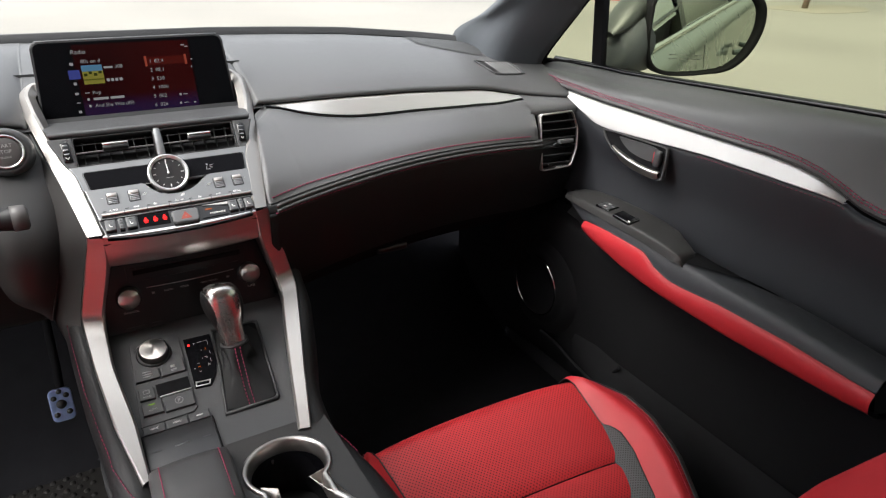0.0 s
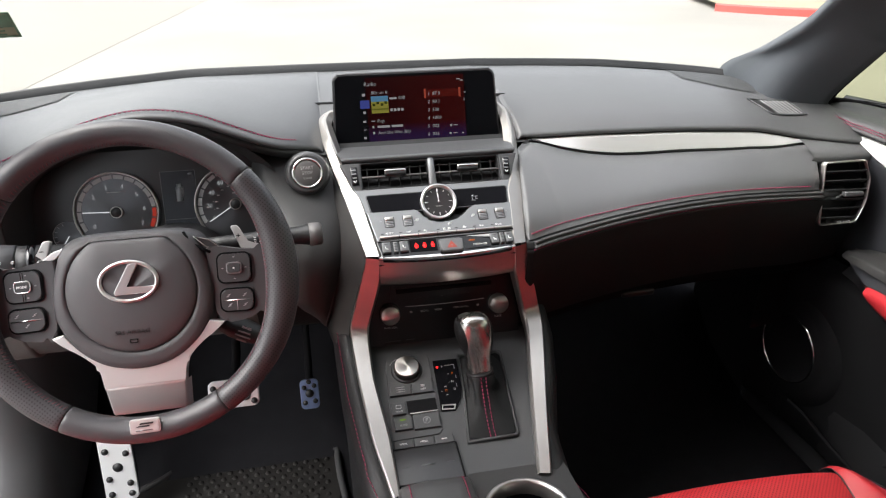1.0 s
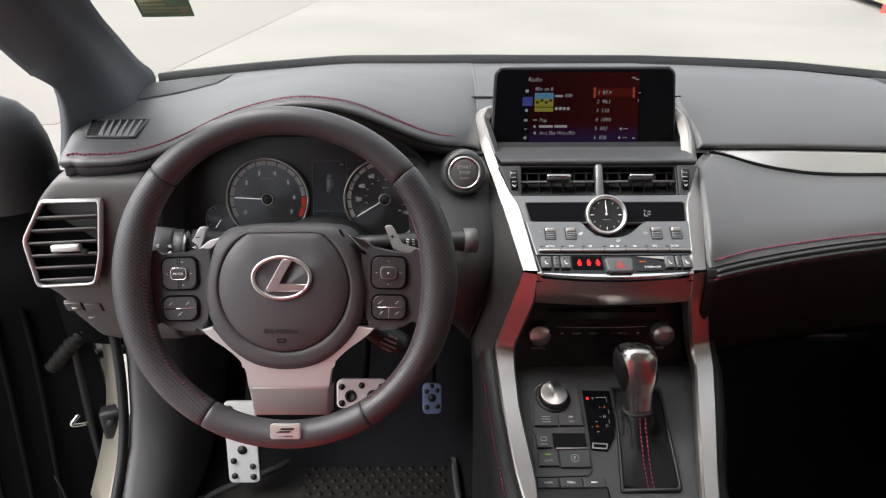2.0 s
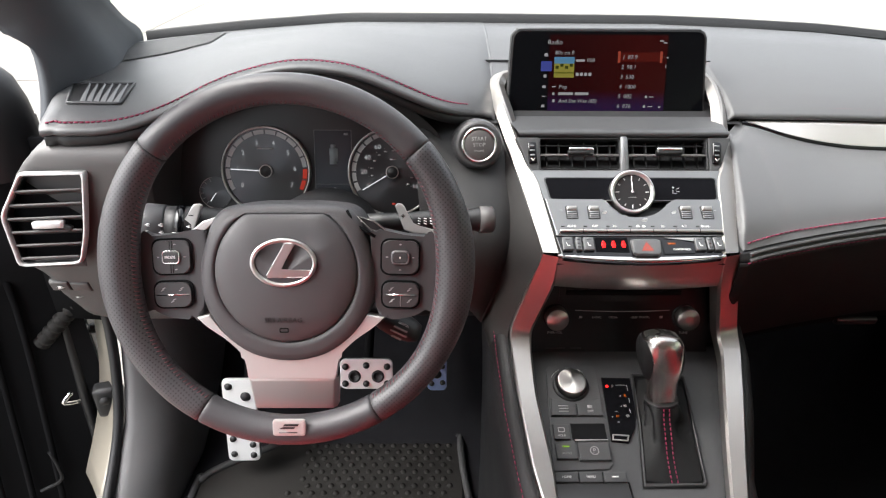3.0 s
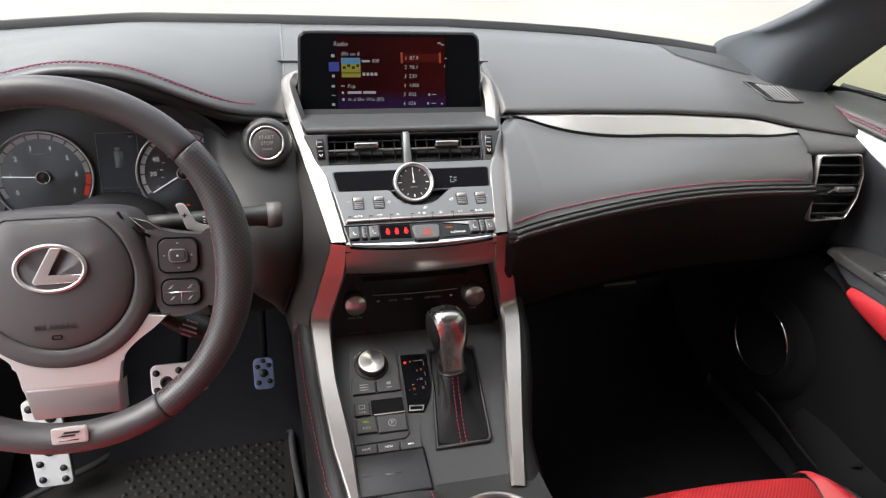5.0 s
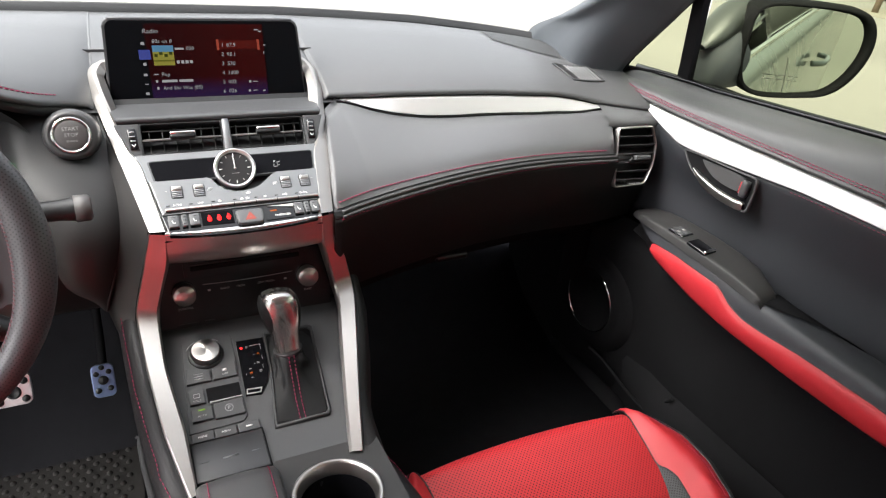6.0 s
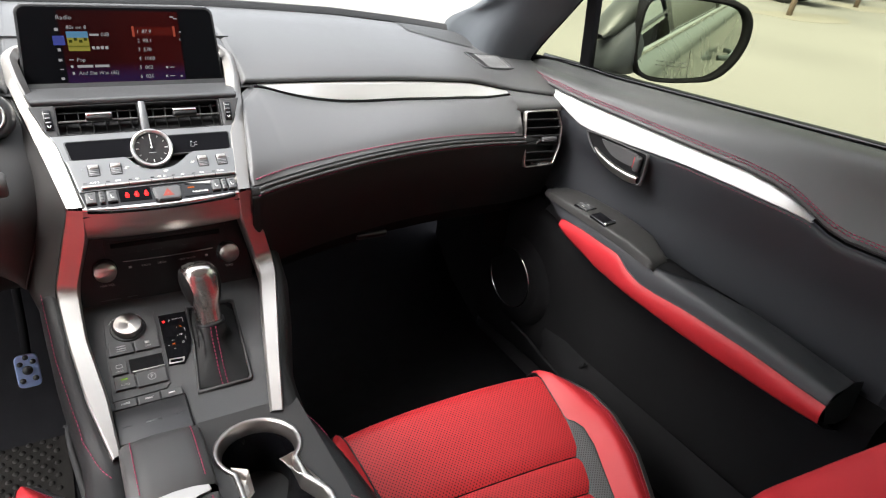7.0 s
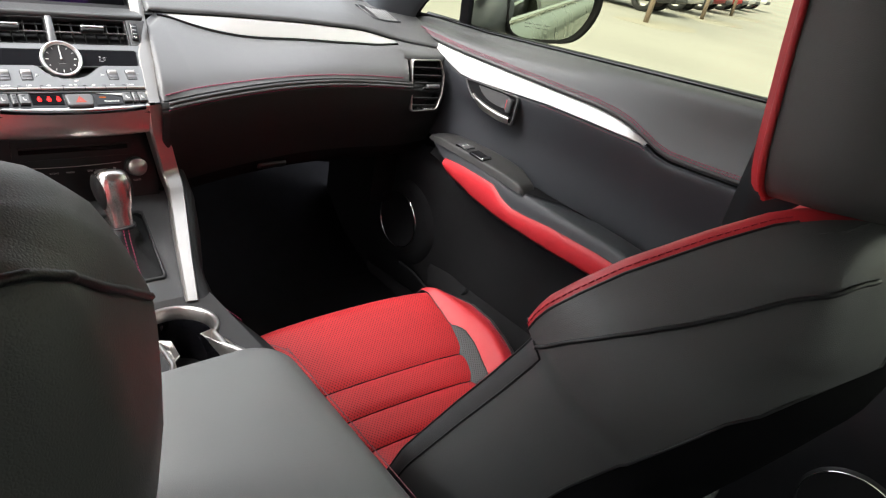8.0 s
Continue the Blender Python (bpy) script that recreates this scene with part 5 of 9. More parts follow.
part("printed_bar", rbox(at(CL, 0.0895, 0.0160, 0.0033), 0.0085, 0.0014, 0.0004, 0), M_LIGHTPRINT, cl)
part("fuel_arc", tube([CL @ V(-0.155 + 0.0215 * math.cos(radians(a)), -0.030 + 0.0215 * math.sin(radians(a)), 0.0036) for a in range(100, 261, 16)], 0.0005, 5), M_SILVER, cl)
part("fuel_gauge", prism(CL, disc(0.022, 32, -0.155, -0.030), 0.003), M_DIALFACE, cl, "small fuel gauge")
for k in range(6):
    a = radians(110 + 24 * k)
    part("scale_mark", rbox(at(CL, -0.155 + 0.018 * math.cos(a), -0.030 + 0.018 * math.sin(a), 0.0034, math.degrees(a)), 0.004, 0.0009, 0.0005, 0), M_LIGHTPRINT, cl)
part("needle", rbox(at(CL, -0.158, -0.036, 0.004, 55), 0.014, 0.001, 0.0006, 0), M_NEEDLE, cl)
for cx, c in ((-0.080, M_DIALRED), (0.090, M_DIALRED)):
    part("warning_light", rbox(at(CL, cx, -0.045, 0.0034), 0.010 if cx < 0 else 0.005, 0.003, 0.0005, 0), c, cl, "small red warning light")
inf = part("info_display", prism(CL, [(-0.017, -0.052), (0.033, -0.052), (0.033, 0.055), (-0.017, 0.055)], 0.0008, 0, None, 2, 0.0005), surface("info_lcd", (0.036, 0.040, 0.047), 0.25, vary=0.05), cl, "dim vertical information display")
part("display_edge", hoop(CL, [(-0.0175, -0.0525), (0.0335, -0.0525), (0.0335, 0.0555), (-0.0175, 0.0555)], [(-0.0168, -0.0518), (0.0328, -0.0518), (0.0328, 0.0548), (-0.0168, 0.0548)], 0.0004, None, 0, 0.0013), M_PANEL, inf)
part("display_line", rbox(at(CL, 0.008, -0.018, 0.0016), 0.05, 0.0006, 0.0003, 0), M_PANEL, inf)
words("P", 0.0095, at(CL, 0.0095, -0.0265, 0.0016), M_LIGHTPRINT, inf)
words("52", 0.0062, at(CL, 0.0215, -0.0455, 0.0016), M_LIGHTPRINT, inf)
for x, y, w, h in ((0.008, 0.020, 0.010, 0.022), (0.008, 0.033, 0.007, 0.006), (0.013, 0.022, 0.003, 0.018), (0.0300, -0.0462, 0.0060, 0.0018), (0.026, 0.050, 0.006, 0.003), (0.013, -0.040, 0.005, 0.006)):
    part("printed_bar", rbox(at(CL, x, y, 0.0016), w, h, 0.0003, 0), surface("lcd_grey", (0.16, 0.17, 0.18), 0.4, vary=0.02), inf)
part("green_light", rbox(at(axes((-0.262, 0.05, 0.61), (1, 0, 0), (0, 0.3, 0.95)), 0, 0, 0), 0.007, 0.003, 0.001, 0), glow("green_indicator", (0.05, 0.9, 0.15), 0.8), cl)

# start button
sb = thing("start_button", "round start stop button with silver ring", "push button", (-0.188, 0.05, 0.644))
SB = axes((-0.188, 0.050, 0.643), (1, 0.05, 0), (0, 0.35, 0.93))
part("pod", lathe(SB @ Matrix.Scale(0.8, 4), [(0.043, -0.035), (0.0385, -0.005), (0.035, 0.002), (0.030, 0.003), (0.0285, -0.001), (0.0001, -0.001)], 48), M_LEATHER, sb, "black round pod")
part("ring", lathe(SB @ Matrix.Scale(0.8, 4), [(0.0285, 0.0), (0.0285, 0.0045), (0.0268, 0.006), (0.0245, 0.0055), (0.0235, 0.001)], 48), M_CHROME, sb, "bright silver ring")
part("cap", lathe(SB @ Matrix.Scale(0.8, 4), [(0.0235, 0.0), (0.0232, 0.0045), (0.021, 0.0055), (0.0001, 0.0048)], 40), M_FACIA, sb)
for i, t in enumerate(("START", "STOP", "ENGINE")):
    words(t, 0.0066 if i < 2 else 0.0036, at(SB, 0, 0.0075 - 0.0075 * i, 0.0046), M_LIGHTPRINT, sb)


# ---------- steering wheel ----------
sw = thing("steering_wheel", "black leather steering wheel with silver lower spoke", "steering wheel", (-0.390, -0.18, 0.607))
W = axes((-0.390, -0.187, 0.607), (1, 0, 0), (0, 0.392, 0.92))
RIM_Z = -0.012
HX = -0.003


def rim_section(a, grow=0.0):
    """One round of the rim, thicker where the thumbs rest."""
    side = math.exp(-((math.degrees(math.acos(max(-1, min(1, abs(math.cos(a))))))) / 30) ** 2)
    hw, hd = 0.0152 + 0.0045 * side + grow, 0.0165 + 0.0012 * side + grow
    rc = 0.1865 - hw + grow
    out = []
    for k in range(20):
        t = 2 * math.pi * k / 20
        rr = rc + hw * math.cos(t)
        out.append(W @ V(rr * math.cos(a), rr * math.sin(a), RIM_Z + hd * math.sin(t)))
    return out


arcs = [("rim_top", 41, 139, M_WHEEL, "smooth black leather top of the rim"), ("rim_grip", 139, 239.5, M_GRIP, "perforated black leather grip"), ("rim_bottom", 239.5, 300.5, M_WHEEL, "smooth black leather rim bottom"), ("rim_grip", 300.5, 401, M_GRIP, "perforated black leather grip")]
for nm, a0, a1, mat, lab in arcs:
    n = 40
    rows = []
    for k in range(n + 1):
        a = a0 + 0.10 + (a1 - a0 - 0.20) * k / n
        rows.append(rim_section(radians(a), -0.0010 if k in (0, n) else 0.0))
        if k in (0, n - 1):
            rows.append(rim_section(radians(a + (0.45 if k == 0 else (a1 - a0) / n - 0.45)), 0.0))
    part(nm, loft(rows, ring=True, caps=True), mat, sw, lab)
for a in (41, 139, 239.5, 300.5):
    part("rim_joint", loft([rim_section(radians(a + d), -0.0012) for d in (-0.3, 0.3)], ring=True), M_DARK, sw)
for a0, a1 in ((42, 138), (140, 238), (302, 400)):
    bm = bmesh.new()
    for a in np.arange(a0, a1, 1.6):
        sa, sb = rim_section(radians(a), 0.0002), rim_section(radians(a + 0.55), 0.0002)
        tube([sa[8].lerp(sa[9], 0.15), sa[8].lerp(sb[9], 0.55), sb[9].lerp(sb[10], 0.15)], 0.0005, 5, bm)
    part("stitching", bm, M_THREAD, sw, "dark red cross stitching inside the rim")
# airbag hub
half = [(0.0, 0.0592), (0.034, 0.0586), (0.060, 0.0548), (0.0735, 0.044), (0.0825, 0.018), (0.0880, -0.010), (0.0845, -0.042), (0.067, -0.0735), (0.037, -0.0955), (0.0, -0.1022)]
hub = half + [(-x, y) for x, y in half[-2:0:-1]]
hub = [(p[0] + HX, p[1]) for p in spline([(x, y, 0) for x, y in hub + hub[:1]], 73)[:-1]]
rows = []
for k, z in ((1.02, -0.080), (1.02, -0.034), (1.0, -0.024), (0.975, -0.0195), (0.94, -0.0172), (0.90, -0.0162)):
    rows.append([W @ V(HX + (x - HX) * k, -0.018 + (y + 0.018) * k, z - 0.004 * max(0.0, y - 0.03) / 0.03) for x, y in hub])
part("hub", loft(rows, ring=True), M_HUB, sw, "black airbag cover")
ring_in, ring_out = [], rows[-1]
for x, y in hub:
    a = math.atan2(y + 0.009, x - HX)
    qx, qy = HX + 0.0715 * math.cos(a), -0.009 + 0.0715 * math.sin(a)
    ring_in.append((qx, min(qy, 0.0505)))


def cushion(k, z):
    return [W @ V(HX + (x - HX) * k, -0.009 + (y + 0.009) * k, z - 0.004 * max(0.0, y - 0.03) / 0.03) for x, y in ring_in]


part("hub_ring", loft([ring_out, [a.lerp(b, 0.5) + W.to_3x3() @ V(0, 0, 0.0012) for a, b in zip(ring_out, cushion(1.0, -0.0165))], cushion(1.012, -0.0158), cushion(1.0, -0.0178)], ring=True), M_HUB, sw, "raised black border round the airbag")
part("airbag_cushion", loft([cushion(k, z) for k, z in ((1.0, -0.0178), (0.988, -0.0150), (0.965, -0.0136), (0.90, -0.0116), (0.7, -0.0086), (0.4, -0.0066), (0.001, -0.0060))], ring=True), M_HUB, sw, "round padded airbag centre")
words("SRS AIRBAG", 0.0072, at(W, HX - 0.002, -0.0560, -0.0082), M_DARK, sw, "embossed_lettering", depth=0.0004)
part("printed_bar", hoop(at(W, HX - 0.002, -0.0665, -0.0098), rounded(0.0090, 0.0046, 0.001, 2), rounded(0.0074, 0.0030, 0.0008, 2), 0.0006), M_FOOT, sw)
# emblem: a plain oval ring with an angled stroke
em = thing("wheel_emblem", "chrome oval emblem on the steering wheel", "emblem", W @ V(HX, 0.002, -0.006))
E_ = at(W, HX, 0.0025, -0.0070)
oo, oi = disc(0.0328, 64, 0, 0, 0.745), disc(0.0286, 64, 0, 0, 0.705)
part("oval_ring", hoop(E_, oo, oi, 0.0034, None, 0.0014), M_EMBLEM, em)
part("stroke", prism(E_, [(0.0015, 0.0198), (0.0128, 0.0205), (-0.0035, -0.0070), (0.0278, -0.0070), (0.0250, -0.0145), (-0.0150, -0.0150), (-0.0165, -0.0118)], 0.0034, 0.0010, None, 3), M_EMBLEM, em)
# silver lower spoke
yl = [tuple(p[:2]) for p in spline([(-0.0960, -0.0560, 0), (-0.0840, -0.0668, 0), (-0.0671, -0.0788, 0), (-0.0520, -0.0935, 0), (-0.0475, -0.1060, 0), (-0.0455, -0.1215, 0)], 18)]
yp = yl + [(2 * HX + 0.0045 - x, y) for x, y in yl[::-1]]
for k in range(29):
    a = radians(-28 - 124 * k / 28)
    yp.append((HX + 0.0905 * math.cos(a), -0.0105 + 0.0905 * math.sin(a)))
part("silver_spoke", prism(W, yp, 0.014, 0.0022, None, 3, -0.0345), M_SPOKE, sw, "satin silver lower spoke")
rows = []
for y, z, k in ((-0.1205, -0.0212, 1.0), (-0.1225, -0.0208, 1.0), (-0.1238, -0.0216, 0.995), (-0.1540, -0.0300, 0.94), (-0.1562, -0.0325, 0.935), (-0.1566, -0.0400, 0.935)):
    rows.append([W @ V(-0.0008 + x * k, y, z + dz) for x, dz in ((-0.0470, -0.020), (-0.0462, -0.006), (-0.0435, -0.0008), (-0.0420, 0.0), (0.0420, 0.0), (0.0435, -0.0008), (0.0462, -0.006), (0.0470, -0.020))])
bm = loft(rows)
part("spoke_foot", bm, M_SPOKE, sw, "brushed silver spoke foot")
part("spoke_foot_core", rbox(at(W, -0.001, -0.136, -0.044), 0.076, 0.026, 0.010, 0.003), M_DARK, sw)
bd = part("badge", prism(W, rounded(0.0330, 0.0168, 0.003, 3, 0.001, -0.1622), 0.003, 0.001, None, 2, RIM_Z + 0.0150), M_TRIM, sw, "small bright badge plate")
part("badge_field", prism(W, rounded(0.029, 0.0130, 0.002, 3, 0.001, -0.1622), 0.0004, 0, None, 2, RIM_Z + 0.0180), M_SPOKE, bd)
part("badge_bar", prism(W, [(-0.003, -0.1580), (0.011, -0.1580), (0.010, -0.1600), (-0.005, -0.1600)], 0.0006, 0, None, 2, RIM_Z + 0.0184), M_DARK, bd)
part("badge_bar", prism(W, [(-0.005, -0.1612), (0.007, -0.1612), (0.006, -0.1628), (-0.009, -0.1628)], 0.0006, 0, None, 2, RIM_Z + 0.0184), M_DARK, bd)
part("badge_bar", rbox(at(W, 0.0, -0.1668, RIM_Z + 0.0184), 0.018, 0.0012, 0.0006, 0), M_PANEL, bd)
# side spokes with key pads
for s in (-1, 1):
    px_, py_, tilt = HX + s * 0.1148 - 0.0005, 0.0062, -s * 1.5
    o = [(s * 0.082, 0.032), (s * 0.092, 0.034), (s * 0.118, 0.0285), (s * 0.142, 0.0265), (s * 0.156, 0.025), (s * 0.157, -0.036), (s * 0.142, -0.046), (s * 0.126, -0.055), (s * 0.106, -0.0585), (s * 0.096, -0.056), (s * 0.088, -0.046)]
    o = [(HX * 0.6 + p[0], p[1]) for p in spline([(x, y, 0) for x, y in o + o[:1]], 45)[:-1]]
    part("side_spoke", prism(W, o if s < 0 else o[::-1], 0.026, 0.005, None, 4, -0.050), M_SPOKEDARK, sw, "dark grey side spoke")
    for cy, h, w in ((py_, 0.0335, 0.0365), (py_ - 0.0385, 0.0250, 0.0362)):
        K_ = at(W, px_, cy, -0.0240, tilt)
        kp = part("key_pad", prism(K_, rounded(w, h, 0.007, 5), 0.0042, 0.0018, None, 3), M_KEYPAD, sw, "black rounded key pad")
        part("pad_edge", hoop(K_, rounded(w + 0.0040, h + 0.0040, 0.0088, 5), rounded(w, h, 0.007, 5), 0.0022), M_FOOT, kp)
        if cy > 0:
            part("mode_key", prism(K_, rounded(0.0150, 0.0112, 0.003, 3), 0.0072, 0.001, None, 2), M_PLASTIC, kp)
            part("mode_frame", hoop(K_, rounded(0.0180, 0.0140, 0.0040, 3), rounded(0.0150, 0.0112, 0.003, 3), 0.0066, None, 0.0008), M_CHROME if s < 0 else M_KEY, kp, "bright key frame")
            for dx, dy in ((-0.0132, 0), (0.0132, 0), (0, 0.0128), (0, -0.0128)):
                part("printed_bar", rbox(at(K_, dx if s > 0 else dx + (0.004 if dy else 0), dy, 0.0044), 0.0022, 0.0010, 0.0003, 0), M_LIGHTPRINT, kp)
            if s < 0:
                for dx in (-0.0012, 0.0012):
                    for dy in (-0.0118, 0.0118):
                        part("key_gap", rbox(at(K_, dx, dy, 0.0042), 0.0007, 0.0090, 0.0006, 0), M_GLOSS, kp)
                words("MODE", 0.0038, at(K_, 0, 0, 0.0074), M_WHITE, kp)
            else:
                part("printed_bar", rbox(at(K_, 0, 0, 0.0074), 0.0020, 0.0020, 0.0003, 0), M_WHITE, kp)
        else:
            part("key_split", rbox(at(K_, 0, 0, 0.0044), w - 0.003, 0.0011, 0.0012, 0), M_CHROME, kp, "bright dividing line")
            if s > 0:
                part("key_gap", rbox(at(K_, 0, -0.0060, 0.0042), 0.0006, 0.0110, 0.0006, 0), M_LIGHTPRINT, kp)
            for dx, dy in ((-0.0095, 0.0058), (0.0090, 0.0058)) + (((-0.0085, -0.0060), (0.0090, -0.0060)) if s > 0 else ((0.0, -0.0060),)):
                for e in (-0.0010, 0.0010):
                    part("printed_bar", rbox(at(K_, dx + e * 0.8, dy + e, 0.0044, 25), 0.0036, 0.0009, 0.0003, 0), M_LIGHTPRINT, kp)
    # shift paddle behind the rim
    if s < 0:
        pd = [(-0.1100, 0.0545), (-0.1135, 0.0565), (-0.1185, 0.0560), (-0.1215, 0.0520), (-0.1310, 0.0330), (-0.1580, 0.0235), (-0.1590, 0.0190), (-0.1320, 0.0200), (-0.1190, 0.0260)]
    else:
        pd = [(0.1020, 0.0550), (0.1045, 0.0572), (0.1095, 0.0568), (0.1125, 0.0535), (0.1215, 0.0345), (0.1445, 0.0280), (0.1455, 0.0235), (0.1230, 0.0240), (0.1120, 0.0280)]
    po = thing("shift_paddle", "satin silver gear shift paddle", "paddle", W @ V(s * 0.11, 0.04, -0.10), "shift paddles")
    part("blade", prism(W, pd, 0.006, 0.0015, None, 2, -0.090) if s < 0 else prism(W, pd[::-1], 0.006, 0.0015, None, 2, -0.090), M_TRIM, po)
    mx = -0.1215 if s < 0 else 0.1110
    part("mark", rbox(at(W, mx, 0.0435, -0.0838), 0.005, 0.0011, 0.0004, 0), M_DARK, po)
    if s > 0:
        part("mark", rbox(at(W, mx, 0.0435, -0.0838), 0.0011, 0.005, 0.0004, 0), M_DARK, po)
    cap = [(s * 0.0690 + HX * 0.5, 0.0475), (s * 0.0860 + HX * 0.5, 0.0420), (s * 0.1010 + HX * 0.5, 0.0300), (s * 0.0830 + HX * 0.5, 0.0335)]
    cp = part("spoke_cap", prism(W, cap if s < 0 else cap[::-1], 0.012, 0.001, None, 2, -0.038), M_SPOKE if s < 0 else M_DARK, sw, "bright spoke cap" if s < 0 else "black spoke cap")
    if s > 0:
        part("cap_edge", tube([W @ V(x, y, -0.0258) for x, y in cap], 0.0007, 5, None, True), M_SILVER, cp, "thin bright cap edge")
part("hub_gap", tube([W @ V(x, y, -0.0215) for x, y in ((0.058, 0.0535), (0.0620, 0.0460), (0.0660, 0.0395), (0.0760, 0.0330), (0.0860, 0.0270))], 0.0016, 6), M_FOOT, sw)
# column shroud and stalks
part("column_shroud", lathe(at(W, 0, -0.01, 0), [(0.060, -0.075), (0.068, -0.10), (0.075, -0.18), (0.08, -0.26)], 32), M_DARK, sw, "black steering column shroud")
sl = thing("light_stalk", "black light control stalk with printed symbols", "control stalk", (-0.50, -0.09, 0.59))
part("lever", tube(spline([(-0.45, -0.06, 0.588), (-0.50, -0.075, 0.592), (-0.5440, -0.083, 0.597)], 8), [0.012, 0.014, 0.0180, 0.0205, 0.0215, 0.0220, 0.0220, 0.0218], 24), M_DARK, sl)
part("knob", tube([(-0.5450, -0.0830, 0.5970), (-0.5470, -0.0833, 0.5973), (-0.5640, -0.0850, 0.6000), (-0.5690, -0.0857, 0.6008), (-0.5710, -0.0860, 0.6010)], [0.0212, 0.0230, 0.0230, 0.0215, 0.0180], 28), M_SPOKEDARK, sl, "ribbed dark end knob")
part("collar", tube([(-0.5240, -0.0795, 0.5948), (-0.5330, -0.0810, 0.5958)], 0.0228, 24), M_GLOSS, sl)
SLM = axes((-0.530, -0.1035, 0.6010), (1, 0.15, -0.1), (0, 0.35, 0.93))
for dx, dy in ((-0.026, 0.006), (-0.012, 0.006), (0.016, 0.005), (-0.027, -0.002), (-0.012, -0.002), (0.028, 0.004)):
    for e in (-0.0013, 0.0, 0.0013):
        part("printed_bar", rbox(at(SLM, dx + (0.0008 if e else 0), dy + e, 0.0004), 0.0046 if e == 0 else 0.0028, 0.0007, 0.0006, 0), M_WHITE, sl)
words("AUTO", 0.0036, at(SLM, -0.012, -0.0085, -0.001), M_WHITE, sl)
words("OFF", 0.0036, at(SLM, 0.017, -0.003, 0.0006), M_WHITE, sl)
part("mark", rbox(at(SLM, 0.0015, -0.002, 0.0016), 0.0040, 0.0012, 0.0006, 0), M_WHITE, sl)
sr = thing("wiper_stalk", "black wiper stalk with a round grey end", "control stalk", (-0.21, -0.05, 0.59))
part("lever", tube(spline([(-0.33, -0.06, 0.588), (-0.25, -0.055, 0.589), (-0.205, -0.051, 0.588), (-0.180, -0.048, 0.587)], 10), [0.011, 0.011, 0.011, 0.012, 0.012, 0.012, 0.0125, 0.014, 0.0155, 0.014], 20), M_DARK, sr)
part("end_cap", tube([(-0.192, -0.0495, 0.5875), (-0.1765, -0.0480, 0.587), (-0.1735, -0.0478, 0.587)], [0.0162, 0.0158, 0.012], 24), M_FACIA, sr, "grey rounded stalk end")
SRM = axes((-0.262, -0.0680, 0.5950), (1, 0, 0), (0, 0.35, 0.93))
for k in range(3):
    for e in (-0.003, 0.0, 0.003):
        part("printed_bar", rbox(at(SRM, 0.007 * k, e, 0.0004, -15), 0.0034, 0.0009, 0.0006, 0), M_WHITE, sr)
cs = thing("cruise_stalk", "short black cruise control stalk", "control stalk", (-0.28, -0.14, 0.52))
part("lever", tube(spline([(-0.335, -0.120, 0.530), (-0.305, -0.135, 0.512), (-0.280, -0.141, 0.499), (-0.262, -0.142, 0.490)], 8), [0.009, 0.011, 0.014, 0.016, 0.0165, 0.016, 0.0145, 0.011], 18, None, False, 0.8), M_DARK, cs)
CSM = axes((-0.2830, -0.1560, 0.5060), (0.86, -0.10, -0.42), (0.35, 0.30, 0.86))
words("CANCEL", 0.0034, at(CSM, 0.002, 0.0075, 0.0), M_WHITE, cs)
for dy, w in ((0.0015, 0.016), (-0.0040, 0.020), (-0.0095, 0.012)):
    part("printed_bar", rbox(at(CSM, 0.001, dy, 0.0004), w, 0.0020, 0.0005, 0), M_LIGHTPRINT, cs)
# switches on the outer fascia
for i, (x, z) in enumerate(((-0.728, 0.478), (-0.702, 0.476), (-0.715, 0.457), (-0.690, 0.456))):
    k = thing("fascia_switch", "warm grey rectangular push switch", "switch", (x, -0.03, z), "fascia switches")
    m = axes((x, -0.0225 + (0.478 - z) * 0.45, z), (1, 0, 0.0), (0, -0.30, 0.954))
    part("seat_gap", rbox(m, 0.0250, 0.0170, 0.006, 0.001), M_DARK, k)
    part("key", rbox(at(m, 0, 0, 0.0008), 0.0232, 0.0152, 0.007, 0.0015), M_FACIA, k)
    if i in (0, 2):
        for e in (-0.0016, 0.0, 0.0016):
            part("printed_bar", rbox(at(m, 0.002 * (e == 0), -0.001 + e, 0.0044), 0.0070 if e else 0.0085, 0.0009, 0.0004, 0), M_WHITE, k)


# ---------- centre console ----------
con = thing("centre_console", "black centre console with leather sides", "console", (0, -0.3, 0.0))
YS = [0.06, -0.02, -0.08, -0.15, -0.22, -0.30, -0.40, -0.52, -0.85]
LX = [0.152, 0.152, 0.149, 0.144, 0.134, 0.119, 0.117, 0.120, 0.120]
RX = [0.152, 0.150, 0.146, 0.128, 0.106, 0.094, 0.112, 0.122, 0.122]
RZ = [0.46, 0.445, 0.420, 0.394, 0.362, 0.332, 0.336, 0.345, 0.345]


def pad_width(y):
    """The side pads are slim beside the rails and fuller beside the cup holder."""
    return float(np.interp(-y, [0.24, 0.33], [0.6, 1.0]))


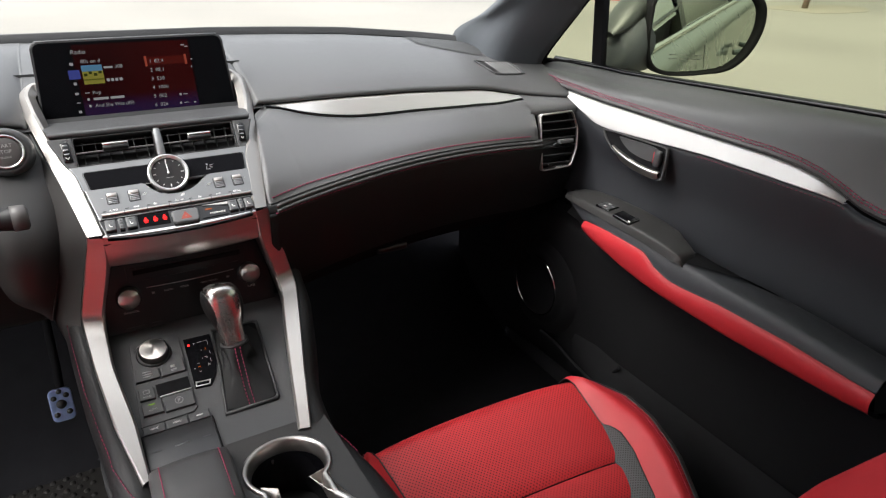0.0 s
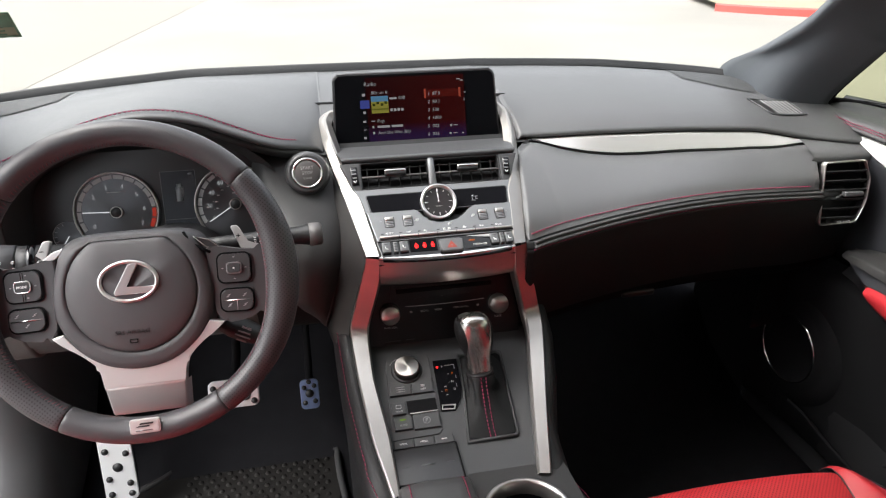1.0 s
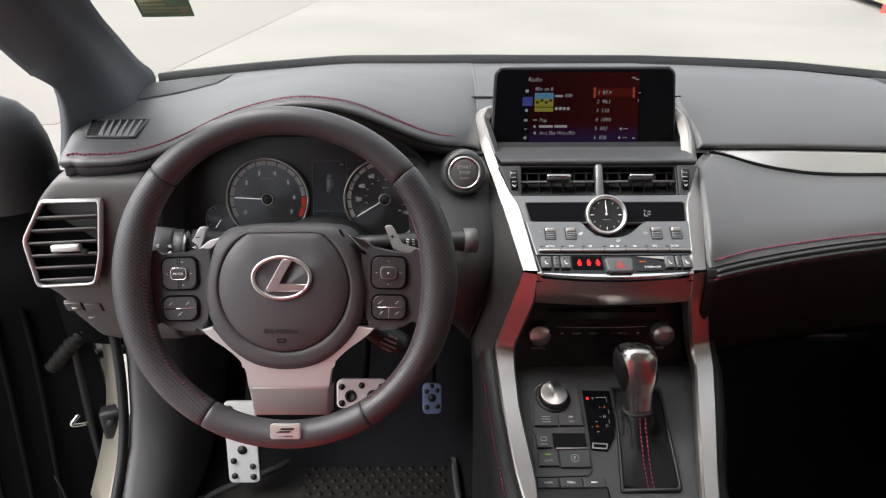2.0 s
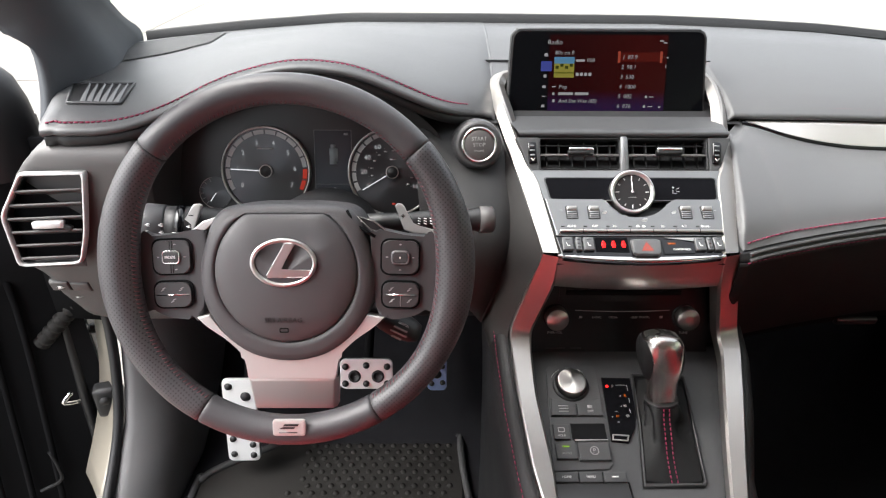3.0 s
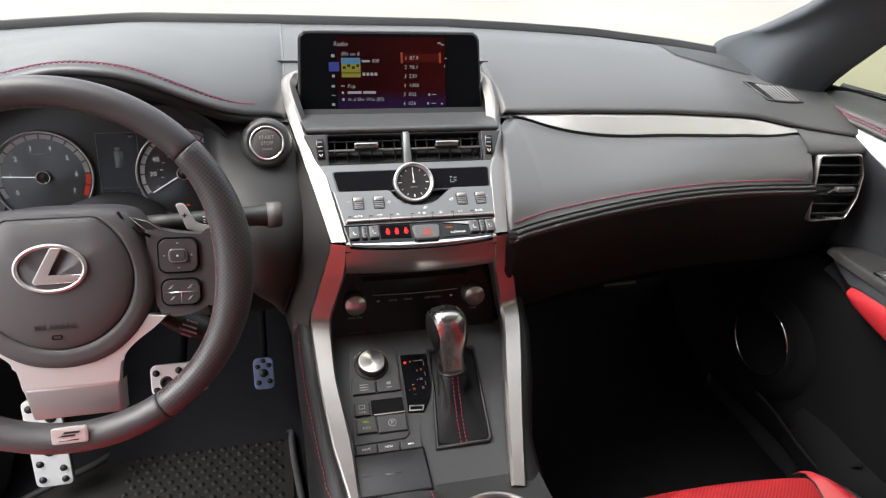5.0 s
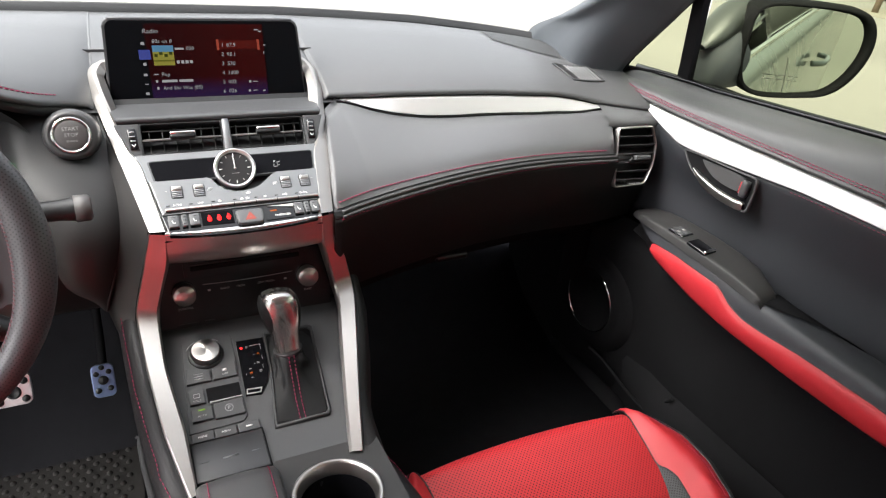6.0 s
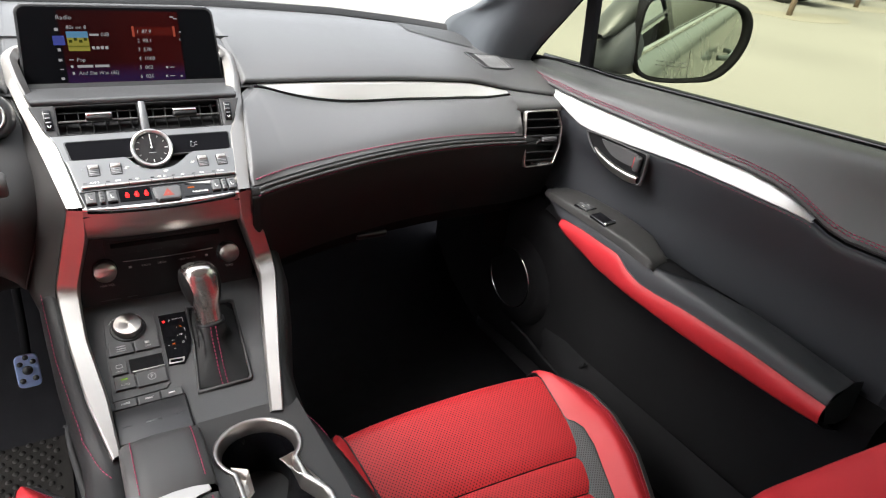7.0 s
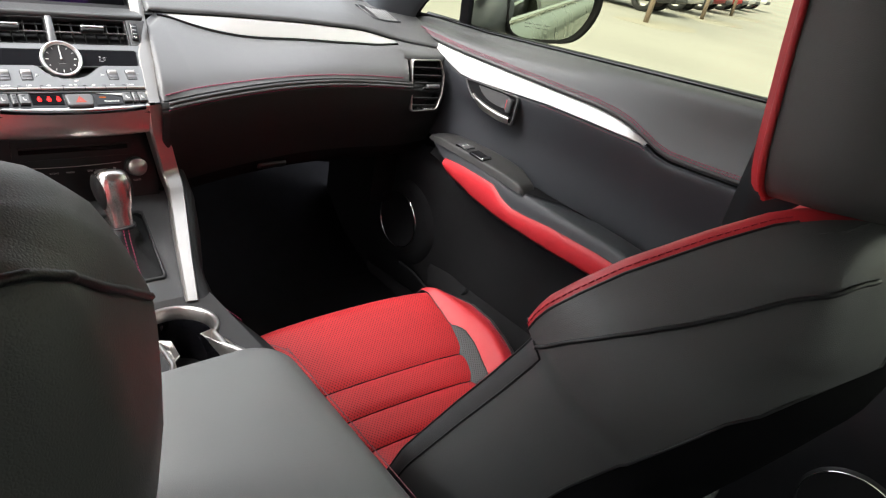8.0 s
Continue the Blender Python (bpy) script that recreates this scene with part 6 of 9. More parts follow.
for s, X in ((-1, LX), (1, RX)):
    rows = []
    for y in np.linspace(0.06, -0.85, 40):
        x = float(np.interp(-y, [-a for a in YS], X))
        z = float(np.interp(-y, [-a for a in YS], RZ))
        w = pad_width(y)
        pts = [(x - 0.012, z - 0.010), (x, z - 0.006), (x + 0.008 * w, z - 0.006), (x + 0.022 * w, z - 0.012), (x + 0.033 * w, z - 0.028), (x + 0.037 * w, z - 0.055), (x + 0.034 * w, z - 0.12), (x + 0.026 * w, z - 0.22), (x + 0.02 * w, FLOOR)]
        rows.append(spline([(s * a, y, b) for a, b in pts], 18))
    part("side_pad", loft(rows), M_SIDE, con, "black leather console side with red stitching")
    st = []
    for d, e in ((0.0245, -0.0128), (0.0300, -0.0205)):
        st.append([V(s * (float(np.interp(-y, [-a for a in YS], X)) + d * pad_width(y) + 0.001), y, float(np.interp(-y, [-a for a in YS], RZ)) + e + 0.0008) for y in np.linspace(0.02, -0.48, 60)])
    if s < 0:
        st[0] = [p for p in st[0] if p.y > -0.262] + [V(-0.1405, -0.270, 0.3325), V(-0.1350, -0.290, 0.3295), V(-0.1285, -0.308, 0.3280), V(-0.1190, -0.325, 0.3275)]
        part("stitching", stitches(st[:1], 0.0040, 0.0024, 0.0006), M_STITCH, con, "dark red stitching")
    else:
        part("stitching", stitches([st[0][38:46]], 0.0040, 0.0024, 0.0006), M_STITCH, con, "red double stitching")
DECK = axes((0, -0.09, 0.378), (1, 0, 0), (0, 1, 0.34))
K = 1 / math.cos(math.atan(0.34))


def dk(x, y, z=0.0):
    """A point of the deck by plan position."""
    return DECK @ V(x, (y + 0.09) * K, z)


def deck_outline(pts):
    return [(x, (y + 0.09) * K) for x, y in pts]


rows = []
for y in np.linspace(-0.045, -0.287, 12):
    xl = -float(np.interp(-y, [-a for a in YS], LX)) + 0.012
    xr = float(np.interp(-y, [-a for a in YS], RX)) - 0.010
    z = 0.378 + 0.34 * (y + 0.09) if y > -0.22 else 0.3338 - 0.10 * (-0.22 - y)
    rows.append([V(xl + (xr - xl) * k, y, z) for k in np.linspace(0, 1, 8)])
part("deck", loft(rows), M_PLASTIC, con, "dark grey console deck")
# selector plate with rotary dial
part("switch_plate", prism(DECK, deck_outline([(-0.106, -0.207), (-0.040, -0.205), (-0.034, -0.199), (-0.0335, -0.080), (-0.038, -0.074), (-0.094, -0.074), (-0.099, -0.080)]), 0.003, 0.001, None, 2, -0.001), M_PLASTIC, con, "dark grey switch plate")
dl = thing("drive_mode_dial", "round brushed silver drive mode dial", "rotary knob", dk(-0.070, -0.101, 0.004))
dm = DECK @ Matrix.Translation((-0.070, (-0.101 + 0.09) * K, 0.002)) @ Matrix.Scale(0.76, 4)
part("collar", lathe(dm, [(0.0305, 0.0), (0.0300, 0.002), (0.0265, 0.0035), (0.0255, 0.003)], 48), M_DARK, dl)
part("knob", lathe(dm, [(0.0245, 0.002), (0.0240, 0.014), (0.0232, 0.0155), (0.0222, 0.0158), (0.0001, 0.0150)], 56), M_SPUN, dl, "spun silver top")
for a in (55, 90, 125, 145):
    ra = radians(a)
    part("printed_bar", rbox(at(dm, 0.0345 * math.cos(ra), 0.0325 * math.sin(ra), 0.0008, a - 90), 0.010, 0.0012, 0.0004, 0), M_LIGHTPRINT, dl)
kb = thing("console_switches", "group of grey console push switches", "switch group", dk(-0.07, -0.15, 0.003))
for pts, mk in (([(-0.100, -0.142), (-0.069, -0.142), (-0.069, -0.127), (-0.080, -0.125), (-0.098, -0.119)], 1), ([(-0.067, -0.142), (-0.036, -0.142), (-0.036, -0.119), (-0.056, -0.125), (-0.067, -0.127)], 1), ([(-0.100, -0.171), (-0.081, -0.171), (-0.081, -0.153), (-0.100, -0.153)], 1), ([(-0.100, -0.194), (-0.075, -0.194), (-0.075, -0.176), (-0.100, -0.176)], 0), ([(-0.073, -0.196), (-0.036, -0.196), (-0.036, -0.174), (-0.073, -0.174)], 0)):
    part("key", prism(DECK, deck_outline(pts), 0.0035, 0.0012, None, 2, 0.002), M_PLASTIC, kb)
# No hollow is cut; a thin black plate paints the pocket's dark inside.
part("pocket", prism(DECK, deck_outline([(-0.078, -0.171), (-0.036, -0.171), (-0.036, -0.151), (-0.078, -0.151)]), 0.0006, 0, None, 2, 0.002), M_FOOT, kb, "flat black plate painting the open pocket's shade")
part("pocket_edge", prism(DECK, deck_outline([(-0.076, -0.1735), (-0.036, -0.1730), (-0.036, -0.1715), (-0.076, -0.1715)]), 0.004, 0.0005, None, 2, 0.002), M_SILVER, kb)
for k in range(3):
    part("printed_bar", rbox(Matrix.Translation(dk(-0.084, -0.130 - 0.0035 * k, 0.0057)) @ DECK.to_3x3().to_4x4(), 0.012, 0.0012, 0.0004, 0), M_LIGHTPRINT, kb)


def flat(x, y, z, rz=0.0):
    return Matrix.Translation(dk(x, y, z)) @ DECK.to_3x3().to_4x4() @ Matrix.Rotation(radians(rz), 4, "Z")


words("OFF", 0.0045, flat(-0.051, -0.137, 0.0057), M_LIGHTPRINT, kb)
part("printed_bar", rbox(flat(-0.051, -0.131, 0.0057), 0.006, 0.004, 0.0004, 0), M_LIGHTPRINT, kb)
part("hold_mark", hoop(flat(-0.0905, -0.160, 0.0057), rounded(0.008, 0.006, 0.001, 2), rounded(0.0066, 0.0046, 0.0008, 2), 0.0004), M_LIGHTPRINT, kb)
words("HOLD", 0.0036, flat(-0.0905, -0.167, 0.0057), M_LIGHTPRINT, kb)
words("AUTO", 0.0040, flat(-0.0875, -0.188, 0.0057), M_LIGHTPRINT, kb)
part("green_lamp", rbox(flat(-0.0875, -0.180, 0.0057), 0.008, 0.0016, 0.0004, 0), glow("green_lamp", (0.45, 0.9, 0.05), 0.15), kb)
words("P", 0.007, flat(-0.0545, -0.185, 0.0057), M_LIGHTPRINT, kb)
part("park_ring", hoop(flat(-0.0545, -0.185, 0.0057), disc(0.0052, 24), disc(0.0046, 24), 0.0003), M_LIGHTPRINT, kb)
for i, t in enumerate(("HOME", "MENU", "")):
    x = -0.0915 + 0.028 * i
    k = part("menu_key", prism(DECK, deck_outline([(x - 0.0133, -0.2205), (x + 0.0133, -0.2205), (x + 0.0133, -0.2085), (x - 0.0133, -0.2085)]), 0.004, 0.0015, None, 2, 0.001), M_PLASTIC, kb)
    if t:
        words(t, 0.0038, flat(x, -0.2145, 0.0052), M_WHITE, kb)
    else:
        part("printed_bar", rbox(flat(x, -0.2145, 0.0052), 0.008, 0.0018, 0.0004, 0), M_WHITE, kb)
tp = thing("touch_pad", "dark grey flat touch pad", "touch pad", dk(-0.064, -0.245, 0.004))
TP = axes((-0.064, -0.2500, 0.331), (1, 0, 0), (0, 1, 0.10))
part("plate", rbox(TP, 0.0860, 0.058, 0.006, 0.0015), surface("pad_plate", (0.024, 0.024, 0.0255), 0.34, vary=0.05), tp)
part("gap", hoop(TP, rounded(0.0895, 0.0612, 0.002, 2), rounded(0.0862, 0.0582, 0.0015, 2), 0.0026), M_FOOT, tp)
for dx, w in ((-0.030, 0.010), (0.0, 0.018), (0.030, 0.010)):
    part("printed_bar", rbox(at(TP, dx, -0.002, 0.0031), w, 0.0022 if dx == 0 else 0.0006, 0.0003, 0), M_PANEL, tp)
# gear gate display
gg = thing("gear_gate_plate", "gloss black gear position plate with red letters", "gear indicator", dk(-0.01, -0.13, 0.003))
part("plate", prism(DECK, deck_outline([(-0.0290, -0.0905), (0.0080, -0.0915), (0.0060, -0.140), (0.0010, -0.157), (-0.0105, -0.1745), (-0.0310, -0.1725)]), 0.0025, 0.0006, None, 2, 0.0), M_LCD, gg)
words("P", 0.0050, flat(-0.0168, -0.103, 0.0030), M_LIGHTPRINT, gg)
part("red_lamp", lathe(flat(-0.0240, -0.103, 0.0026), [(0.0018, 0), (0.0018, 0.0008), (0.0001, 0.001)], 12), M_REDGLOW, gg)
for t, x, y, m in (("R", -0.0035, -0.1155, M_AMBER), ("N", -0.0060, -0.129, M_LIGHTPRINT), ("D", -0.0050, -0.142, M_LIGHTPRINT), ("M", -0.0180, -0.1425, M_AMBER)):
    words(t, 0.0050, flat(x, y, 0.0030), m, gg)
for x, y, w, h in ((-0.0055, -0.1015, 0.014, 0.0005), (0.0015, -0.1055, 0.0005, 0.008), (0.0008, -0.122, 0.0005, 0.006), (-0.0010, -0.1355, 0.0005, 0.006), (-0.0180, -0.1360, 0.003, 0.0006), (-0.0180, -0.1495, 0.003, 0.0006), (-0.0095, -0.1160, 0.0010, 0.0012), (-0.0110, -0.1295, 0.0010, 0.0012), (-0.0245, -0.1430, 0.0012, 0.0012)):
    part("printed_bar", rbox(flat(x, y, 0.0030), w, h, 0.0004, 0), M_LIGHTPRINT, gg)
part("chrome_edge", hoop(DECK, deck_outline([(-0.0300, -0.1715), (-0.0110, -0.1730), (-0.0085, -0.1655), (-0.0285, -0.1640)]), deck_outline([(-0.0282, -0.1702), (-0.0124, -0.1714), (-0.0105, -0.1668), (-0.0272, -0.1655)]), 0.0012, None, 0.0003, 0.0024), M_SILVER, gg)
# gear shifter
gs = thing("gear_shifter", "gear lever with silver top and leather boot", "gear lever", dk(0.035, -0.155, 0.0))
fo = deck_outline([(-0.005, -0.226), (0.066, -0.226), (0.070, -0.222), (0.079, -0.090), (0.074, -0.086), (0.010, -0.086), (0.006, -0.150)])
fi = [(0.0355 + (x - 0.0355) * 0.90, -0.070 + (y + 0.070) * 0.93) for x, y in fo]
part("boot_frame", hoop(DECK, fo, fi, 0.006, None, 0.002), M_DARK, gs, "black boot surround")
n = len(fi)
neck = V(0.034, -0.137, 0.385)
nd = V(-0.09, 0.22, 0.97).normalized()
nm = axes(neck, (1, 0, 0), V(0, 0.93, -0.36))
base_ring = []
for i in range(28):
    a = 2 * math.pi * i / 28
    # where the ray meets the frame's inner outline
    best = 0.03
    for j in range(n):
        x1, y1 = fi[j][0] - 0.032, fi[j][1] + 0.068
        x2, y2 = fi[(j + 1) % n][0] - 0.032, fi[(j + 1) % n][1] + 0.068
        dx, dy = math.cos(a), math.sin(a)
        det = dx * (y1 - y2) - dy * (x1 - x2)
        if abs(det) > 1e-9:
            t = (x1 * (y1 - y2) - y1 * (x1 - x2)) / det
            u = (dx * y1 - dy * x1) / det
            if t > 0 and -0.001 <= u <= 1.001:
                best = t
    base_ring.append((best * math.cos(a), best * math.sin(a)))
rows = []
for k in np.linspace(0, 1, 13):
    rows.append([])
    for i, (bx, by) in enumerate(base_ring):
        a = math.atan2(by, bx)
        b = DECK @ V(0.032 + bx * 0.98, -0.070 + by * 0.97, 0.004)
        t = neck + V(0.0195 * math.cos(a), 0.0175 * math.sin(a) * 0.97, -0.0175 * math.sin(a) * 0.22)
        fold = 0.0058 * math.sin(4 * a + 5 * k) * math.sin(math.pi * k)
        ctr_b, ctr_t = DECK @ V(0.032, -0.068, 0.003), neck
        pos = b.lerp(t, k)
        pinch = 0.34 * math.sin(math.pi * min(k ** 0.75 * 1.05, 1.0))
        mid = ctr_b.lerp(ctr_t, k)
        pos = pos + (mid - pos) * pinch
        rows[-1].append(pos + (pos - mid).normalized() * fold)
part("boot_well", prism(DECK, fi, 0.001, 0, None, 2, 0.0015), M_FOOT, gs)
part("boot", loft(rows, ring=True), M_BOOT, gs, "black leather boot")
tr = []
for dx in (-0.0035, 0.0035):
    line = []
    for row in rows:
        p = row[21].copy()
        line.append(V(p.x + dx, p.y - 0.0012, p.z + 0.0008))
    tr.append(spline(line, 24))
part("stitching", stitches(tr, 0.0034, 0.0020, 0.0007), M_STITCH, gs, "red double stitching")
shape = [(0.0, 0.0172, 0.0155, 0.0), (0.018, 0.0174, 0.0160, 0.0), (0.027, 0.0186, 0.0176, 0.001), (0.037, 0.0212, 0.0212, 0.002), (0.049, 0.0240, 0.0252, 0.004), (0.062, 0.0254, 0.0272, 0.005), (0.072, 0.0252, 0.0270, 0.005), (0.080, 0.0234, 0.0250, 0.005), (0.086, 0.0192, 0.0205, 0.005), (0.0895, 0.0115, 0.0122, 0.005), (0.0905, 0.0005, 0.0005, 0.005)]


def knob_point(h, rx, ry, oy, t, g=0.0):
    """A point of the gear knob's squarish section at height h."""
    cx, cy = math.copysign(abs(math.cos(t)) ** 0.75, math.cos(t)), math.copysign(abs(math.sin(t)) ** 0.8, math.sin(t))
    return neck + nd * h + V((rx + g) * cx, (oy + (ry + g) * cy) * 0.93, -(oy + ry * math.sin(t)) * 0.36)


part("knob", loft([[knob_point(h, rx, ry, oy, 2 * math.pi * i / 44) for i in range(44)] for h, rx, ry, oy in shape], ring=True), M_KNOB, gs, "bright satin silver gear knob")
fine = [(h, *lerp_table(shape, h)) for h in np.linspace(0.026, 0.0850, 14)]
for a0, a1 in ((100, 236), (-40, 66)):
    side = []
    for h, rx, ry, oy in fine:
        e = math.sin(math.pi * min(1, max(0, (h - 0.026) / 0.059))) ** 0.35
        b0, b1 = (a0, 165 + (a1 - 165) * e) if a0 > 0 else (a0 * e, a1)
        side.append([knob_point(h, rx, ry, oy, radians(b0 + (b1 - b0) * k / 15), 0.0022 * math.sin(math.pi * min(1, max(0.02, (h - 0.026) / 0.059))) ** 0.5 * (0.25 + 0.75 * math.sin(math.pi * k / 15))) for k in range(16)])
    part("knob_leather", loft(side), M_BOOT, gs, "black leather knob flank")
part("collar", tube([neck - nd * 0.002, neck + nd * 0.002], 0.0200, 24), M_DARK, gs)

# cup holder
cup = thing("cup_holder", "double cup holder with silver rim", "cup holder", (0.045, -0.39, 0.335))


def cup_radius(a, cx=0.046, cy=-0.395, grow=0.0):
    best = 0.0
    d = (math.cos(a), math.sin(a))
    for r in np.linspace(0.01, 0.14, 131):
        x, y = cx + r * d[0], cy + r * d[1]
        if math.hypot(x - 0.040, y + 0.352) < 0.0475 + grow or math.hypot(x - 0.043, y + 0.466) < 0.0455 + grow or (0.006 - grow < x < 0.072 + grow and -0.44 < y < -0.37):
            best = r
    return best


def cup_z(y):
    return 0.331 + 0.10 * (-0.30 - y)


def cup_ring(grow, dz):
    out = []
    for i in range(72):
        a = 2 * math.pi * i / 72
        r = cup_radius(a, grow=grow)
        x, y = 0.046 + r * math.cos(a), -0.395 + r * math.sin(a)
        out.append(V(x, y, cup_z(y) + dz))
    return out


outer = []
for p in cup_ring(0.006, 0):
    x, y = p.x - 0.046, p.y + 0.395
    k = min(0.068 / max(abs(x), 1e-6), 0.125 / max(abs(y), 1e-6))
    q = V(0.046 + x * k, -0.395 + y * k, 0)
    q.x = max(q.x, -0.018)
    q.z = cup_z(q.y)
    outer.append(q)
part("surround", loft([outer, cup_ring(0.006, 0.0)], ring=True), M_CHEEK, con, "dark grey deck round the cups")
part("rim", loft([cup_ring(0.0065, -0.002), cup_ring(0.0060, 0.0028), cup_ring(0.0046, 0.0042), cup_ring(0.0012, 0.0036), cup_ring(-0.0006, 0.0005), cup_ring(-0.0030, -0.016)], ring=True), M_SILVER, cup, "bright silver rim")
part("well", loft([cup_ring(-0.0032, -0.0155), cup_ring(-0.005, -0.05), cup_ring(-0.008, -0.085)], ring=True), M_GLOSS, cup, "gloss black well")
bm = bmesh.new()
bm.faces.new([bm.verts.new(p) for p in cup_ring(-0.007, -0.082)])
part("well_floor", bm, M_DARK, cup)
part("grip_tab", rbox(axes((0.030, -0.305, 0.300), (1, 0, 0), (0, 0, 1)), 0.010, 0.026, 0.010, 0.003), M_DARK, cup)
for o in ([(0.001, -0.374), (0.019, -0.386), (0.016, -0.425), (0.001, -0.440), (0.003, -0.40)], [(0.056, -0.386), (0.079, -0.380), (0.079, -0.410), (0.088, -0.442), (0.068, -0.418)]):
    rows = []
    for k, dz in ((1.0, 0.0022), (0.94, 0.0030), (0.55, -0.006), (0.05, -0.010)):
        cx, cy = sum(x for x, y in o) / 5, sum(y for x, y in o) / 5
        rows.append([V(cx + (x - cx) * k, cy + (y - cy) * k, cup_z(y) + dz) for x, y in o])
    part("divider", loft(rows, ring=True, smooth=False), M_SILVER, cup, "silver divider cheek")
# palm rest and latch
pr = thing("palm_rest", "black leather palm rest with red stitching", "palm rest", (-0.061, -0.33, 0.34))
rows = []
for y, z in ((-0.2895, 0.322), (-0.2905, 0.334), (-0.2945, 0.345), (-0.302, 0.3515), (-0.316, 0.3555), (-0.35, 0.357), (-0.386, 0.355), (-0.397, 0.349)):
    rows.append([V(x, y, z + d) for x, d in ((-0.110, -0.022), (-0.109, -0.006), (-0.104, 0.0), (-0.082, 0.003), (-0.062, 0.004), (-0.04, 0.003), (-0.0215, 0.0), (-0.0175, -0.006), (-0.0165, -0.022))])
part("cushion", loft(rows), M_LEATHER, pr)
for x in (-0.0965, -0.0285):
    part("stitching", stitches([[V(x, y, z) for y, z in ((-0.2915, 0.3405), (-0.2955, 0.3475), (-0.303, 0.3540), (-0.316, 0.3582), (-0.333, 0.3598), (-0.35, 0.3602), (-0.37, 0.3596), (-0.388, 0.3578))]], 0.0034, 0.0016, 0.0007), M_STITCH, pr, "pink-red stitching")
lt = thing("armrest_latch", "silver and black storage lid latch", "latch", (-0.06, -0.39, 0.35))
LM = axes((-0.062, -0.407, 0.354), (1, 0, 0), (0, 1, -0.05))
part("plate", prism(LM, [(-0.041, -0.006), (-0.030, -0.0072), (-0.022, -0.0055), (-0.016, -0.0115), (0.014, -0.0115), (0.019, -0.0045), (0.033, -0.0035), (0.0355, 0.000), (0.0345, 0.0065), (0.018, 0.0100), (-0.003, 0.0110), (-0.024, 0.0095), (-0.041, 0.0040)], 0.004, 0.0015, None, 2, -0.002), M_SILVER, lt, "satin silver latch plate")
part("tab", prism(LM, [(-0.0105, -0.0275), (0.0085, -0.0275), (0.0130, -0.0130), (-0.0150, -0.0130)], 0.003, 0.001, None, 2, 0.001), M_PLASTIC, lt)
part("tab_edge", hoop(LM, [(-0.0125, -0.0305), (0.0105, -0.0305), (0.0150, -0.0118), (-0.0170, -0.0118)], [(-0.0105, -0.0275), (0.0085, -0.0275), (0.0130, -0.0130), (-0.0150, -0.0130)], 0.003, None, 0.001, 0.0), M_GLOSS, lt)
part("rear_stitching", stitches([[V(-0.096, -0.42 - 0.01 * k, 0.3575) for k in range(9)]], 0.0045, 0.0025, 0.0008), M_STITCH, lt)
part("rear_stitching", stitches([[V(-0.028, -0.42 - 0.01 * k, 0.3575) for k in range(9)]], 0.0045, 0.0025, 0.0008), M_STITCH, lt)
part("rear_pad", rbox(axes((-0.061, -0.472, 0.340), (1, 0, 0), (0, 1, -0.03)), 0.085, 0.125, 0.03, 0.006), M_LEATHER, lt)
# armrest lid
ar = thing("armrest", "dark grey leather centre armrest with red edge stitching", "armrest", (0.005, -0.68, 0.36))
rows = []
pts = rounded(0.216, 0.36, 0.050, 8, 0.0, -0.678)
for k, z in ((0.93, 0.345), (0.985, 0.352), (1.0, 0.368), (0.998, 0.380), (0.985, 0.391), (0.96, 0.398), (0.92, 0.403), (0.8, 0.408), (0.6, 0.411), (0.3, 0.413), (0.02, 0.4135), (0.0001, 0.4135)):
    rows.append([V(x * k, -0.678 + (y + 0.678) * k, z) for x, y in pts])
part("lid", loft(rows, ring=True), M_ARM, ar, "padded leather lid, paled for light from above")
edge = [V(x * 0.990, -0.678 + (y + 0.678) * 0.990, 0.3995) for x, y in pts]
part("edge_piping", tube([p for p in spline(sorted([e for e in edge if e.x > 0.085], key=lambda e: e.y), 40)], 0.0007, 6), M_THREAD, ar, "thin dark red edge piping")
part("box", rbox(axes((0.003, -0.68, 0.25), (1, 0, 0), (0, 1, 0)), 0.215, 0.33, 0.2, 0.01), M_DARK, ar)


# ---------- floor mat and pedals ----------
mat = thing("floor_mat", "black rubber floor mat with raised rim and studs", "floor mat", (-0.44, 0.0, FLOOR))
edge = [(-0.69, -0.38), (-0.195, -0.38), (-0.192, 0.19), (-0.197, 0.222), (-0.222, 0.236), (-0.29, 0.240), (-0.313, 0.250), (-0.318, 0.285), (-0.330, 0.30), (-0.50, 0.305), (-0.520, 0.28), (-0.535, 0.235), (-0.56, 0.205), (-0.66, 0.145), (-0.688, 0.115), (-0.695, 0.08)]
MATM = axes((0, 0, FLOOR), (1, 0, 0), (0, 1, 0))
part("sheet", prism(MATM, edge, 0.006), M_RUBBER, mat)
ring = [V(x, y, FLOOR + 0.008) for x, y in edge]
part("rim", tube(spline(ring + ring[:1], 120)[:-1], 0.0070, 8, None, True), M_RIM, mat, "raised rubber rim")
bm = bmesh.new()
count = 0
for i in range(22):
    for j in range(38):
        x, y = -0.665 + 0.0225 * i + (0.011 if j % 2 else 0), -0.36 + 0.0165 * j
        if x > -0.215 or y > 0.215 or (x < -0.50 and y > 0.10 - (x + 0.5) * -0.4):
            continue
        lathe(Matrix.Translation((x, y, FLOOR + 0.006)), [(0.0058, 0.0), (0.0046, 0.0028), (0.0001, 0.0034)], 8, bm)
ob = part("studs", bm, M_RUBBER, mat, "rows of small rubber studs", kind="stuff")


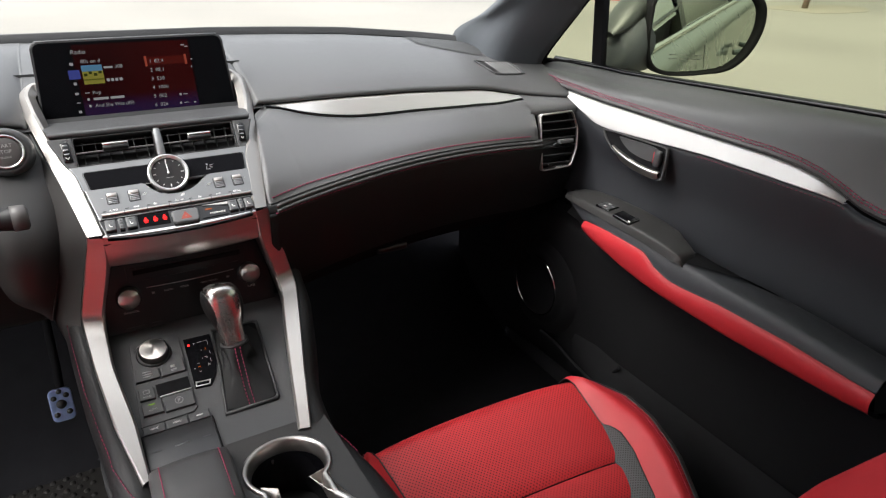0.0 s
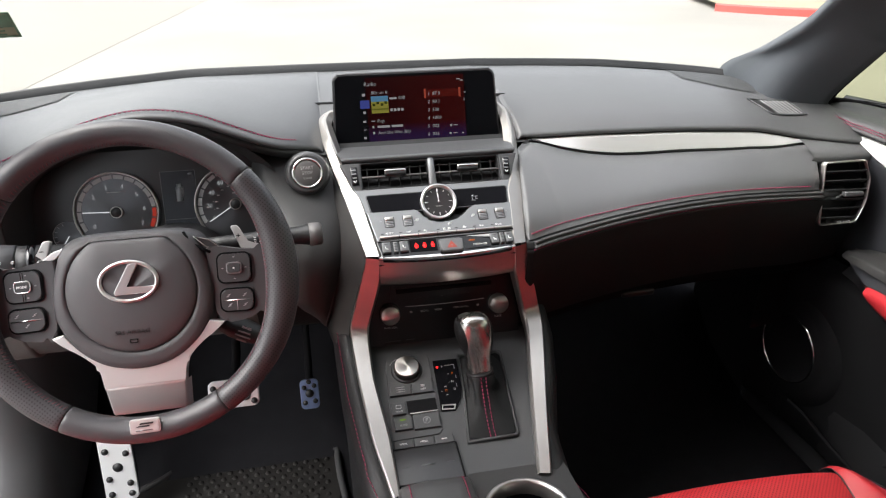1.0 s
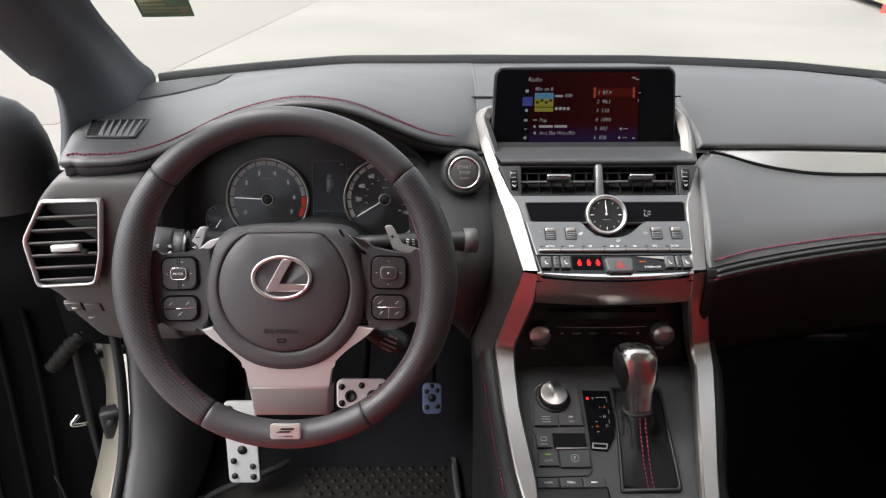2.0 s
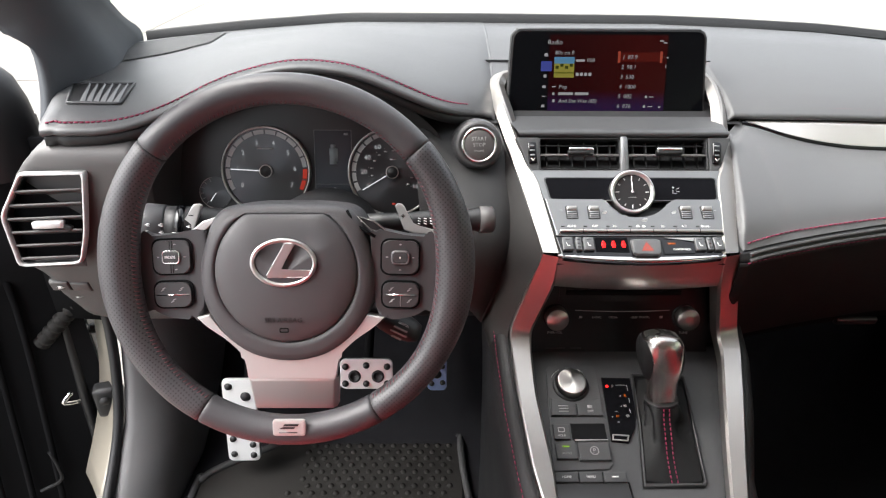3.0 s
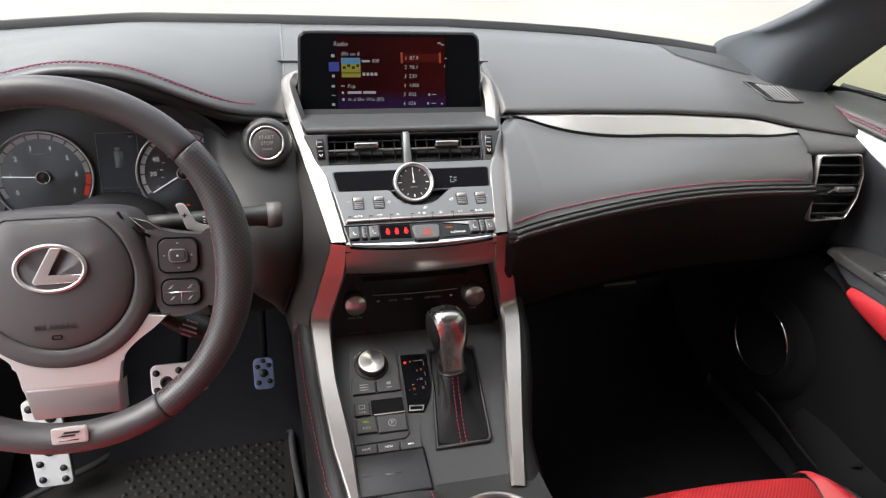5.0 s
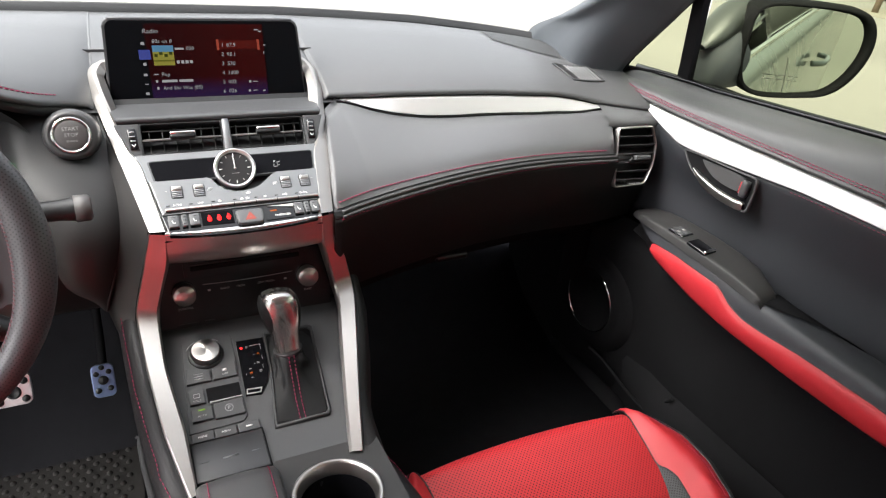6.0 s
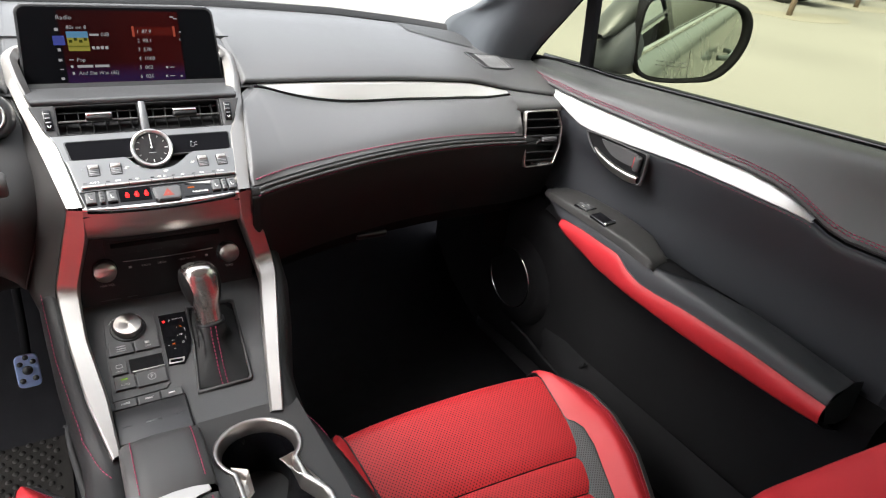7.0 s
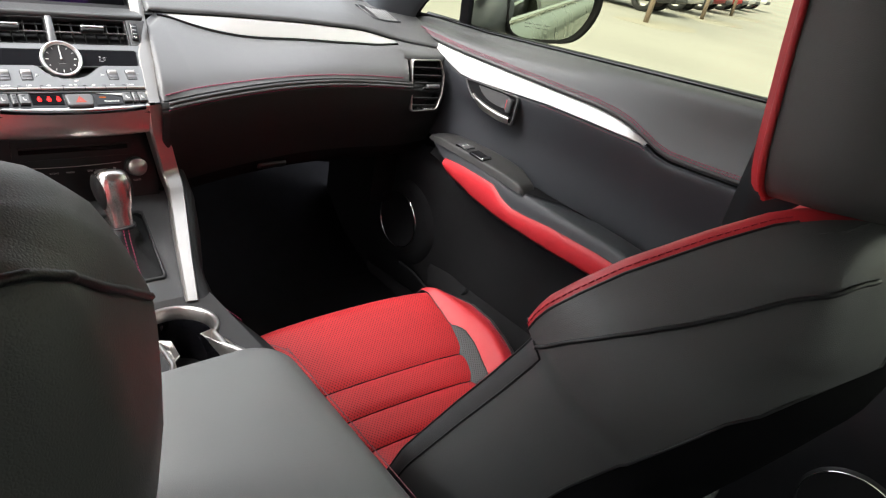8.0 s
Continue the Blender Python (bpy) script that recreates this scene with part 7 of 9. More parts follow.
def pedal(name, label, m, w, h, holes, r=0.008, steel=M_ALU):
    p = thing(name, label, "pedal", m.translation)
    part("plate", prism(m, rounded(w, h, 0.010, 4), 0.006, 0.002), steel, p, "drilled aluminium plate")
    part("backing", prism(m, rounded(w * 0.96, h * 0.96, 0.010, 4), 0.008, 0, None, 2, -0.0085), M_DARK, p)
    for x, y, k in holes:
        if k > 1.2:
            part("rubber_ring", lathe(at(m, x, y, 0.006), [(r * k, 0), (r * k * 0.9, 0.0025), (r * k * 0.62, 0.0025), (r * k * 0.55, 0.0004), (0.0001, 0.0004)], 20), M_DARK, p)
        else:
            part("rubber_stud", lathe(at(m, x, y, 0.006), [(r * k, 0), (r * k * 0.8, 0.003), (0.0001, 0.0036)], 16), M_DARK, p)
    part("arm", tube([m @ V(0, 0, -0.006), m @ V(0, 0.06, -0.06), m @ V(0, 0.2, -0.10)], 0.008, 8), M_FOOT, p)
    return p


pedal("brake_pedal", "drilled aluminium brake pedal with rubber studs", axes((-0.356, 0.085, 0.234), (1, 0, 0), (0, 0.45, 0.89)), 0.086, 0.050, [(-0.019, -0.004, 1.3), (0.019, -0.004, 1.3), (-0.034, 0.012, 0.7), (0.0, 0.014, 0.7), (0.034, 0.012, 0.7), (-0.034, -0.016, 0.7), (0.0, -0.016, 0.7), (0.034, -0.016, 0.7)])
pedal("accelerator_pedal", "slim drilled accelerator pedal, blue sky reflection put into its colour", axes((-0.2395, 0.281, 0.060), (1, 0, 0), (0, 0.35, 0.93)), 0.040, 0.066, [(0, 0.002, 1.15), (-0.011, 0.016, 0.65), (0.011, 0.018, 0.65), (-0.011, -0.018, 0.7), (0.011, -0.016, 0.7), (0.0, 0.028, 0.65)], steel=M_ALUSKY)
pedal("foot_rest", "drilled aluminium foot rest plate", axes((-0.602, 0.150, 0.066), (1, 0, 0), (0, 0.24, 0.97)), 0.060, 0.170, [(-0.018, 0.070, 0.9), (0.012, 0.050, 1.2), (-0.018, 0.020, 0.8), (0.018, 0.012, 0.8), (0.0, -0.015, 1.2), (-0.018, -0.038, 0.8), (0.018, -0.050, 0.8), (-0.018, -0.070, 0.8), (0.018, -0.072, 0.8)])

# ---------- seats ----------
SX = 0.385
CUSH_Z = [(-0.85, 0.100), (-0.75, 0.112), (-0.55, 0.138), (-0.42, 0.170), (-0.33, 0.196), (-0.275, 0.207), (-0.255, 0.203), (-0.240, 0.190), (-0.230, 0.165)]


FLANK = [(0.466, 0), (0.480, 0.9), (0.519, 2.25), (0.559, 3.75), (0.598, 5.25), (0.625, 7.0), (0.645, 10.5), (0.650, 12.5)]
FLANK_CAP = [(0.575, 3.3), (0.600, 4.3), (0.618, 5.2), (0.637, 6.5), (0.647, 7.75), (0.654, 9.0), (0.657, 10.2)]


def build_seat(SX, lift, lean, stretch, hinge, rear, label, back_lift=0.0, wider=0.0, shift=0.0, limit=9.0):
    """A front seat: height of the cushion over the lowest, lean and length of the back, extra width, cushion shift and inner limit."""
    seat = thing("front_seat", label, "car seat", (SX, -0.5, FLOOR), "front seats")

    def zc(y):
        return lerp_table(CUSH_Z, y)[0] + lift

    def wi(y):
        return float(np.interp(y, [-0.80, -0.57, -0.466, -0.423, -0.365, -0.256, -0.23], [0.105, 0.118, 0.147, 0.162, 0.180, 0.192, 0.192]))

    SX += shift
    # perforated panels of the cushion, each slightly pillowed
    seams = [(-0.228, -0.4140), (-0.4160, -0.4725), (-0.4745, -0.5320), (-0.5340, -0.5920), (-0.5940, -0.80)]
    for a, b in seams:
        rows = []
        n = 18 if a > -0.3 else 10
        for k in range(n + 1):
            y = a + (b - a) * k / n
            e = min(k, n - k) / n
            dip = -0.006 * math.exp(-(e * abs(b - a) / 0.007) ** 1.2) if not (a > -0.3 and k < n / 2) else 0
            row = []
            for u in np.linspace(-1, 1, 15):
                tilt = -0.009 * u * (1 if a < -0.3 else k / n) if b > -0.8 else -0.009 * u * (1 - k / n)
                row.append(V(SX + u * wi(y), y + tilt + (0.012 * (1 - u * u) - 0.012) * (0 if a < -0.3 else max(0, 1 - k / 5)), zc(y) + dip - 0.004 * abs(u) ** 6 + 0.003 * (1 - u * u)))
            rows.append(row)
        part("cushion_panel", loft(rows), M_PERF, seat, "red perforated leather cushion panel")
    # front apron
    rows = []
    for y, z in ((-0.229, 0.170), (-0.226, 0.14), (-0.232, 0.09), (-0.25, 0.03)):
        rows.append([V(SX + u * 0.205, y - 0.025 * abs(u) ** 4, z + lift) for u in np.linspace(-1, 1, 13)])
    part("apron", loft(rows), M_LEATHER, seat, "black leather front apron")
    for s in (-1, 1):
        mesh_rows, bol_rows, side_rows = [], [], []
        for y in np.linspace(-0.236, -0.80, 58):
            z = zc(y)
            w = wi(y)
            grow = min(1.0, max(0.0, (-0.255 - y) / 0.19))
            mw = float(np.interp(y, [-0.80, -0.57, -0.47, -0.427, -0.395, -0.375, -0.362], [0.018, 0.022, 0.0285, 0.0295, 0.023, 0.012, 0.0005]))
            rise = 0.034 * grow ** 1.2 + 0.012 * min(1, max(0, (-0.45 - y) / 0.2))
            bw = max(0.006, float(np.interp(y, [-0.80, -0.60, -0.55, -0.53, -0.474, -0.39, -0.336, -0.288, -0.257, -0.236], [0.188, 0.195, 0.205, 0.215, 0.242, 0.264, 0.260, 0.237, 0.209, 0.196])) - w - mw)
            a = V(SX + s * w, y, z - 0.004)
            b = V(SX + s * (w + mw), y, z - 0.004 + (0.006 + rise * 0.28) * min(1, mw / 0.02))
            c = V(SX + s * (w + mw + bw * 0.55), y, z + rise)
            d = V(SX + s * (w + mw + bw), y, z + rise - 0.012 * min(1, bw / 0.03))
            c.x, d.x = min(c.x, limit - 0.02), min(d.x, limit - 0.012)
            if y < -0.352:
                mesh_rows.append([a + V(-s * 0.010, 0, -0.008), a, a.lerp(b, 0.5) + V(0, 0, 0.002), b])
            bol_rows.append(spline([b, b.lerp(c, 0.6) + V(0, 0, 0.006 * min(1, bw / 0.04)), c + V(0, 0, 0.003 * min(1, bw / 0.04)), d], 9))
            side_rows.append(spline([d, d + V(s * 0.009, 0, -0.003), d + V(s * 0.014, 0, -0.015), d + V(s * 0.018, 0, -0.05), V(d.x + s * 0.014, y, 0.02)], 8))
        part("bolster_insert", loft(mesh_rows), M_MESH, seat, "dark grey mesh bolster insert")
        part("cushion_bolster", loft(bol_rows), M_RED, seat, "smooth red leather cushion bolster")
        part("cushion_side", loft(side_rows), M_LEATHER, seat, "black leather cushion side")
        part("bolster_seam", tube([r[0] + V(0, 0, 0.001) for r in bol_rows], 0.0012, 5), M_DARK, seat)
        part("bolster_stitching", stitches([[r[7] + V(0, 0, 0.0008) for r in bol_rows[3:]]], 0.004, 0.002, 0.0006), M_STITCH, seat)
        part("edge_seam", tube([r[-1] + V(0, 0, 0.0006) for r in bol_rows], 0.0016, 6), M_DARK, seat)
    # backrest
    SX -= shift
    B0, d, n = V(SX, hinge, 0.14 + back_lift), V(0, -lean, math.sqrt(1 - lean * lean)), V(0, math.sqrt(1 - lean * lean), lean)
    SH = [(-0.03, 0.200, 0.055, 0.148), (0.1, 0.212, 0.085, 0.150), (0.18, 0.216, 0.088, 0.152), (0.31, 0.216, 0.078, 0.153), (0.43, 0.210, 0.068, 0.150), (0.456, 0.208, 0.066, 0.149), (0.472, 0.218, 0.078, 0.147), (0.497, 0.218, 0.078, 0.143), (0.53, 0.210, 0.070, 0.135), (0.566, 0.196, 0.060, 0.126), (0.616, 0.164, 0.040, 0.108), (0.645, 0.140, 0.026, 0.090), (0.660, 0.118, 0.014, 0.07), (0.668, 0.085, 0.0, 0.05), (0.674, 0.04, -0.02, 0.025), (0.676, 0.002, -0.03, 0.001)]

    def sec(s):
        v = list(lerp_table(SH, s))
        v[0] += wider
        if rear is M_FOOT:
            v[0] += float(np.interp(s, [0.38, 0.43, 0.456, 0.472, 0.497, 0.53, 0.58, 0.62], [0.0, 0.005, 0.009, 0.009, 0.012, 0.016, 0.006, 0.0]))
        else:
            v[0] += float(np.interp(s, [0.50, 0.59, 0.645, 0.668, 0.676], [0.0, 0.022, 0.034, 0.03, 0.0]))
        return v

    def pt(x, f, s):
        return B0 + V(x, 0, 0) + d * (s * stretch) + n * f

    S = list(np.linspace(-0.03, 0.645, 44)) + [0.654, 0.662, 0.668, 0.674, 0.676]
    for a, b in ((-0.03, 0.16), (0.163, 0.28), (0.283, 0.40), (0.403, 0.60)):
        rows = []
        for k in range(13):
            s = a + (b - a) * k / 12
            e = min(k, 12 - k) / 12
            dip = -0.006 * math.exp(-(e * (b - a) / 0.008))
            wb, fb, w = sec(s)
            rows.append([pt(u * w, 0.012 * u * u + dip, s) for u in np.linspace(-1, 1, 13)])
        part("back_panel", loft(rows), M_PERF, seat, "red perforated leather back panel")
    for sgn in (-1, 1):
        bol, sid, low = [], [], []
        for s in S:
            wb, fb, w = sec(s)
            bol.append(spline([pt(sgn * w, 0.010, s), pt(sgn * (w + (wb - w) * 0.35), fb * 0.75, s), pt(sgn * (wb - (wb - w) * 0.25), fb + 0.004, s), pt(sgn * (wb - 0.004), fb - 0.004, s), pt(sgn * wb, fb - 0.018, s)], 12))
            k = min(1.0, max(0.0, (0.676 - s) / 0.10))
            c = 0 if rear is M_FOOT else k
            sid.append(spline([pt(sgn * wb, fb - 0.018, s), pt(sgn * (wb + 0.004 * k - 0.003 * c), fb * 0.4 - 0.012, s), pt(sgn * (wb - 0.002 * k - 0.013 * c), -0.030 * k - 0.012, s), pt(sgn * (wb - 0.030 * k - 0.016 * c), -0.068 * k - 0.02, s), pt(sgn * wb * 0.5, -0.085 * k - 0.03, s), pt(0, -0.088 * k - 0.03, s)], 18))
        cut = min(range(len(S)), key=lambda i: abs(S[i] - 0.47))
        part("back_bolster", loft([r[:8] for r in bol[: cut + 1]]), M_RED, seat, "smooth red leather back bolster")
        part("bolster_edge", loft([r[7:] for r in bol[: cut + 1]]), M_LEATHER, seat, "black leather bolster edge")
        edge = 10 if rear is M_FOOT else 7
        split = 6
        part("shoulder", loft([r[:edge] for r in bol[cut:]]), M_RED, seat, "smooth red leather shoulder")
        if edge < 12:
            part("shoulder_cap", loft([r[edge - 1 :] for r in bol[cut:]]), M_SEAT, seat, "black leather shoulder cap")
        side_rows, rear_rows = [], []
        for s, r in zip(S, sid):
            j = float(np.interp(s, [0.2, 0.386, 0.496, 0.551, 0.582, 0.598, 0.61], [6.5, 7, 8, 8.75, 10, 14.75, 16.5])) if rear is M_FOOT else split

            def along(t):
                k = min(int(t), 16)
                return r[k].lerp(r[k + 1], t - k)

            side_rows.append([along(t) for t in np.linspace(0, j, 14)])
            rear_rows.append([along(t) for t in np.linspace(j, 17, 8)])
        part("back_side", loft(side_rows), M_SEAT, seat, "black leather backrest side")
        part("rear_panel", loft(rear_rows), rear, seat, "dark rear panel of the backrest")
        if rear is M_FOOT:
            part("rear_seam", tube([r[0] + V(sgn * 0.0006, 0, 0) for r in rear_rows[4:-5]], 0.0012, 5), M_DARK, seat)
        part("piping", tube([r[-1] + V(sgn * 0.0004, 0, 0.0) for r in bol[2 : cut + 1]], 0.0013, 6), M_DARK, seat)
        if rear is M_FOOT:
            part("shoulder_seam", tube([r[9] + n * 0.0004 for r in bol[cut:-4]], 0.0012, 5), M_DARK, seat)
            part("shoulder_stitching", stitches([[r[8] + n * 0.0006 for r in bol[cut:-4]]], 0.0045, 0.0016, 0.0007), M_REDTHREAD, seat)
        part("bolster_seam", tube([r[7] + n * 0.0004 for r in bol[2 : cut + 1]], 0.0012, 5), M_DARK, seat)
        # seam across the flank
        way = FLANK if rear is M_FOOT else FLANK_CAP
        q = []
        for s, j, _ in spline([V(a, b, 0) for a, b in way], 60):
            i = float(np.interp(s, S, range(len(S))))
            i0, j0 = min(len(S) - 2, int(i)), min(16, int(max(0, j)))
            p0 = sid[i0][j0].lerp(sid[i0 + 1][j0], i - i0)
            p1 = sid[i0][j0 + 1].lerp(sid[i0 + 1][j0 + 1], i - i0)
            nn = (sid[i0 + 1][j0] - sid[i0][j0]).cross(p1 - p0).normalized()
            if nn.x * sgn - nn.y < 0:
                nn = -nn
            q.append(p0.lerp(p1, max(0, j) - j0) + nn * 0.0009)
        part("flank_seam", tube(q, 0.0019, 6), M_DARK, seat)
    # headrest
    H0 = pt(0, 0, 0.668) + V(0, 0.016 if rear is M_FOOT else -0.070, 0.004)
    hd, hn = V(0, 0.16, 0.987), V(0, 0.987, -0.16)
    hr = part("headrest", loft([[H0 + V(x, 0, 0) + hd * h + hn * f for x, f in ((-0.128 * w, 0.036), (-0.132 * w, 0.0), (-0.125 * w, -0.06 * t), (-0.08 * w, -0.085 * t), (0, -0.09 * t), (0.08 * w, -0.085 * t), (0.125 * w, -0.06 * t), (0.132 * w, 0.0), (0.128 * w, 0.036))] for h, w, t in ((-0.006, 0.70, 0.6), (-0.004, 0.84, 0.75), (0.003, 0.92, 0.9), (0.014, 0.97, 0.97), (0.032, 1.0, 1.0), (0.10, 1.0, 1.0), (0.16, 0.97, 0.9), (0.19, 0.90, 0.7), (0.20, 0.82, 0.4))]), M_SEAT, seat, "black leather headrest")
    part("headrest_front", loft([[H0 + V(x * w, 0, 0) + hd * h + hn * (0.037 + f) for x, f in ((-0.128, 0.0), (-0.120, 0.010), (-0.06, 0.016), (0, 0.017), (0.06, 0.016), (0.120, 0.010), (0.128, 0.0))] for h, w in ((-0.006, 0.70), (-0.004, 0.84), (0.003, 0.92), (0.014, 0.97), (0.032, 1.0), (0.10, 1.0), (0.16, 0.97), (0.19, 0.90), (0.20, 0.82))]), M_RED, hr, "red leather headrest face")
    loop = [H0 + V(-0.129 * w, 0, 0) + hd * h + hn * 0.036 for h, w in ((0.20, 0.82), (0.19, 0.90), (0.16, 0.97), (0.10, 1.0), (0.032, 1.0), (0.014, 0.97), (0.003, 0.92), (-0.004, 0.84), (-0.006, 0.70))]
    loop += [V(2 * SX - p.x, p.y, p.z) for p in loop[::-1]]
    part("piping", tube(spline(loop, 70), 0.0027, 8), M_RED, hr, "red leather piping")
    part("headrest_floor", loft([[H0 + V(x, 0, 0) + hd * -0.004 + hn * f for x in (-0.100, 0, 0.100)] for f in (0.036, -0.065)]), M_LEATHER, hr)
    for sx in (-0.07, 0.07):
        part("post", tube([H0 + V(sx, -0.03, -0.09), H0 + V(sx, -0.02, 0.02)], 0.006, 12), M_CHROME, hr, "chrome headrest post")
    for sx in (-0.2, 0.2):
        part("seat_rail", rbox(axes((SX + sx, -0.55, 0.0), (1, 0, 0), (0, 1, 0)), 0.03, 0.5, 0.12, 0.006), M_DARK, seat, "black seat rail")
    return seat


build_seat(SX, 0.0, 0.385, 1.0, -0.70, M_FOOT, "red and black leather passenger seat with perforated centre")
build_seat(-0.390, 0.084, 0.35, 1.012, -0.638, M_SEAT, "red and black leather driver seat beside the armrest", 0.036, 0.037, -0.024, -0.150)

# ---------- passenger door ----------
door = thing("passenger_door", "black passenger door panel with red armrest band", "car door", (0.82, -0.25, 0.3))


def sill(y):
    return V(0.862 - 0.03 * max(0.0, y - 0.05) / 0.15, y, 0.672 - 0.075 * y + (0.012 * max(0, y) / 0.2))


def xb(y):
    return 0.807 - 0.058 * (y + 0.2) - (0.06 * max(0.0, y - 0.08) if y > 0.08 else 0)


BL = [(-0.72, 0.589, 0.585), (-0.66, 0.586, 0.582), (-0.60, 0.583, 0.579), (-0.545, 0.582, 0.577), (-0.515, 0.588, 0.582), (-0.492, 0.598, 0.5925), (-0.453, 0.612, 0.5935), (-0.4165, 0.619, 0.5935), (-0.37, 0.6225, 0.594), (-0.27, 0.6228, 0.594), (-0.15, 0.6236, 0.587), (-0.05, 0.6245, 0.582), (-0.015, 0.625, 0.584), (0.03, 0.6265, 0.600), (0.0776, 0.629, 0.620), (0.10, 0.6300, 0.6265), (0.22, 0.645, 0.641)]
YD = list(np.linspace(0.215, -0.69, 64))
up, mid, lowp = [], [], []
for y in YD:
    zu, zl = lerp_table(BL, y)
    s, x = sill(y), xb(y)
    up.append(spline([s + V(0.004, 0, -0.012), s, s + V(-0.014, 0, -0.001), s + V(-0.026, 0, -0.012), V(x + 0.008, y, (s.z + zu) / 2 + 0.004), V(x + 0.001, y, zu + 0.013), V(x - 0.003, y, zu + 0.006), V(x + 0.006, y, zu)], 18))
    za = float(np.interp(y, [-0.60, -0.50, -0.40, -0.30, -0.20, -0.10], [0.385, 0.393, 0.393, 0.403, 0.420, 0.428]))
    mid.append(spline([V(x + 0.008, y, zl), V(x + 0.0, y, zl - 0.004), V(x + 0.004, y, zl - 0.03), V(x + 0.022, y, (zl + za) / 2), V(x + 0.025, y, za + 0.03), V(x + 0.026, y, za - 0.02)], 14))
    lowp.append(spline([V(x + 0.034, y, 0.372), V(x + 0.004, y, 0.352), V(x - 0.004, y, 0.32), V(x + 0.0, y, 0.20), V(x + 0.004, y, 0.08), V(x + 0.012, y, -0.03), V(x + 0.05, y, -0.05)], 12))
part("upper_panel", loft(up), M_PAD, door, "black leather upper door panel")
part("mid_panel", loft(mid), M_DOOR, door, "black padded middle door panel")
# Near-black colour carries the footwell's shade up the lower panel.
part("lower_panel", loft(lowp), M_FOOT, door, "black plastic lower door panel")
part("outer_core", loft([[V(0.90, y, 0.60), V(0.93, y, 0.3), V(0.92, y, -0.2)] for y in (0.215, -0.69)]), M_DARK, door)
blade = []
for y in np.linspace(0.104, -0.496, 60):
    zu, zl = lerp_table(BL, y)
    x = xb(y)
    blade.append([V(x + 0.010, y, zu + 0.001), V(x + 0.002, y, zu), V(x + 0.0005, y, zu - 0.0015), V(x - 0.0065, y, zl + 0.003), V(x - 0.0060, y, zl + 0.0012), V(x + 0.008, y, zl - 0.001)])
part("trim_blade", creased(blade), M_TRIM, door, "brushed aluminium door trim blade")
st = [V(xb(y) - 0.0022, y, lerp_table(BL, y)[0] + 0.0135) for y in np.linspace(0.20, -0.685, 150)]
part("stitching", stitches([st, [p + V(0.0012, 0, 0.0042) for p in st]], 0.0042, 0.0022, 0.0009), M_STITCH, door, "dark red stitching")
part("seam", tube([p + V(-0.0015, 0, -0.006) for p in st], 0.0011, 5), M_DARK, door)
part("lower_stitching", stitches([[V(xb(y) - 0.0018, y, lerp_table(BL, y)[1] - 0.006) for y in np.linspace(-0.25, -0.50, 40)]], 0.004, 0.003, 0.0006), M_STITCH, door)
# inner handle
HM = axes((0.7975, -0.130, 0.571), (0, -1, 0), (0.03, 0, 1))
cup = [(-0.092, 0.0065), (-0.060, 0.0095), (0.030, 0.0130), (0.056, 0.0140), (0.065, 0.0090), (0.066, -0.026), (0.060, -0.043), (0.020, -0.042), (-0.026, -0.035), (-0.058, -0.024), (-0.078, -0.010)]
cupo = [tuple(p[:2]) for p in spline([(x, y, 0) for x, y in cup + cup[:1]], 45)[:-1]][::-1]
hd = part("handle_recess", prism(HM, cupo, 0.003, 0, None, 2, -0.001), M_FOOT, door, "black door handle recess")
part("recess_edge", hoop(HM, [(-0.012 + (x + 0.012) * 1.06, -0.014 + (y + 0.014) * 1.10) for x, y in cupo], cupo, 0.0055, None, 0.002), M_LEATHER, hd)
lever = [(-0.050, 0.006), (0.043, 0.009), (0.044, -0.014), (0.020, -0.018), (-0.012, -0.015), (-0.034, -0.006)]
part("back_bowl", prism(HM, [tuple(p[:2]) for p in spline([(x, y, 0) for x, y in lever + lever[:1]], 31)[:-1]][::-1], 0.003, 0.0012, None, 2, 0.002), M_LEATHER, hd, "dark inner bowl")
bar = spline([(-0.062, -0.0175, 0.004), (-0.042, -0.0265, 0.0085), (-0.012, -0.0330, 0.0115), (0.020, -0.0365, 0.0120), (0.046, -0.0375, 0.0105), (0.060, -0.0365, 0.0065)], 18)
wide = [0.35 + 0.65 * min(1, k / 5, (17 - k) / 1.5 + 0.45) for k in range(18)]
part("pull", loft([[HM @ V(p.x, p.y + dy * w, p.z + dz) for dy, dz in ((0.0080, -0.006), (0.0082, 0.0), (0.0060, 0.0022), (0.0040, 0.0024), (-0.0060, 0.0006), (-0.0078, -0.0012), (-0.0080, -0.006))] for p, w in zip(bar, wide)]), M_SILVER, hd, "satin silver pull handle")
part("lock_knob", rbox(at(HM, 0.0535, -0.0065, 0.0075), 0.0135, 0.030, 0.012, 0.005), M_PLASTIC, hd, "grey lock knob")
part("lock_mark", rbox(at(HM, 0.0452, -0.0065, 0.006), 0.0022, 0.020, 0.008, 0), M_RED, hd)
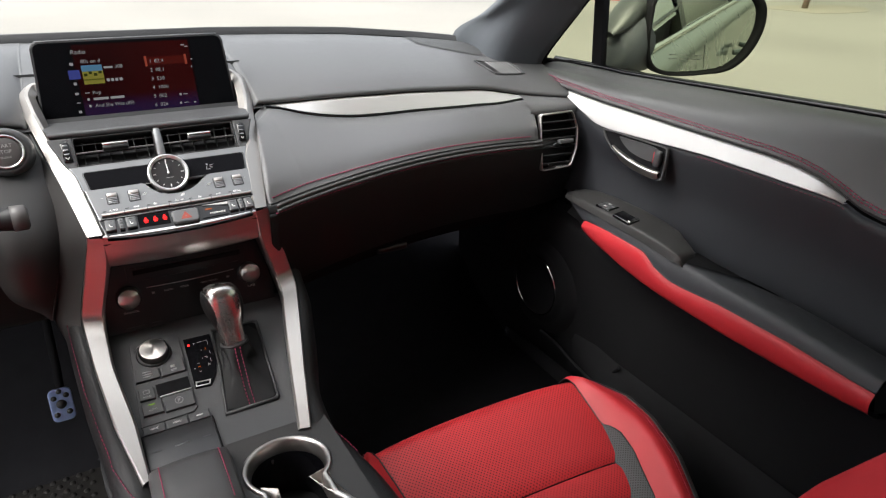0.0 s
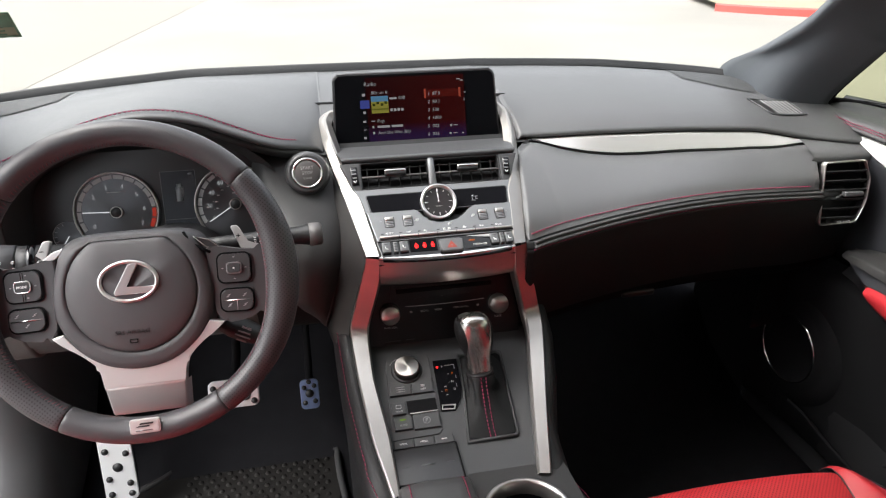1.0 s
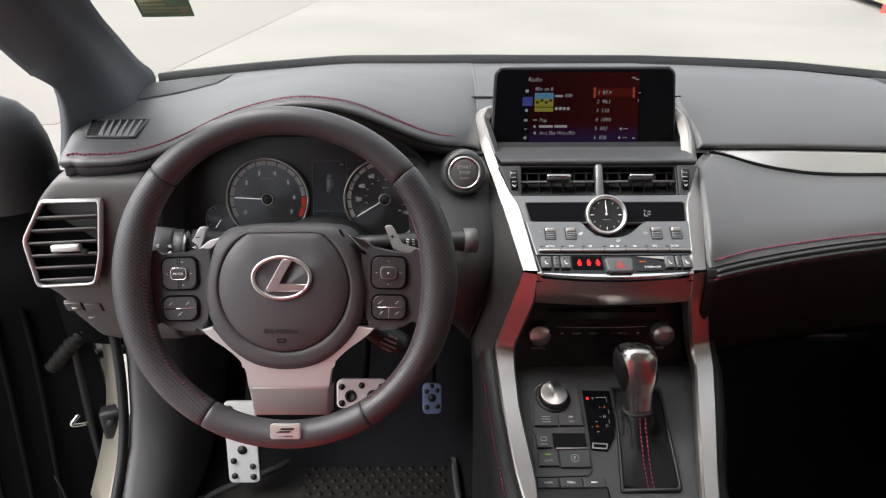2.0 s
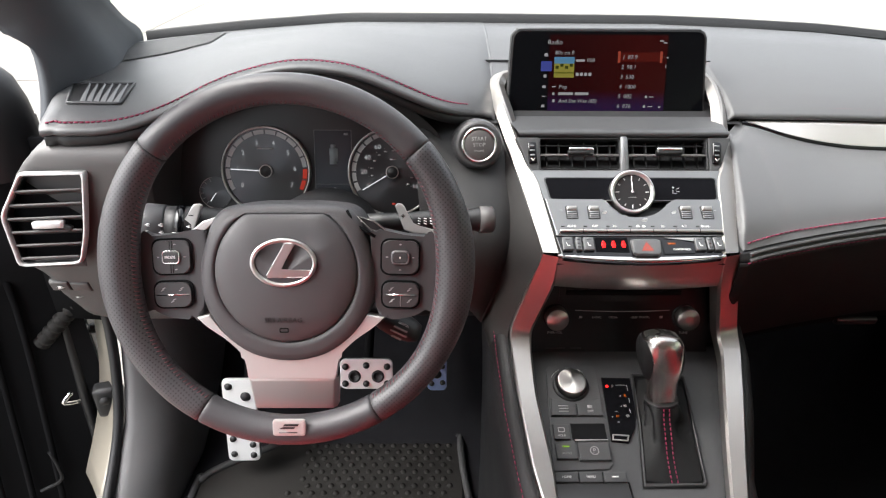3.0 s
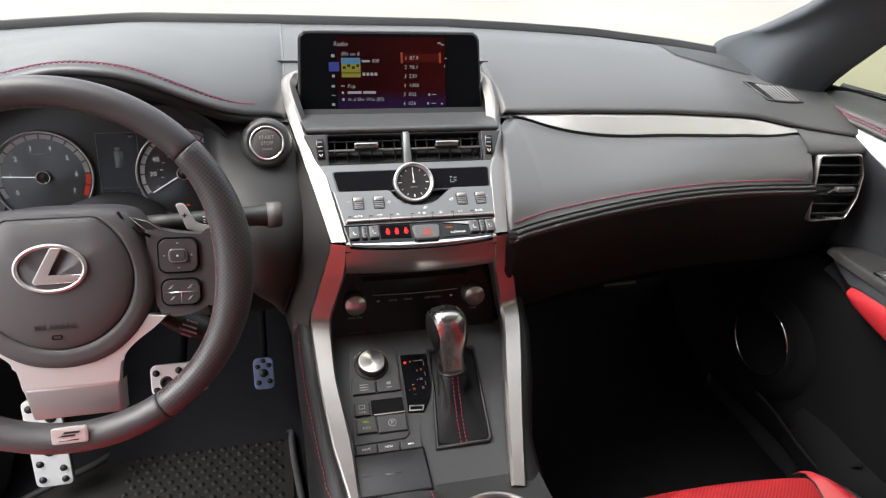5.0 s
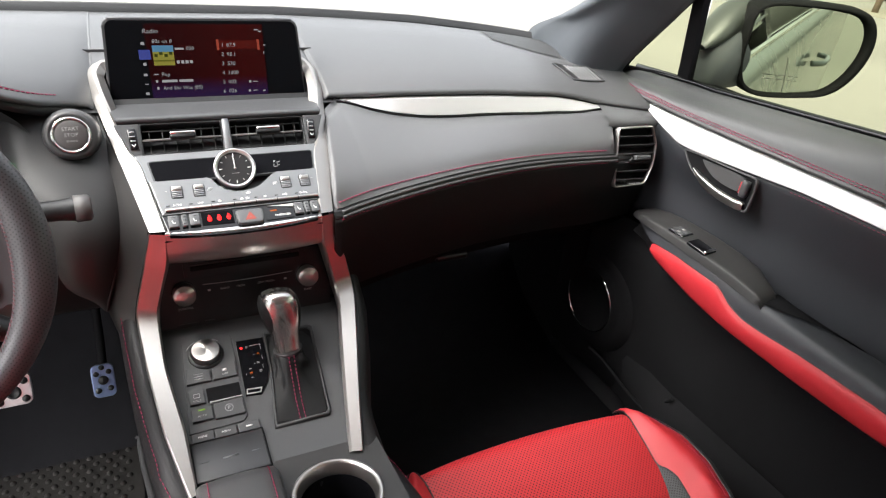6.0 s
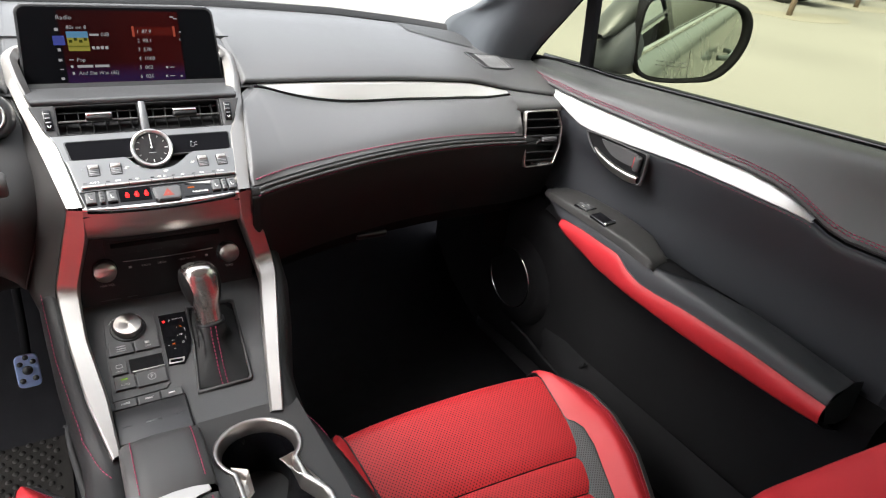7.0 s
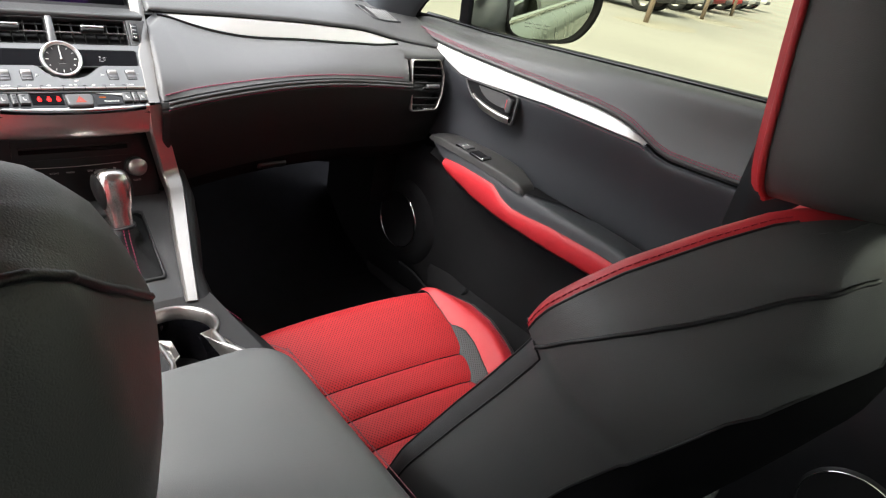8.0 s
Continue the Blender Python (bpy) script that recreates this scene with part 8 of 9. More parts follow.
# armrest
AR = [(-0.648, 0.7480, 0.3900, 0.350, 0.411, 0.374), (-0.604, 0.7470, 0.3910, 0.346, 0.415, 0.379), (-0.519, 0.7450, 0.3950, 0.343, 0.421, 0.391), (-0.46, 0.7430, 0.3945, 0.342, 0.423, 0.395), (-0.40, 0.7420, 0.3930, 0.341, 0.424, 0.388), (-0.334, 0.7410, 0.3870, 0.342, 0.425, 0.392), (-0.297, 0.7400, 0.3865, 0.343, 0.426, 0.400), (-0.264, 0.7400, 0.3950, 0.3445, 0.428, 0.406), (-0.246, 0.7405, 0.4060, 0.346, 0.429, 0.410), (-0.231, 0.7410, 0.4130, 0.347, 0.430, 0.414), (-0.182, 0.7420, 0.4125, 0.352, 0.431, 0.422), (-0.134, 0.7440, 0.4120, 0.3605, 0.432, 0.428), (-0.097, 0.7450, 0.4095, 0.367, 0.432, 0.430), (-0.07, 0.7475, 0.4060, 0.372, 0.431, 0.430), (-0.058, 0.7500, 0.4010, 0.377, 0.431, 0.430), (0.0, 0.765, 0.415, 0.408, 0.428, 0.426), (0.035, 0.785, 0.42, 0.414, 0.422, 0.420)]
arm = [[], [], []]
for y in np.linspace(0.035, -0.648, 70):
    x, zu, zl, zt, zi = lerp_table(AR, y)
    xp = xb(y) + 0.026
    arm[0].append(spline([V(xp, y, zi), V(x + (xp - x) * 0.60, y, zt * 0.75 + zi * 0.25 + 0.004), V(x + 0.018, y, zt - 0.003), V(x + 0.006, y, (zt + zu) / 2 + 0.003), V(x + 0.001, y, zu)], 14))
    if y < -0.057:
        arm[1].append(spline([V(x + 0.001, y, zu - 0.0005), V(x - 0.004, y, zu - 0.008), V(x - 0.005, y, (zu + zl) / 2), V(x + 0.002, y, zl + 0.006), V(x + 0.010, y, zl)], 10))
    arm[2].append(spline([V(x + 0.009, y, zl if y < -0.057 else zu), V(x + 0.03, y, zl - 0.014), V(xb(y) - 0.002, y, zl - 0.04)], 6))
part("armrest_top", loft(arm[0]), M_DOOR, door, "black leather armrest top")
part("armrest_band", loft(arm[1]), M_RED, door, "red leather armrest band")
part("armrest_under", loft(arm[2]), M_DARK, door)
part("band_seam", tube([r[0] + V(-0.0005, 0, 0.0004) for r in arm[1]], 0.0011, 5), M_DARK, door)
part("band_stitching", stitches([[r[1] + V(-0.0008, 0, 0.001) for r in arm[1]]], 0.004, 0.002, 0.0006), M_RED, door)
bm = loft([[V(x, -0.648, z) for x, z in ((0.748, 0.390), (0.80, 0.415), (0.835, 0.405))], [V(x, -0.652, z) for x, z in ((0.758, 0.354), (0.80, 0.34), (0.835, 0.34))]])
part("armrest_end", bm, M_DARK, door)
# switch pod
rows = []
for y, xa, xc, h in ((0.030, 0.778, 0.812, 0.001), (0.014, 0.764, 0.820, 0.006), (-0.02, 0.755, 0.824, 0.0095), (-0.07, 0.750, 0.827, 0.0110), (-0.14, 0.747, 0.827, 0.0120), (-0.20, 0.746, 0.823, 0.0130), (-0.245, 0.745, 0.814, 0.0135), (-0.275, 0.744, 0.798, 0.0130), (-0.297, 0.744, 0.789, 0.0115), (-0.308, 0.746, 0.784, 0.0070), (-0.314, 0.750, 0.780, -0.010)):
    zt = lerp_table(AR, y)[3]
    mid_x, hw = (xa + xc) / 2, (xc - xa) / 2
    rows.append(spline([V(mid_x - hw - 0.003, y, zt - 0.004), V(mid_x - hw, y, zt + h - 0.004), V(mid_x - hw * 0.86, y, zt + h - 0.0006), V(mid_x, y, zt + h + 0.0005), V(mid_x + hw * 0.86, y, zt + h - 0.0006), V(mid_x + hw, y, zt + h - 0.004), V(mid_x + hw + 0.004, y, zt - 0.004)], 15))
sp = part("switch_pod", loft(rows), M_CHEEK, door, "dark grey window switch pod")
LK = axes((0.7700, -0.101, 0.4435), (1, 0.10, 0), (-0.10, 1, 0.02))
part("lock_switch", rbox(LK, 0.031, 0.034, 0.004, 0.0012), M_GLOSS, sp, "black door lock switch")
for dx in (-0.0072, 0.0072):
    part("lock_key", rbox(at(LK, dx, 0, 0.0014), 0.0125, 0.028, 0.004, 0.0012), M_PLASTIC, sp)
    part("printed_bar", rbox(at(LK, dx, 0, 0.0036), 0.005, 0.006, 0.0004, 0), M_LIGHTPRINT, sp)
WK = axes((0.7600, -0.162, 0.4455), (1, 0.10, 0), (-0.10, 1, 0.10))
part("window_switch", rbox(WK, 0.030, 0.042, 0.006, 0.0018), M_GLOSS, sp, "black window switch")
part("switch_edge", rbox(at(WK, 0.0, -0.0170, 0.0034), 0.029, 0.0055, 0.005, 0.0015), M_CHROME, sp, "bright switch edge")
# grab pocket behind the pod: a near-black sheet paints its shaded hollow
rows = []
for y, xa, xc in ((-0.300, 0.752, 0.822), (-0.330, 0.760, 0.826), (-0.36, 0.773, 0.829), (-0.39, 0.789, 0.832), (-0.42, 0.808, 0.835), (-0.440, 0.828, 0.837)):
    i = (0.035 - y) / 0.683 * 69
    top = sorted((p.x, p.z) for p in arm[0][int(round(i))])
    rows.append([V(x, y, float(np.interp(x, [p[0] for p in top], [p[1] for p in top])) + 0.0034) for x in np.linspace(xa, xc, 8)])
part("grab_pocket", loft(rows), M_FOOT, door, "near-black sheet painting the grab pocket's shaded hollow")
# speaker
spk = part("speaker", lathe(axes((0.788, 0.098, 0.163), (0, -1, 0), (0, 0, 1)) @ Matrix.Translation((0, 0, 0.0)), [(0.128, -0.010), (0.118, 0.001), (0.100, 0.004), (0.092, 0.006), (0.086, 0.011), (0.078, 0.012), (0.074, 0.012), (0.070, 0.006), (0.0001, 0.008)], 48), M_FOOT, door, "round black door speaker")
part("speaker_ring", lathe(axes((0.788, 0.098, 0.163), (0, -1, 0), (0, 0, 1)), [(0.0775, 0.0118), (0.0770, 0.0140), (0.0745, 0.0142), (0.0740, 0.0118)], 56), M_CHROME, spk, "thin bright speaker ring")
part("map_pocket", loft([[V(0.815, 0.02, 0.10), V(0.812, 0.02, 0.07), V(0.812, 0.02, -0.02)], [V(0.80, -0.16, 0.10), V(0.768, -0.16, 0.075), V(0.78, -0.16, -0.02)], [V(0.81, -0.6, 0.10), V(0.77, -0.6, 0.08), V(0.785, -0.6, -0.02)]]), M_FOOT, door, "black map pocket")
part("pocket_lip", tube(spline([(0.776, 0.058, 0.052), (0.778, 0.001, 0.049), (0.780, -0.063, 0.034), (0.783, -0.128, 0.026), (0.785, -0.142, 0.034), (0.786, -0.190, 0.105)], 24), 0.0042, 7), M_FOOT, door, "dull black pocket lip")
# window frame, division bar, glass
part("window_seal", tube([sill(y) + V(0.008, 0, 0.003) for y in np.linspace(0.19, -0.69, 20)], 0.006, 8), M_GLOSS, door, "black window seal")
part("window_division_bar", loft([[V(0.878, 0.110, 0.655), V(0.866, 0.098, 0.655), V(0.868, 0.072, 0.658), V(0.880, 0.070, 0.658)], [V(0.800, 0.050, 0.87), V(0.788, 0.038, 0.87), V(0.790, 0.016, 0.87), V(0.802, 0.012, 0.87)]], smooth=False), M_FOOT, door, "black window division bar")
g = part("window_glass", loft([[sill(y) + V(0.014, 0, -0.01) for y in (0.072, -0.3, -0.69)], [V(0.69, -0.10, 1.06), V(0.69, -0.35, 1.09), V(0.69, -0.72, 1.10)]]), M_TINT, door, "lightly tinted side window glass")
g.visible_shadow = False
g = part("quarter_glass", loft([[V(0.850, 0.285, 0.665), V(0.876, 0.10, 0.655)], [V(0.780, 0.11, 0.87), V(0.796, 0.035, 0.87)]]), M_TINT, door, "small fixed quarter window")
g.visible_shadow = False
part("frame_front", tube(spline([(0.806, 0.215, 0.640), (0.806, 0.200, 0.660), (0.806, 0.180, 0.696), (0.806, 0.100, 0.784), (0.800, 0.055, 0.828), (0.70, -0.22, 1.03), (0.69, -0.25, 1.06)], 24), 0.0105, 8), M_FOOT, door, "black window frame")
part("quarter_seal", tube(spline([(0.812, 0.205, 0.668), (0.840, 0.160, 0.668), (0.868, 0.098, 0.668)], 10), 0.0065, 8), M_FOOT, door, "black quarter window seal")
part("frame_top", tube([(0.69, -0.25, 1.06), (0.685, -0.35, 1.095), (0.685, -0.70, 1.10)], 0.012, 8), M_DARK, door)

rs = thing("rear_door_speaker", "black rear door speaker with thin bright ring", "speaker", (0.815, -1.03, 0.18))
RS = axes((0.825, -1.045, 0.185), (0, -1, 0), (0, 0, 1))
part("cover", lathe(RS, [(0.085, 0.0), (0.080, 0.010), (0.072, 0.012), (0.0001, 0.010)], 40), M_DARK, rs)
part("ring", lathe(RS, [(0.0775, 0.0105), (0.0770, 0.0135), (0.0750, 0.0135), (0.0745, 0.0110)], 48), M_CHROME, rs, "thin bright ring")

# ---------- driver door, open ----------
dd = thing("driver_door", "open driver door with black inner panel", "car door", (-0.90, 0.30, 0.2))
HG = V(-0.90, 0.27, 0)
od = V(-0.93, -0.37, 0)
on = V(0.37, -0.93, 0)


def dpt(a, b, z):
    """a along the open door from its hinge, b inwards."""
    return HG + od * a + on * b + V(0, 0, z)


rows = []
for a in np.linspace(0.0, 0.95, 10):
    rows.append([dpt(a, b, z) for b, z in ((0.0, 0.585), (0.045, 0.58), (0.055, 0.56), (0.05, 0.52), (0.075, 0.44), (0.08, 0.38), (0.05, 0.33), (0.045, 0.1), (0.03, -0.20), (0.0, -0.30))])
part("inner_panel", loft(rows), M_FOOT, dd, "black inner door panel")
part("hinge_face", loft([[dpt(0.0, b, z) for b in (-0.10, 0.03)] for z in (-0.30, 0.3, 0.58)]), M_DARK, dd, "black door end face")
part("outer_skin", loft([[dpt(a, -0.10, z) for z in (-0.30, 0.2, 0.58)] for a in (0.0, 0.95)]), M_BODY, dd, "silver outer skin")
part("pocket_trim", tube([dpt(0.02, 0.05, 0.0), dpt(0.02, 0.05, -0.10)], 0.004, 6), M_PLASTIC, dd)
part("door_seal", tube(spline([dpt(0.02, 0.035, 0.56), dpt(0.03, 0.04, 0.3), dpt(0.045, 0.04, 0.0), dpt(0.05, 0.04, -0.28)], 16), 0.010, 8), M_DARK, dd, "black rubber door seal")
part("mirror_back", lathe(axes((-0.918, 0.20, 0.575), (1, 0, 0), (0, 1, 0)), [(0.070, -0.03), (0.072, 0.03), (0.068, 0.07), (0.058, 0.105), (0.040, 0.128), (0.02, 0.139), (0.0001, 0.142)], 28), M_DARK, dd, "black mirror housing")
part("pocket_edge", tube(spline([dpt(0.13, 0.056, -0.04), dpt(0.125, 0.058, -0.08), dpt(0.13, 0.058, -0.12), dpt(0.17, 0.056, -0.135)], 12), 0.0035, 6), M_SIDE, dd, "grey pocket edge")
for k in range(3):
    part("seal_rib", tube(spline([dpt(0.10 + 0.05 * k, 0.052, 0.50), dpt(0.09 + 0.05 * k, 0.058, 0.30), dpt(0.12 + 0.05 * k, 0.054, 0.0), dpt(0.15 + 0.05 * k, 0.05, -0.25)], 16), 0.006, 7), M_FOOT, dd)
# Added pale strip in place of daylight showing between door and sill.
part("light_sliver", loft([[dpt(0.055, 0.046, z), dpt(0.068, 0.050, z + 0.004)] for z in (-0.120, -0.150, -0.185)]), M_POST, dd, "bright sliver standing for the light gap by the sill")
part("check_strap", tube([V(-0.84, 0.27, 0.20), dpt(0.05, 0.02, 0.20)], 0.010, 6), M_DARK, dd, "door check strap")
for z in (0.285, 0.225, 0.17):
    part("hinge_bolt", rbox(axes(dpt(0.012, 0.034, z), (1, 0, 0), (0, 0, 1)), 0.018, 0.016, 0.006, 0.002), M_SILVER, dd)
part("striker_bow", tube(spline([V(-0.872, 0.115, 0.165), V(-0.884, 0.105, 0.150), V(-0.870, 0.125, 0.135)], 8), 0.004, 6), M_CHROME, dd)
# cowl side trim and opening seal on the driver's side
rows = []
for z, x, y in ((-0.07, -0.795, -0.02), (0.0, -0.792, 0.015), (0.05, -0.790, 0.06), (0.10, -0.788, 0.105), (0.16, -0.786, 0.135), (0.25, -0.783, 0.160), (0.34, -0.780, 0.165), (0.44, -0.775, 0.165)):
    rows.append(spline([(x - 0.006, y + 0.004, z), (x + 0.012, y - 0.004, z), (x + 0.05, y + 0.022, z), (x + 0.075, y + 0.075, z), (x + 0.085, y + 0.2, z), (x + 0.085, y + 0.4, z)], 14))
alone("kick_panel", loft(rows), M_KICK, "grey kick panel beside the footwell", "trim panel", kind="structure")
alone("door_seal", tube(spline([(-0.810, -0.30, -0.05), (-0.808, -0.10, -0.05), (-0.806, 0.0, 0.0), (-0.803, 0.06, 0.052), (-0.801, 0.100, 0.10), (-0.800, 0.13, 0.16), (-0.798, 0.153, 0.25), (-0.797, 0.16, 0.34), (-0.797, 0.16, 0.60)], 30), 0.009, 8), M_DARK, "black rubber seal round the door opening", "seal", kind="structure")
post = spline([(-0.806, 0.0, 0.0), (-0.803, 0.06, 0.052), (-0.801, 0.100, 0.10), (-0.800, 0.13, 0.16), (-0.798, 0.153, 0.25), (-0.797, 0.16, 0.32)], 16)
alone("hinge_post", solid(loft([[p + V(-0.004, 0.012, 0), p + V(-0.020, 0.022, 0), p + V(-0.046, 0.055, 0), p + V(-0.072, 0.085, 0), p + V(-0.085, 0.14, 0)] for p in post]), 0.004), M_POST, "silver painted hinge post beside the door opening", "door jamb", kind="structure")
hose = spline([V(-0.830, 0.225, 0.330), V(-0.862, 0.205, 0.300), V(-0.900, 0.195, 0.262), V(-0.945, 0.188, 0.215)], 49)
alone("wiring_hose", tube(hose, [0.0150 if k % 4 < 2 else 0.0118 for k in range(49)], 14), M_RUBBER, "black corrugated rubber wiring hose at the door hinge", "hose")
hinge = thing("door_hinge", "black door hinge bolted to the post", "hinge", (-0.845, 0.16, 0.12), "driver door hinges")
part("leaf", rbox(axes((-0.836, 0.150, 0.118), (1, 0.3, 0), (0, 0, 1)), 0.040, 0.062, 0.030, 0.008), M_DARK, hinge, "black hinge leaf")
part("bolt", lathe(axes((-0.832, 0.134, 0.128), (1, 0.3, 0), (0, 0, 1)), [(0.009, 0.0), (0.009, 0.004), (0.0001, 0.005)], 6), M_DARK, hinge)
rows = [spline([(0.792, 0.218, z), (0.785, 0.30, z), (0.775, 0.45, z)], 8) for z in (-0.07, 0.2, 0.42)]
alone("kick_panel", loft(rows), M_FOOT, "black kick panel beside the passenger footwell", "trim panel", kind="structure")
for s in (-1, 1):
    bm = loft([[V(s * 0.79, y, FLOOR + 0.004), V(s * 0.81, y, FLOOR + 0.03), V(s * 0.86, y, FLOOR + 0.02), V(s * 0.90, y, -0.20)] for y in (0.25, -0.3, -0.69, -1.5, -2.2)])
    alone("door_sill", bm, M_FOOT, "black plastic door sill", "trim", kind="structure")

alone("door_jamb", solid(loft([[V(-0.795, 0.19, z), V(-0.90, 0.20, z)] for z in (0.27, 0.45, 0.60)]), 0.01), M_FOOT, "black door jamb behind the fascia end", "door jamb", kind="structure")

# ---------- exterior mirror ----------
mir = thing("side_mirror", "door mirror in a dark housing reflecting the car side", "wing mirror", (1.03, 0.04, 0.70))
MN = V(-0.495, -0.869, 0.0).normalized()
MM = axes((1.045, -0.012, 0.745), MN.cross(V(0, 0, 1)) * -1, (0, 0, 1))
if (MM.to_3x3() @ V(0, 0, 1)).dot(MN) < 0:
    MM = axes((1.045, -0.012, 0.745), MN.cross(V(0, 0, 1)), (0, 0, 1))
mo = [(-0.105, 0.05), (-0.095, 0.072), (-0.05, 0.082), (0.06, 0.080), (0.101, 0.060), (0.113, 0.018), (0.100, -0.030), (0.070, -0.064), (0.025, -0.077), (-0.05, -0.082), (-0.088, -0.066), (-0.104, -0.02)]
mo = [tuple(p[:2]) for p in spline([(x, y, 0) for x, y in mo + mo[:1]], 60)[:-1]]
flip = -1 if (MM.to_3x3() @ V(1, 0, 0)).x < 0 else 1
mo = [(x * flip, y) for x, y in mo]
if flip < 0:
    mo = mo[::-1]
part("glass", prism(MM, [(x * 0.97, y * 0.97) for x, y in mo], 0.002), M_MIRROR, mir, "silvered mirror glass")
rows = []
for k, z, e in ((0.975, 0.0, 0), (0.985, 0.012, 0), (1.02, 0.018, 0), (1.05, 0.014, 0.005), (1.075, -0.01, 0.014), (1.085, -0.04, 0.018), (1.02, -0.08, 0.02), (0.75, -0.105, 0.01), (0.2, -0.115, 0)):
    rows.append([MM @ V(x * k + (e * flip if x * flip > 0.03 else 0), y * k, z) for x, y in mo])
part("housing", loft(rows, ring=True), M_FOOT, mir, "dark mirror housing")


def oval_bar(sections):
    return loft([[V(x, y + ry * math.cos(t), z + rz * math.sin(t)) for t in np.linspace(0, 2 * math.pi, 24, endpoint=False)] for x, y, z, ry, rz in sections], ring=True)


part("arm", oval_bar([(0.884, 0.075, 0.672, 0.006, 0.003), (0.892, 0.074, 0.682, 0.030, 0.020), (0.905, 0.07, 0.698, 0.042, 0.040), (0.94, 0.07, 0.712, 0.043, 0.055), (0.98, 0.072, 0.724, 0.042, 0.066), (1.02, 0.075, 0.735, 0.04, 0.072)]), M_PILLAR, mir, "dark mirror arm")
part("cover", oval_bar([(0.885, 0.088, 0.735, 0.020, 0.006), (0.91, 0.090, 0.755, 0.034, 0.022), (0.95, 0.095, 0.778, 0.040, 0.036), (1.0, 0.10, 0.795, 0.045, 0.045), (1.05, 0.10, 0.80, 0.045, 0.045)]), surface("mirror_cover_paint", (0.050, 0.055, 0.052), 0.32, 0.2, vary=0.05), mir, "grey painted mirror cover")
for k in range(6):
    part("printed_bar", rbox(at(MM, (-0.045 + 0.024 * (k % 3)) * flip, -0.045 - 0.008 * (k // 3), 0.0022), 0.019, 0.0014, 0.0003, 0), M_KEYGREY, mir)


# ---------- sticker on the windscreen ----------
stk = thing("windscreen_sticker", "small faded green striped sticker on the windscreen", "sticker", (-0.62, 0.16, 0.88))
ST = axes((-0.586, 0.118, 0.856), (0.93, 0.12, 0.0), (-0.02, -0.70, 0.72))
M_STK = surface("sticker_paper", (0.36, 0.34, 0.22), 0.6, vary=0.1, vary_size=60)
M_STG = surface("sticker_green", (0.16, 0.26, 0.17), 0.6, vary=0.15, vary_size=60)
part("sheet", rbox(ST, 0.064, 0.044, 0.0008, 0), M_STK, stk)
part("field", rbox(at(ST, 0.017, 0.008, 0.0006), 0.028, 0.024, 0.0006, 0), M_STG, stk)
for k in range(6):
    part("stripe", rbox(at(ST, -0.006 if k > 2 else -0.013, 0.017 - 0.007 * k, 0.0006), 0.048 if k > 2 else 0.034, 0.0022, 0.0006, 0), M_STG, stk)
part("border", hoop(ST, [(-0.034, -0.024), (0.034, -0.024), (0.034, 0.024), (-0.034, 0.024)], [(-0.031, -0.021), (0.031, -0.021), (0.031, 0.021), (-0.031, 0.021)], 0.001), M_STG, stk)

# ---------- own car's right flank, seen in the mirror ----------
body = thing("car_flank", "silver painted car side with dark windows", "car body", (0.95, -1.5, 0.2))
rows = []
for y in np.linspace(0.25, -3.2, 22):
    b = 0.02 * math.sin((y + 1.2) * 1.1)
    rows.append(spline([(0.905, y, 0.655), (0.945, y, 0.60), (0.975 + b, y, 0.42), (0.965 + b, y, 0.15), (0.955, y, -0.10), (0.93, y, -0.25)], 14))
part("side_panel", loft(rows), M_BODY, body, "silver painted side panel")
part("belt_strip", tube([V(0.908, y, 0.662 - 0.075 * max(y, -0.7) * 0 + 0.004) for y in np.linspace(0.05, -2.8, 20)], 0.009, 8), M_CHROME, body, "bright belt line strip")
for y0, y1 in ((-0.72, -1.65), (-1.75, -2.35)):
    pane = part("rear_window", loft([[V(0.895, y, 0.67) for y in (y0, y1)], [V(0.72, y, 1.09) for y in (y0 - 0.02, y1 + 0.12)]]), M_TINT, body, "tinted rear side window")
    pane.visible_shadow = False
part("roof_side", loft([[V(0.72, y, 1.09) for y in (-0.2, -1.2, -2.4)], [V(0.64, y, 1.16) for y in (-0.2, -1.2, -2.4)]]), M_BODY, body)
part("b_post", loft([[V(0.902, -0.66, 0.66), V(0.902, -0.73, 0.66)], [V(0.725, -0.68, 1.09), V(0.725, -0.75, 1.09)]]), M_GLOSS, body)
for y in (-1.55,):
    part("door_handle", tube(spline([(0.975, y + 0.09, 0.50), (1.012, y + 0.06, 0.505), (1.015, y - 0.06, 0.51), (0.978, y - 0.09, 0.51)], 12), 0.011, 8), M_BODY, body, "silver door handle")
part("door_gap", tube([V(0.9615, -0.73, 0.62), V(0.985, -0.74, 0.42), V(0.974, -0.76, 0.1)], 0.0012, 5), M_DARK, body)
part("rear_wheel", lathe(axes((0.90, -2.55, -0.16), (0, 1, 0), (0, 0, 1)), [(0.34, -0.1), (0.34, 0.08), (0.25, 0.09), (0.22, 0.06), (0.0001, 0.05)], 36), M_TYRE, body, "black tyre")

# ---------- lot: kerb island, young trees, parked cars ----------
isl = thing("kerb_island", "raised traffic island with red painted kerb", "kerb", (10.5, 12.0, GROUND))
pts = spline([(8.6, 12.6, 0), (9.3, 11.5, 0), (10.3, 10.7, 0), (12.2, 10.2, 0), (15.5, 10.6, 0), (19, 13, 0)], 40)
rows = [[V(p.x, p.y, GROUND), V(p.x, p.y, GROUND + 0.13), V(p.x + 0.10, p.y + 0.12, GROUND + 0.15), V(p.x + 0.13, p.y + 0.16, GROUND + 0.15)] for p in pts]
part("kerb", loft(rows, smooth=False), M_CURB, isl, "red painted kerb face")
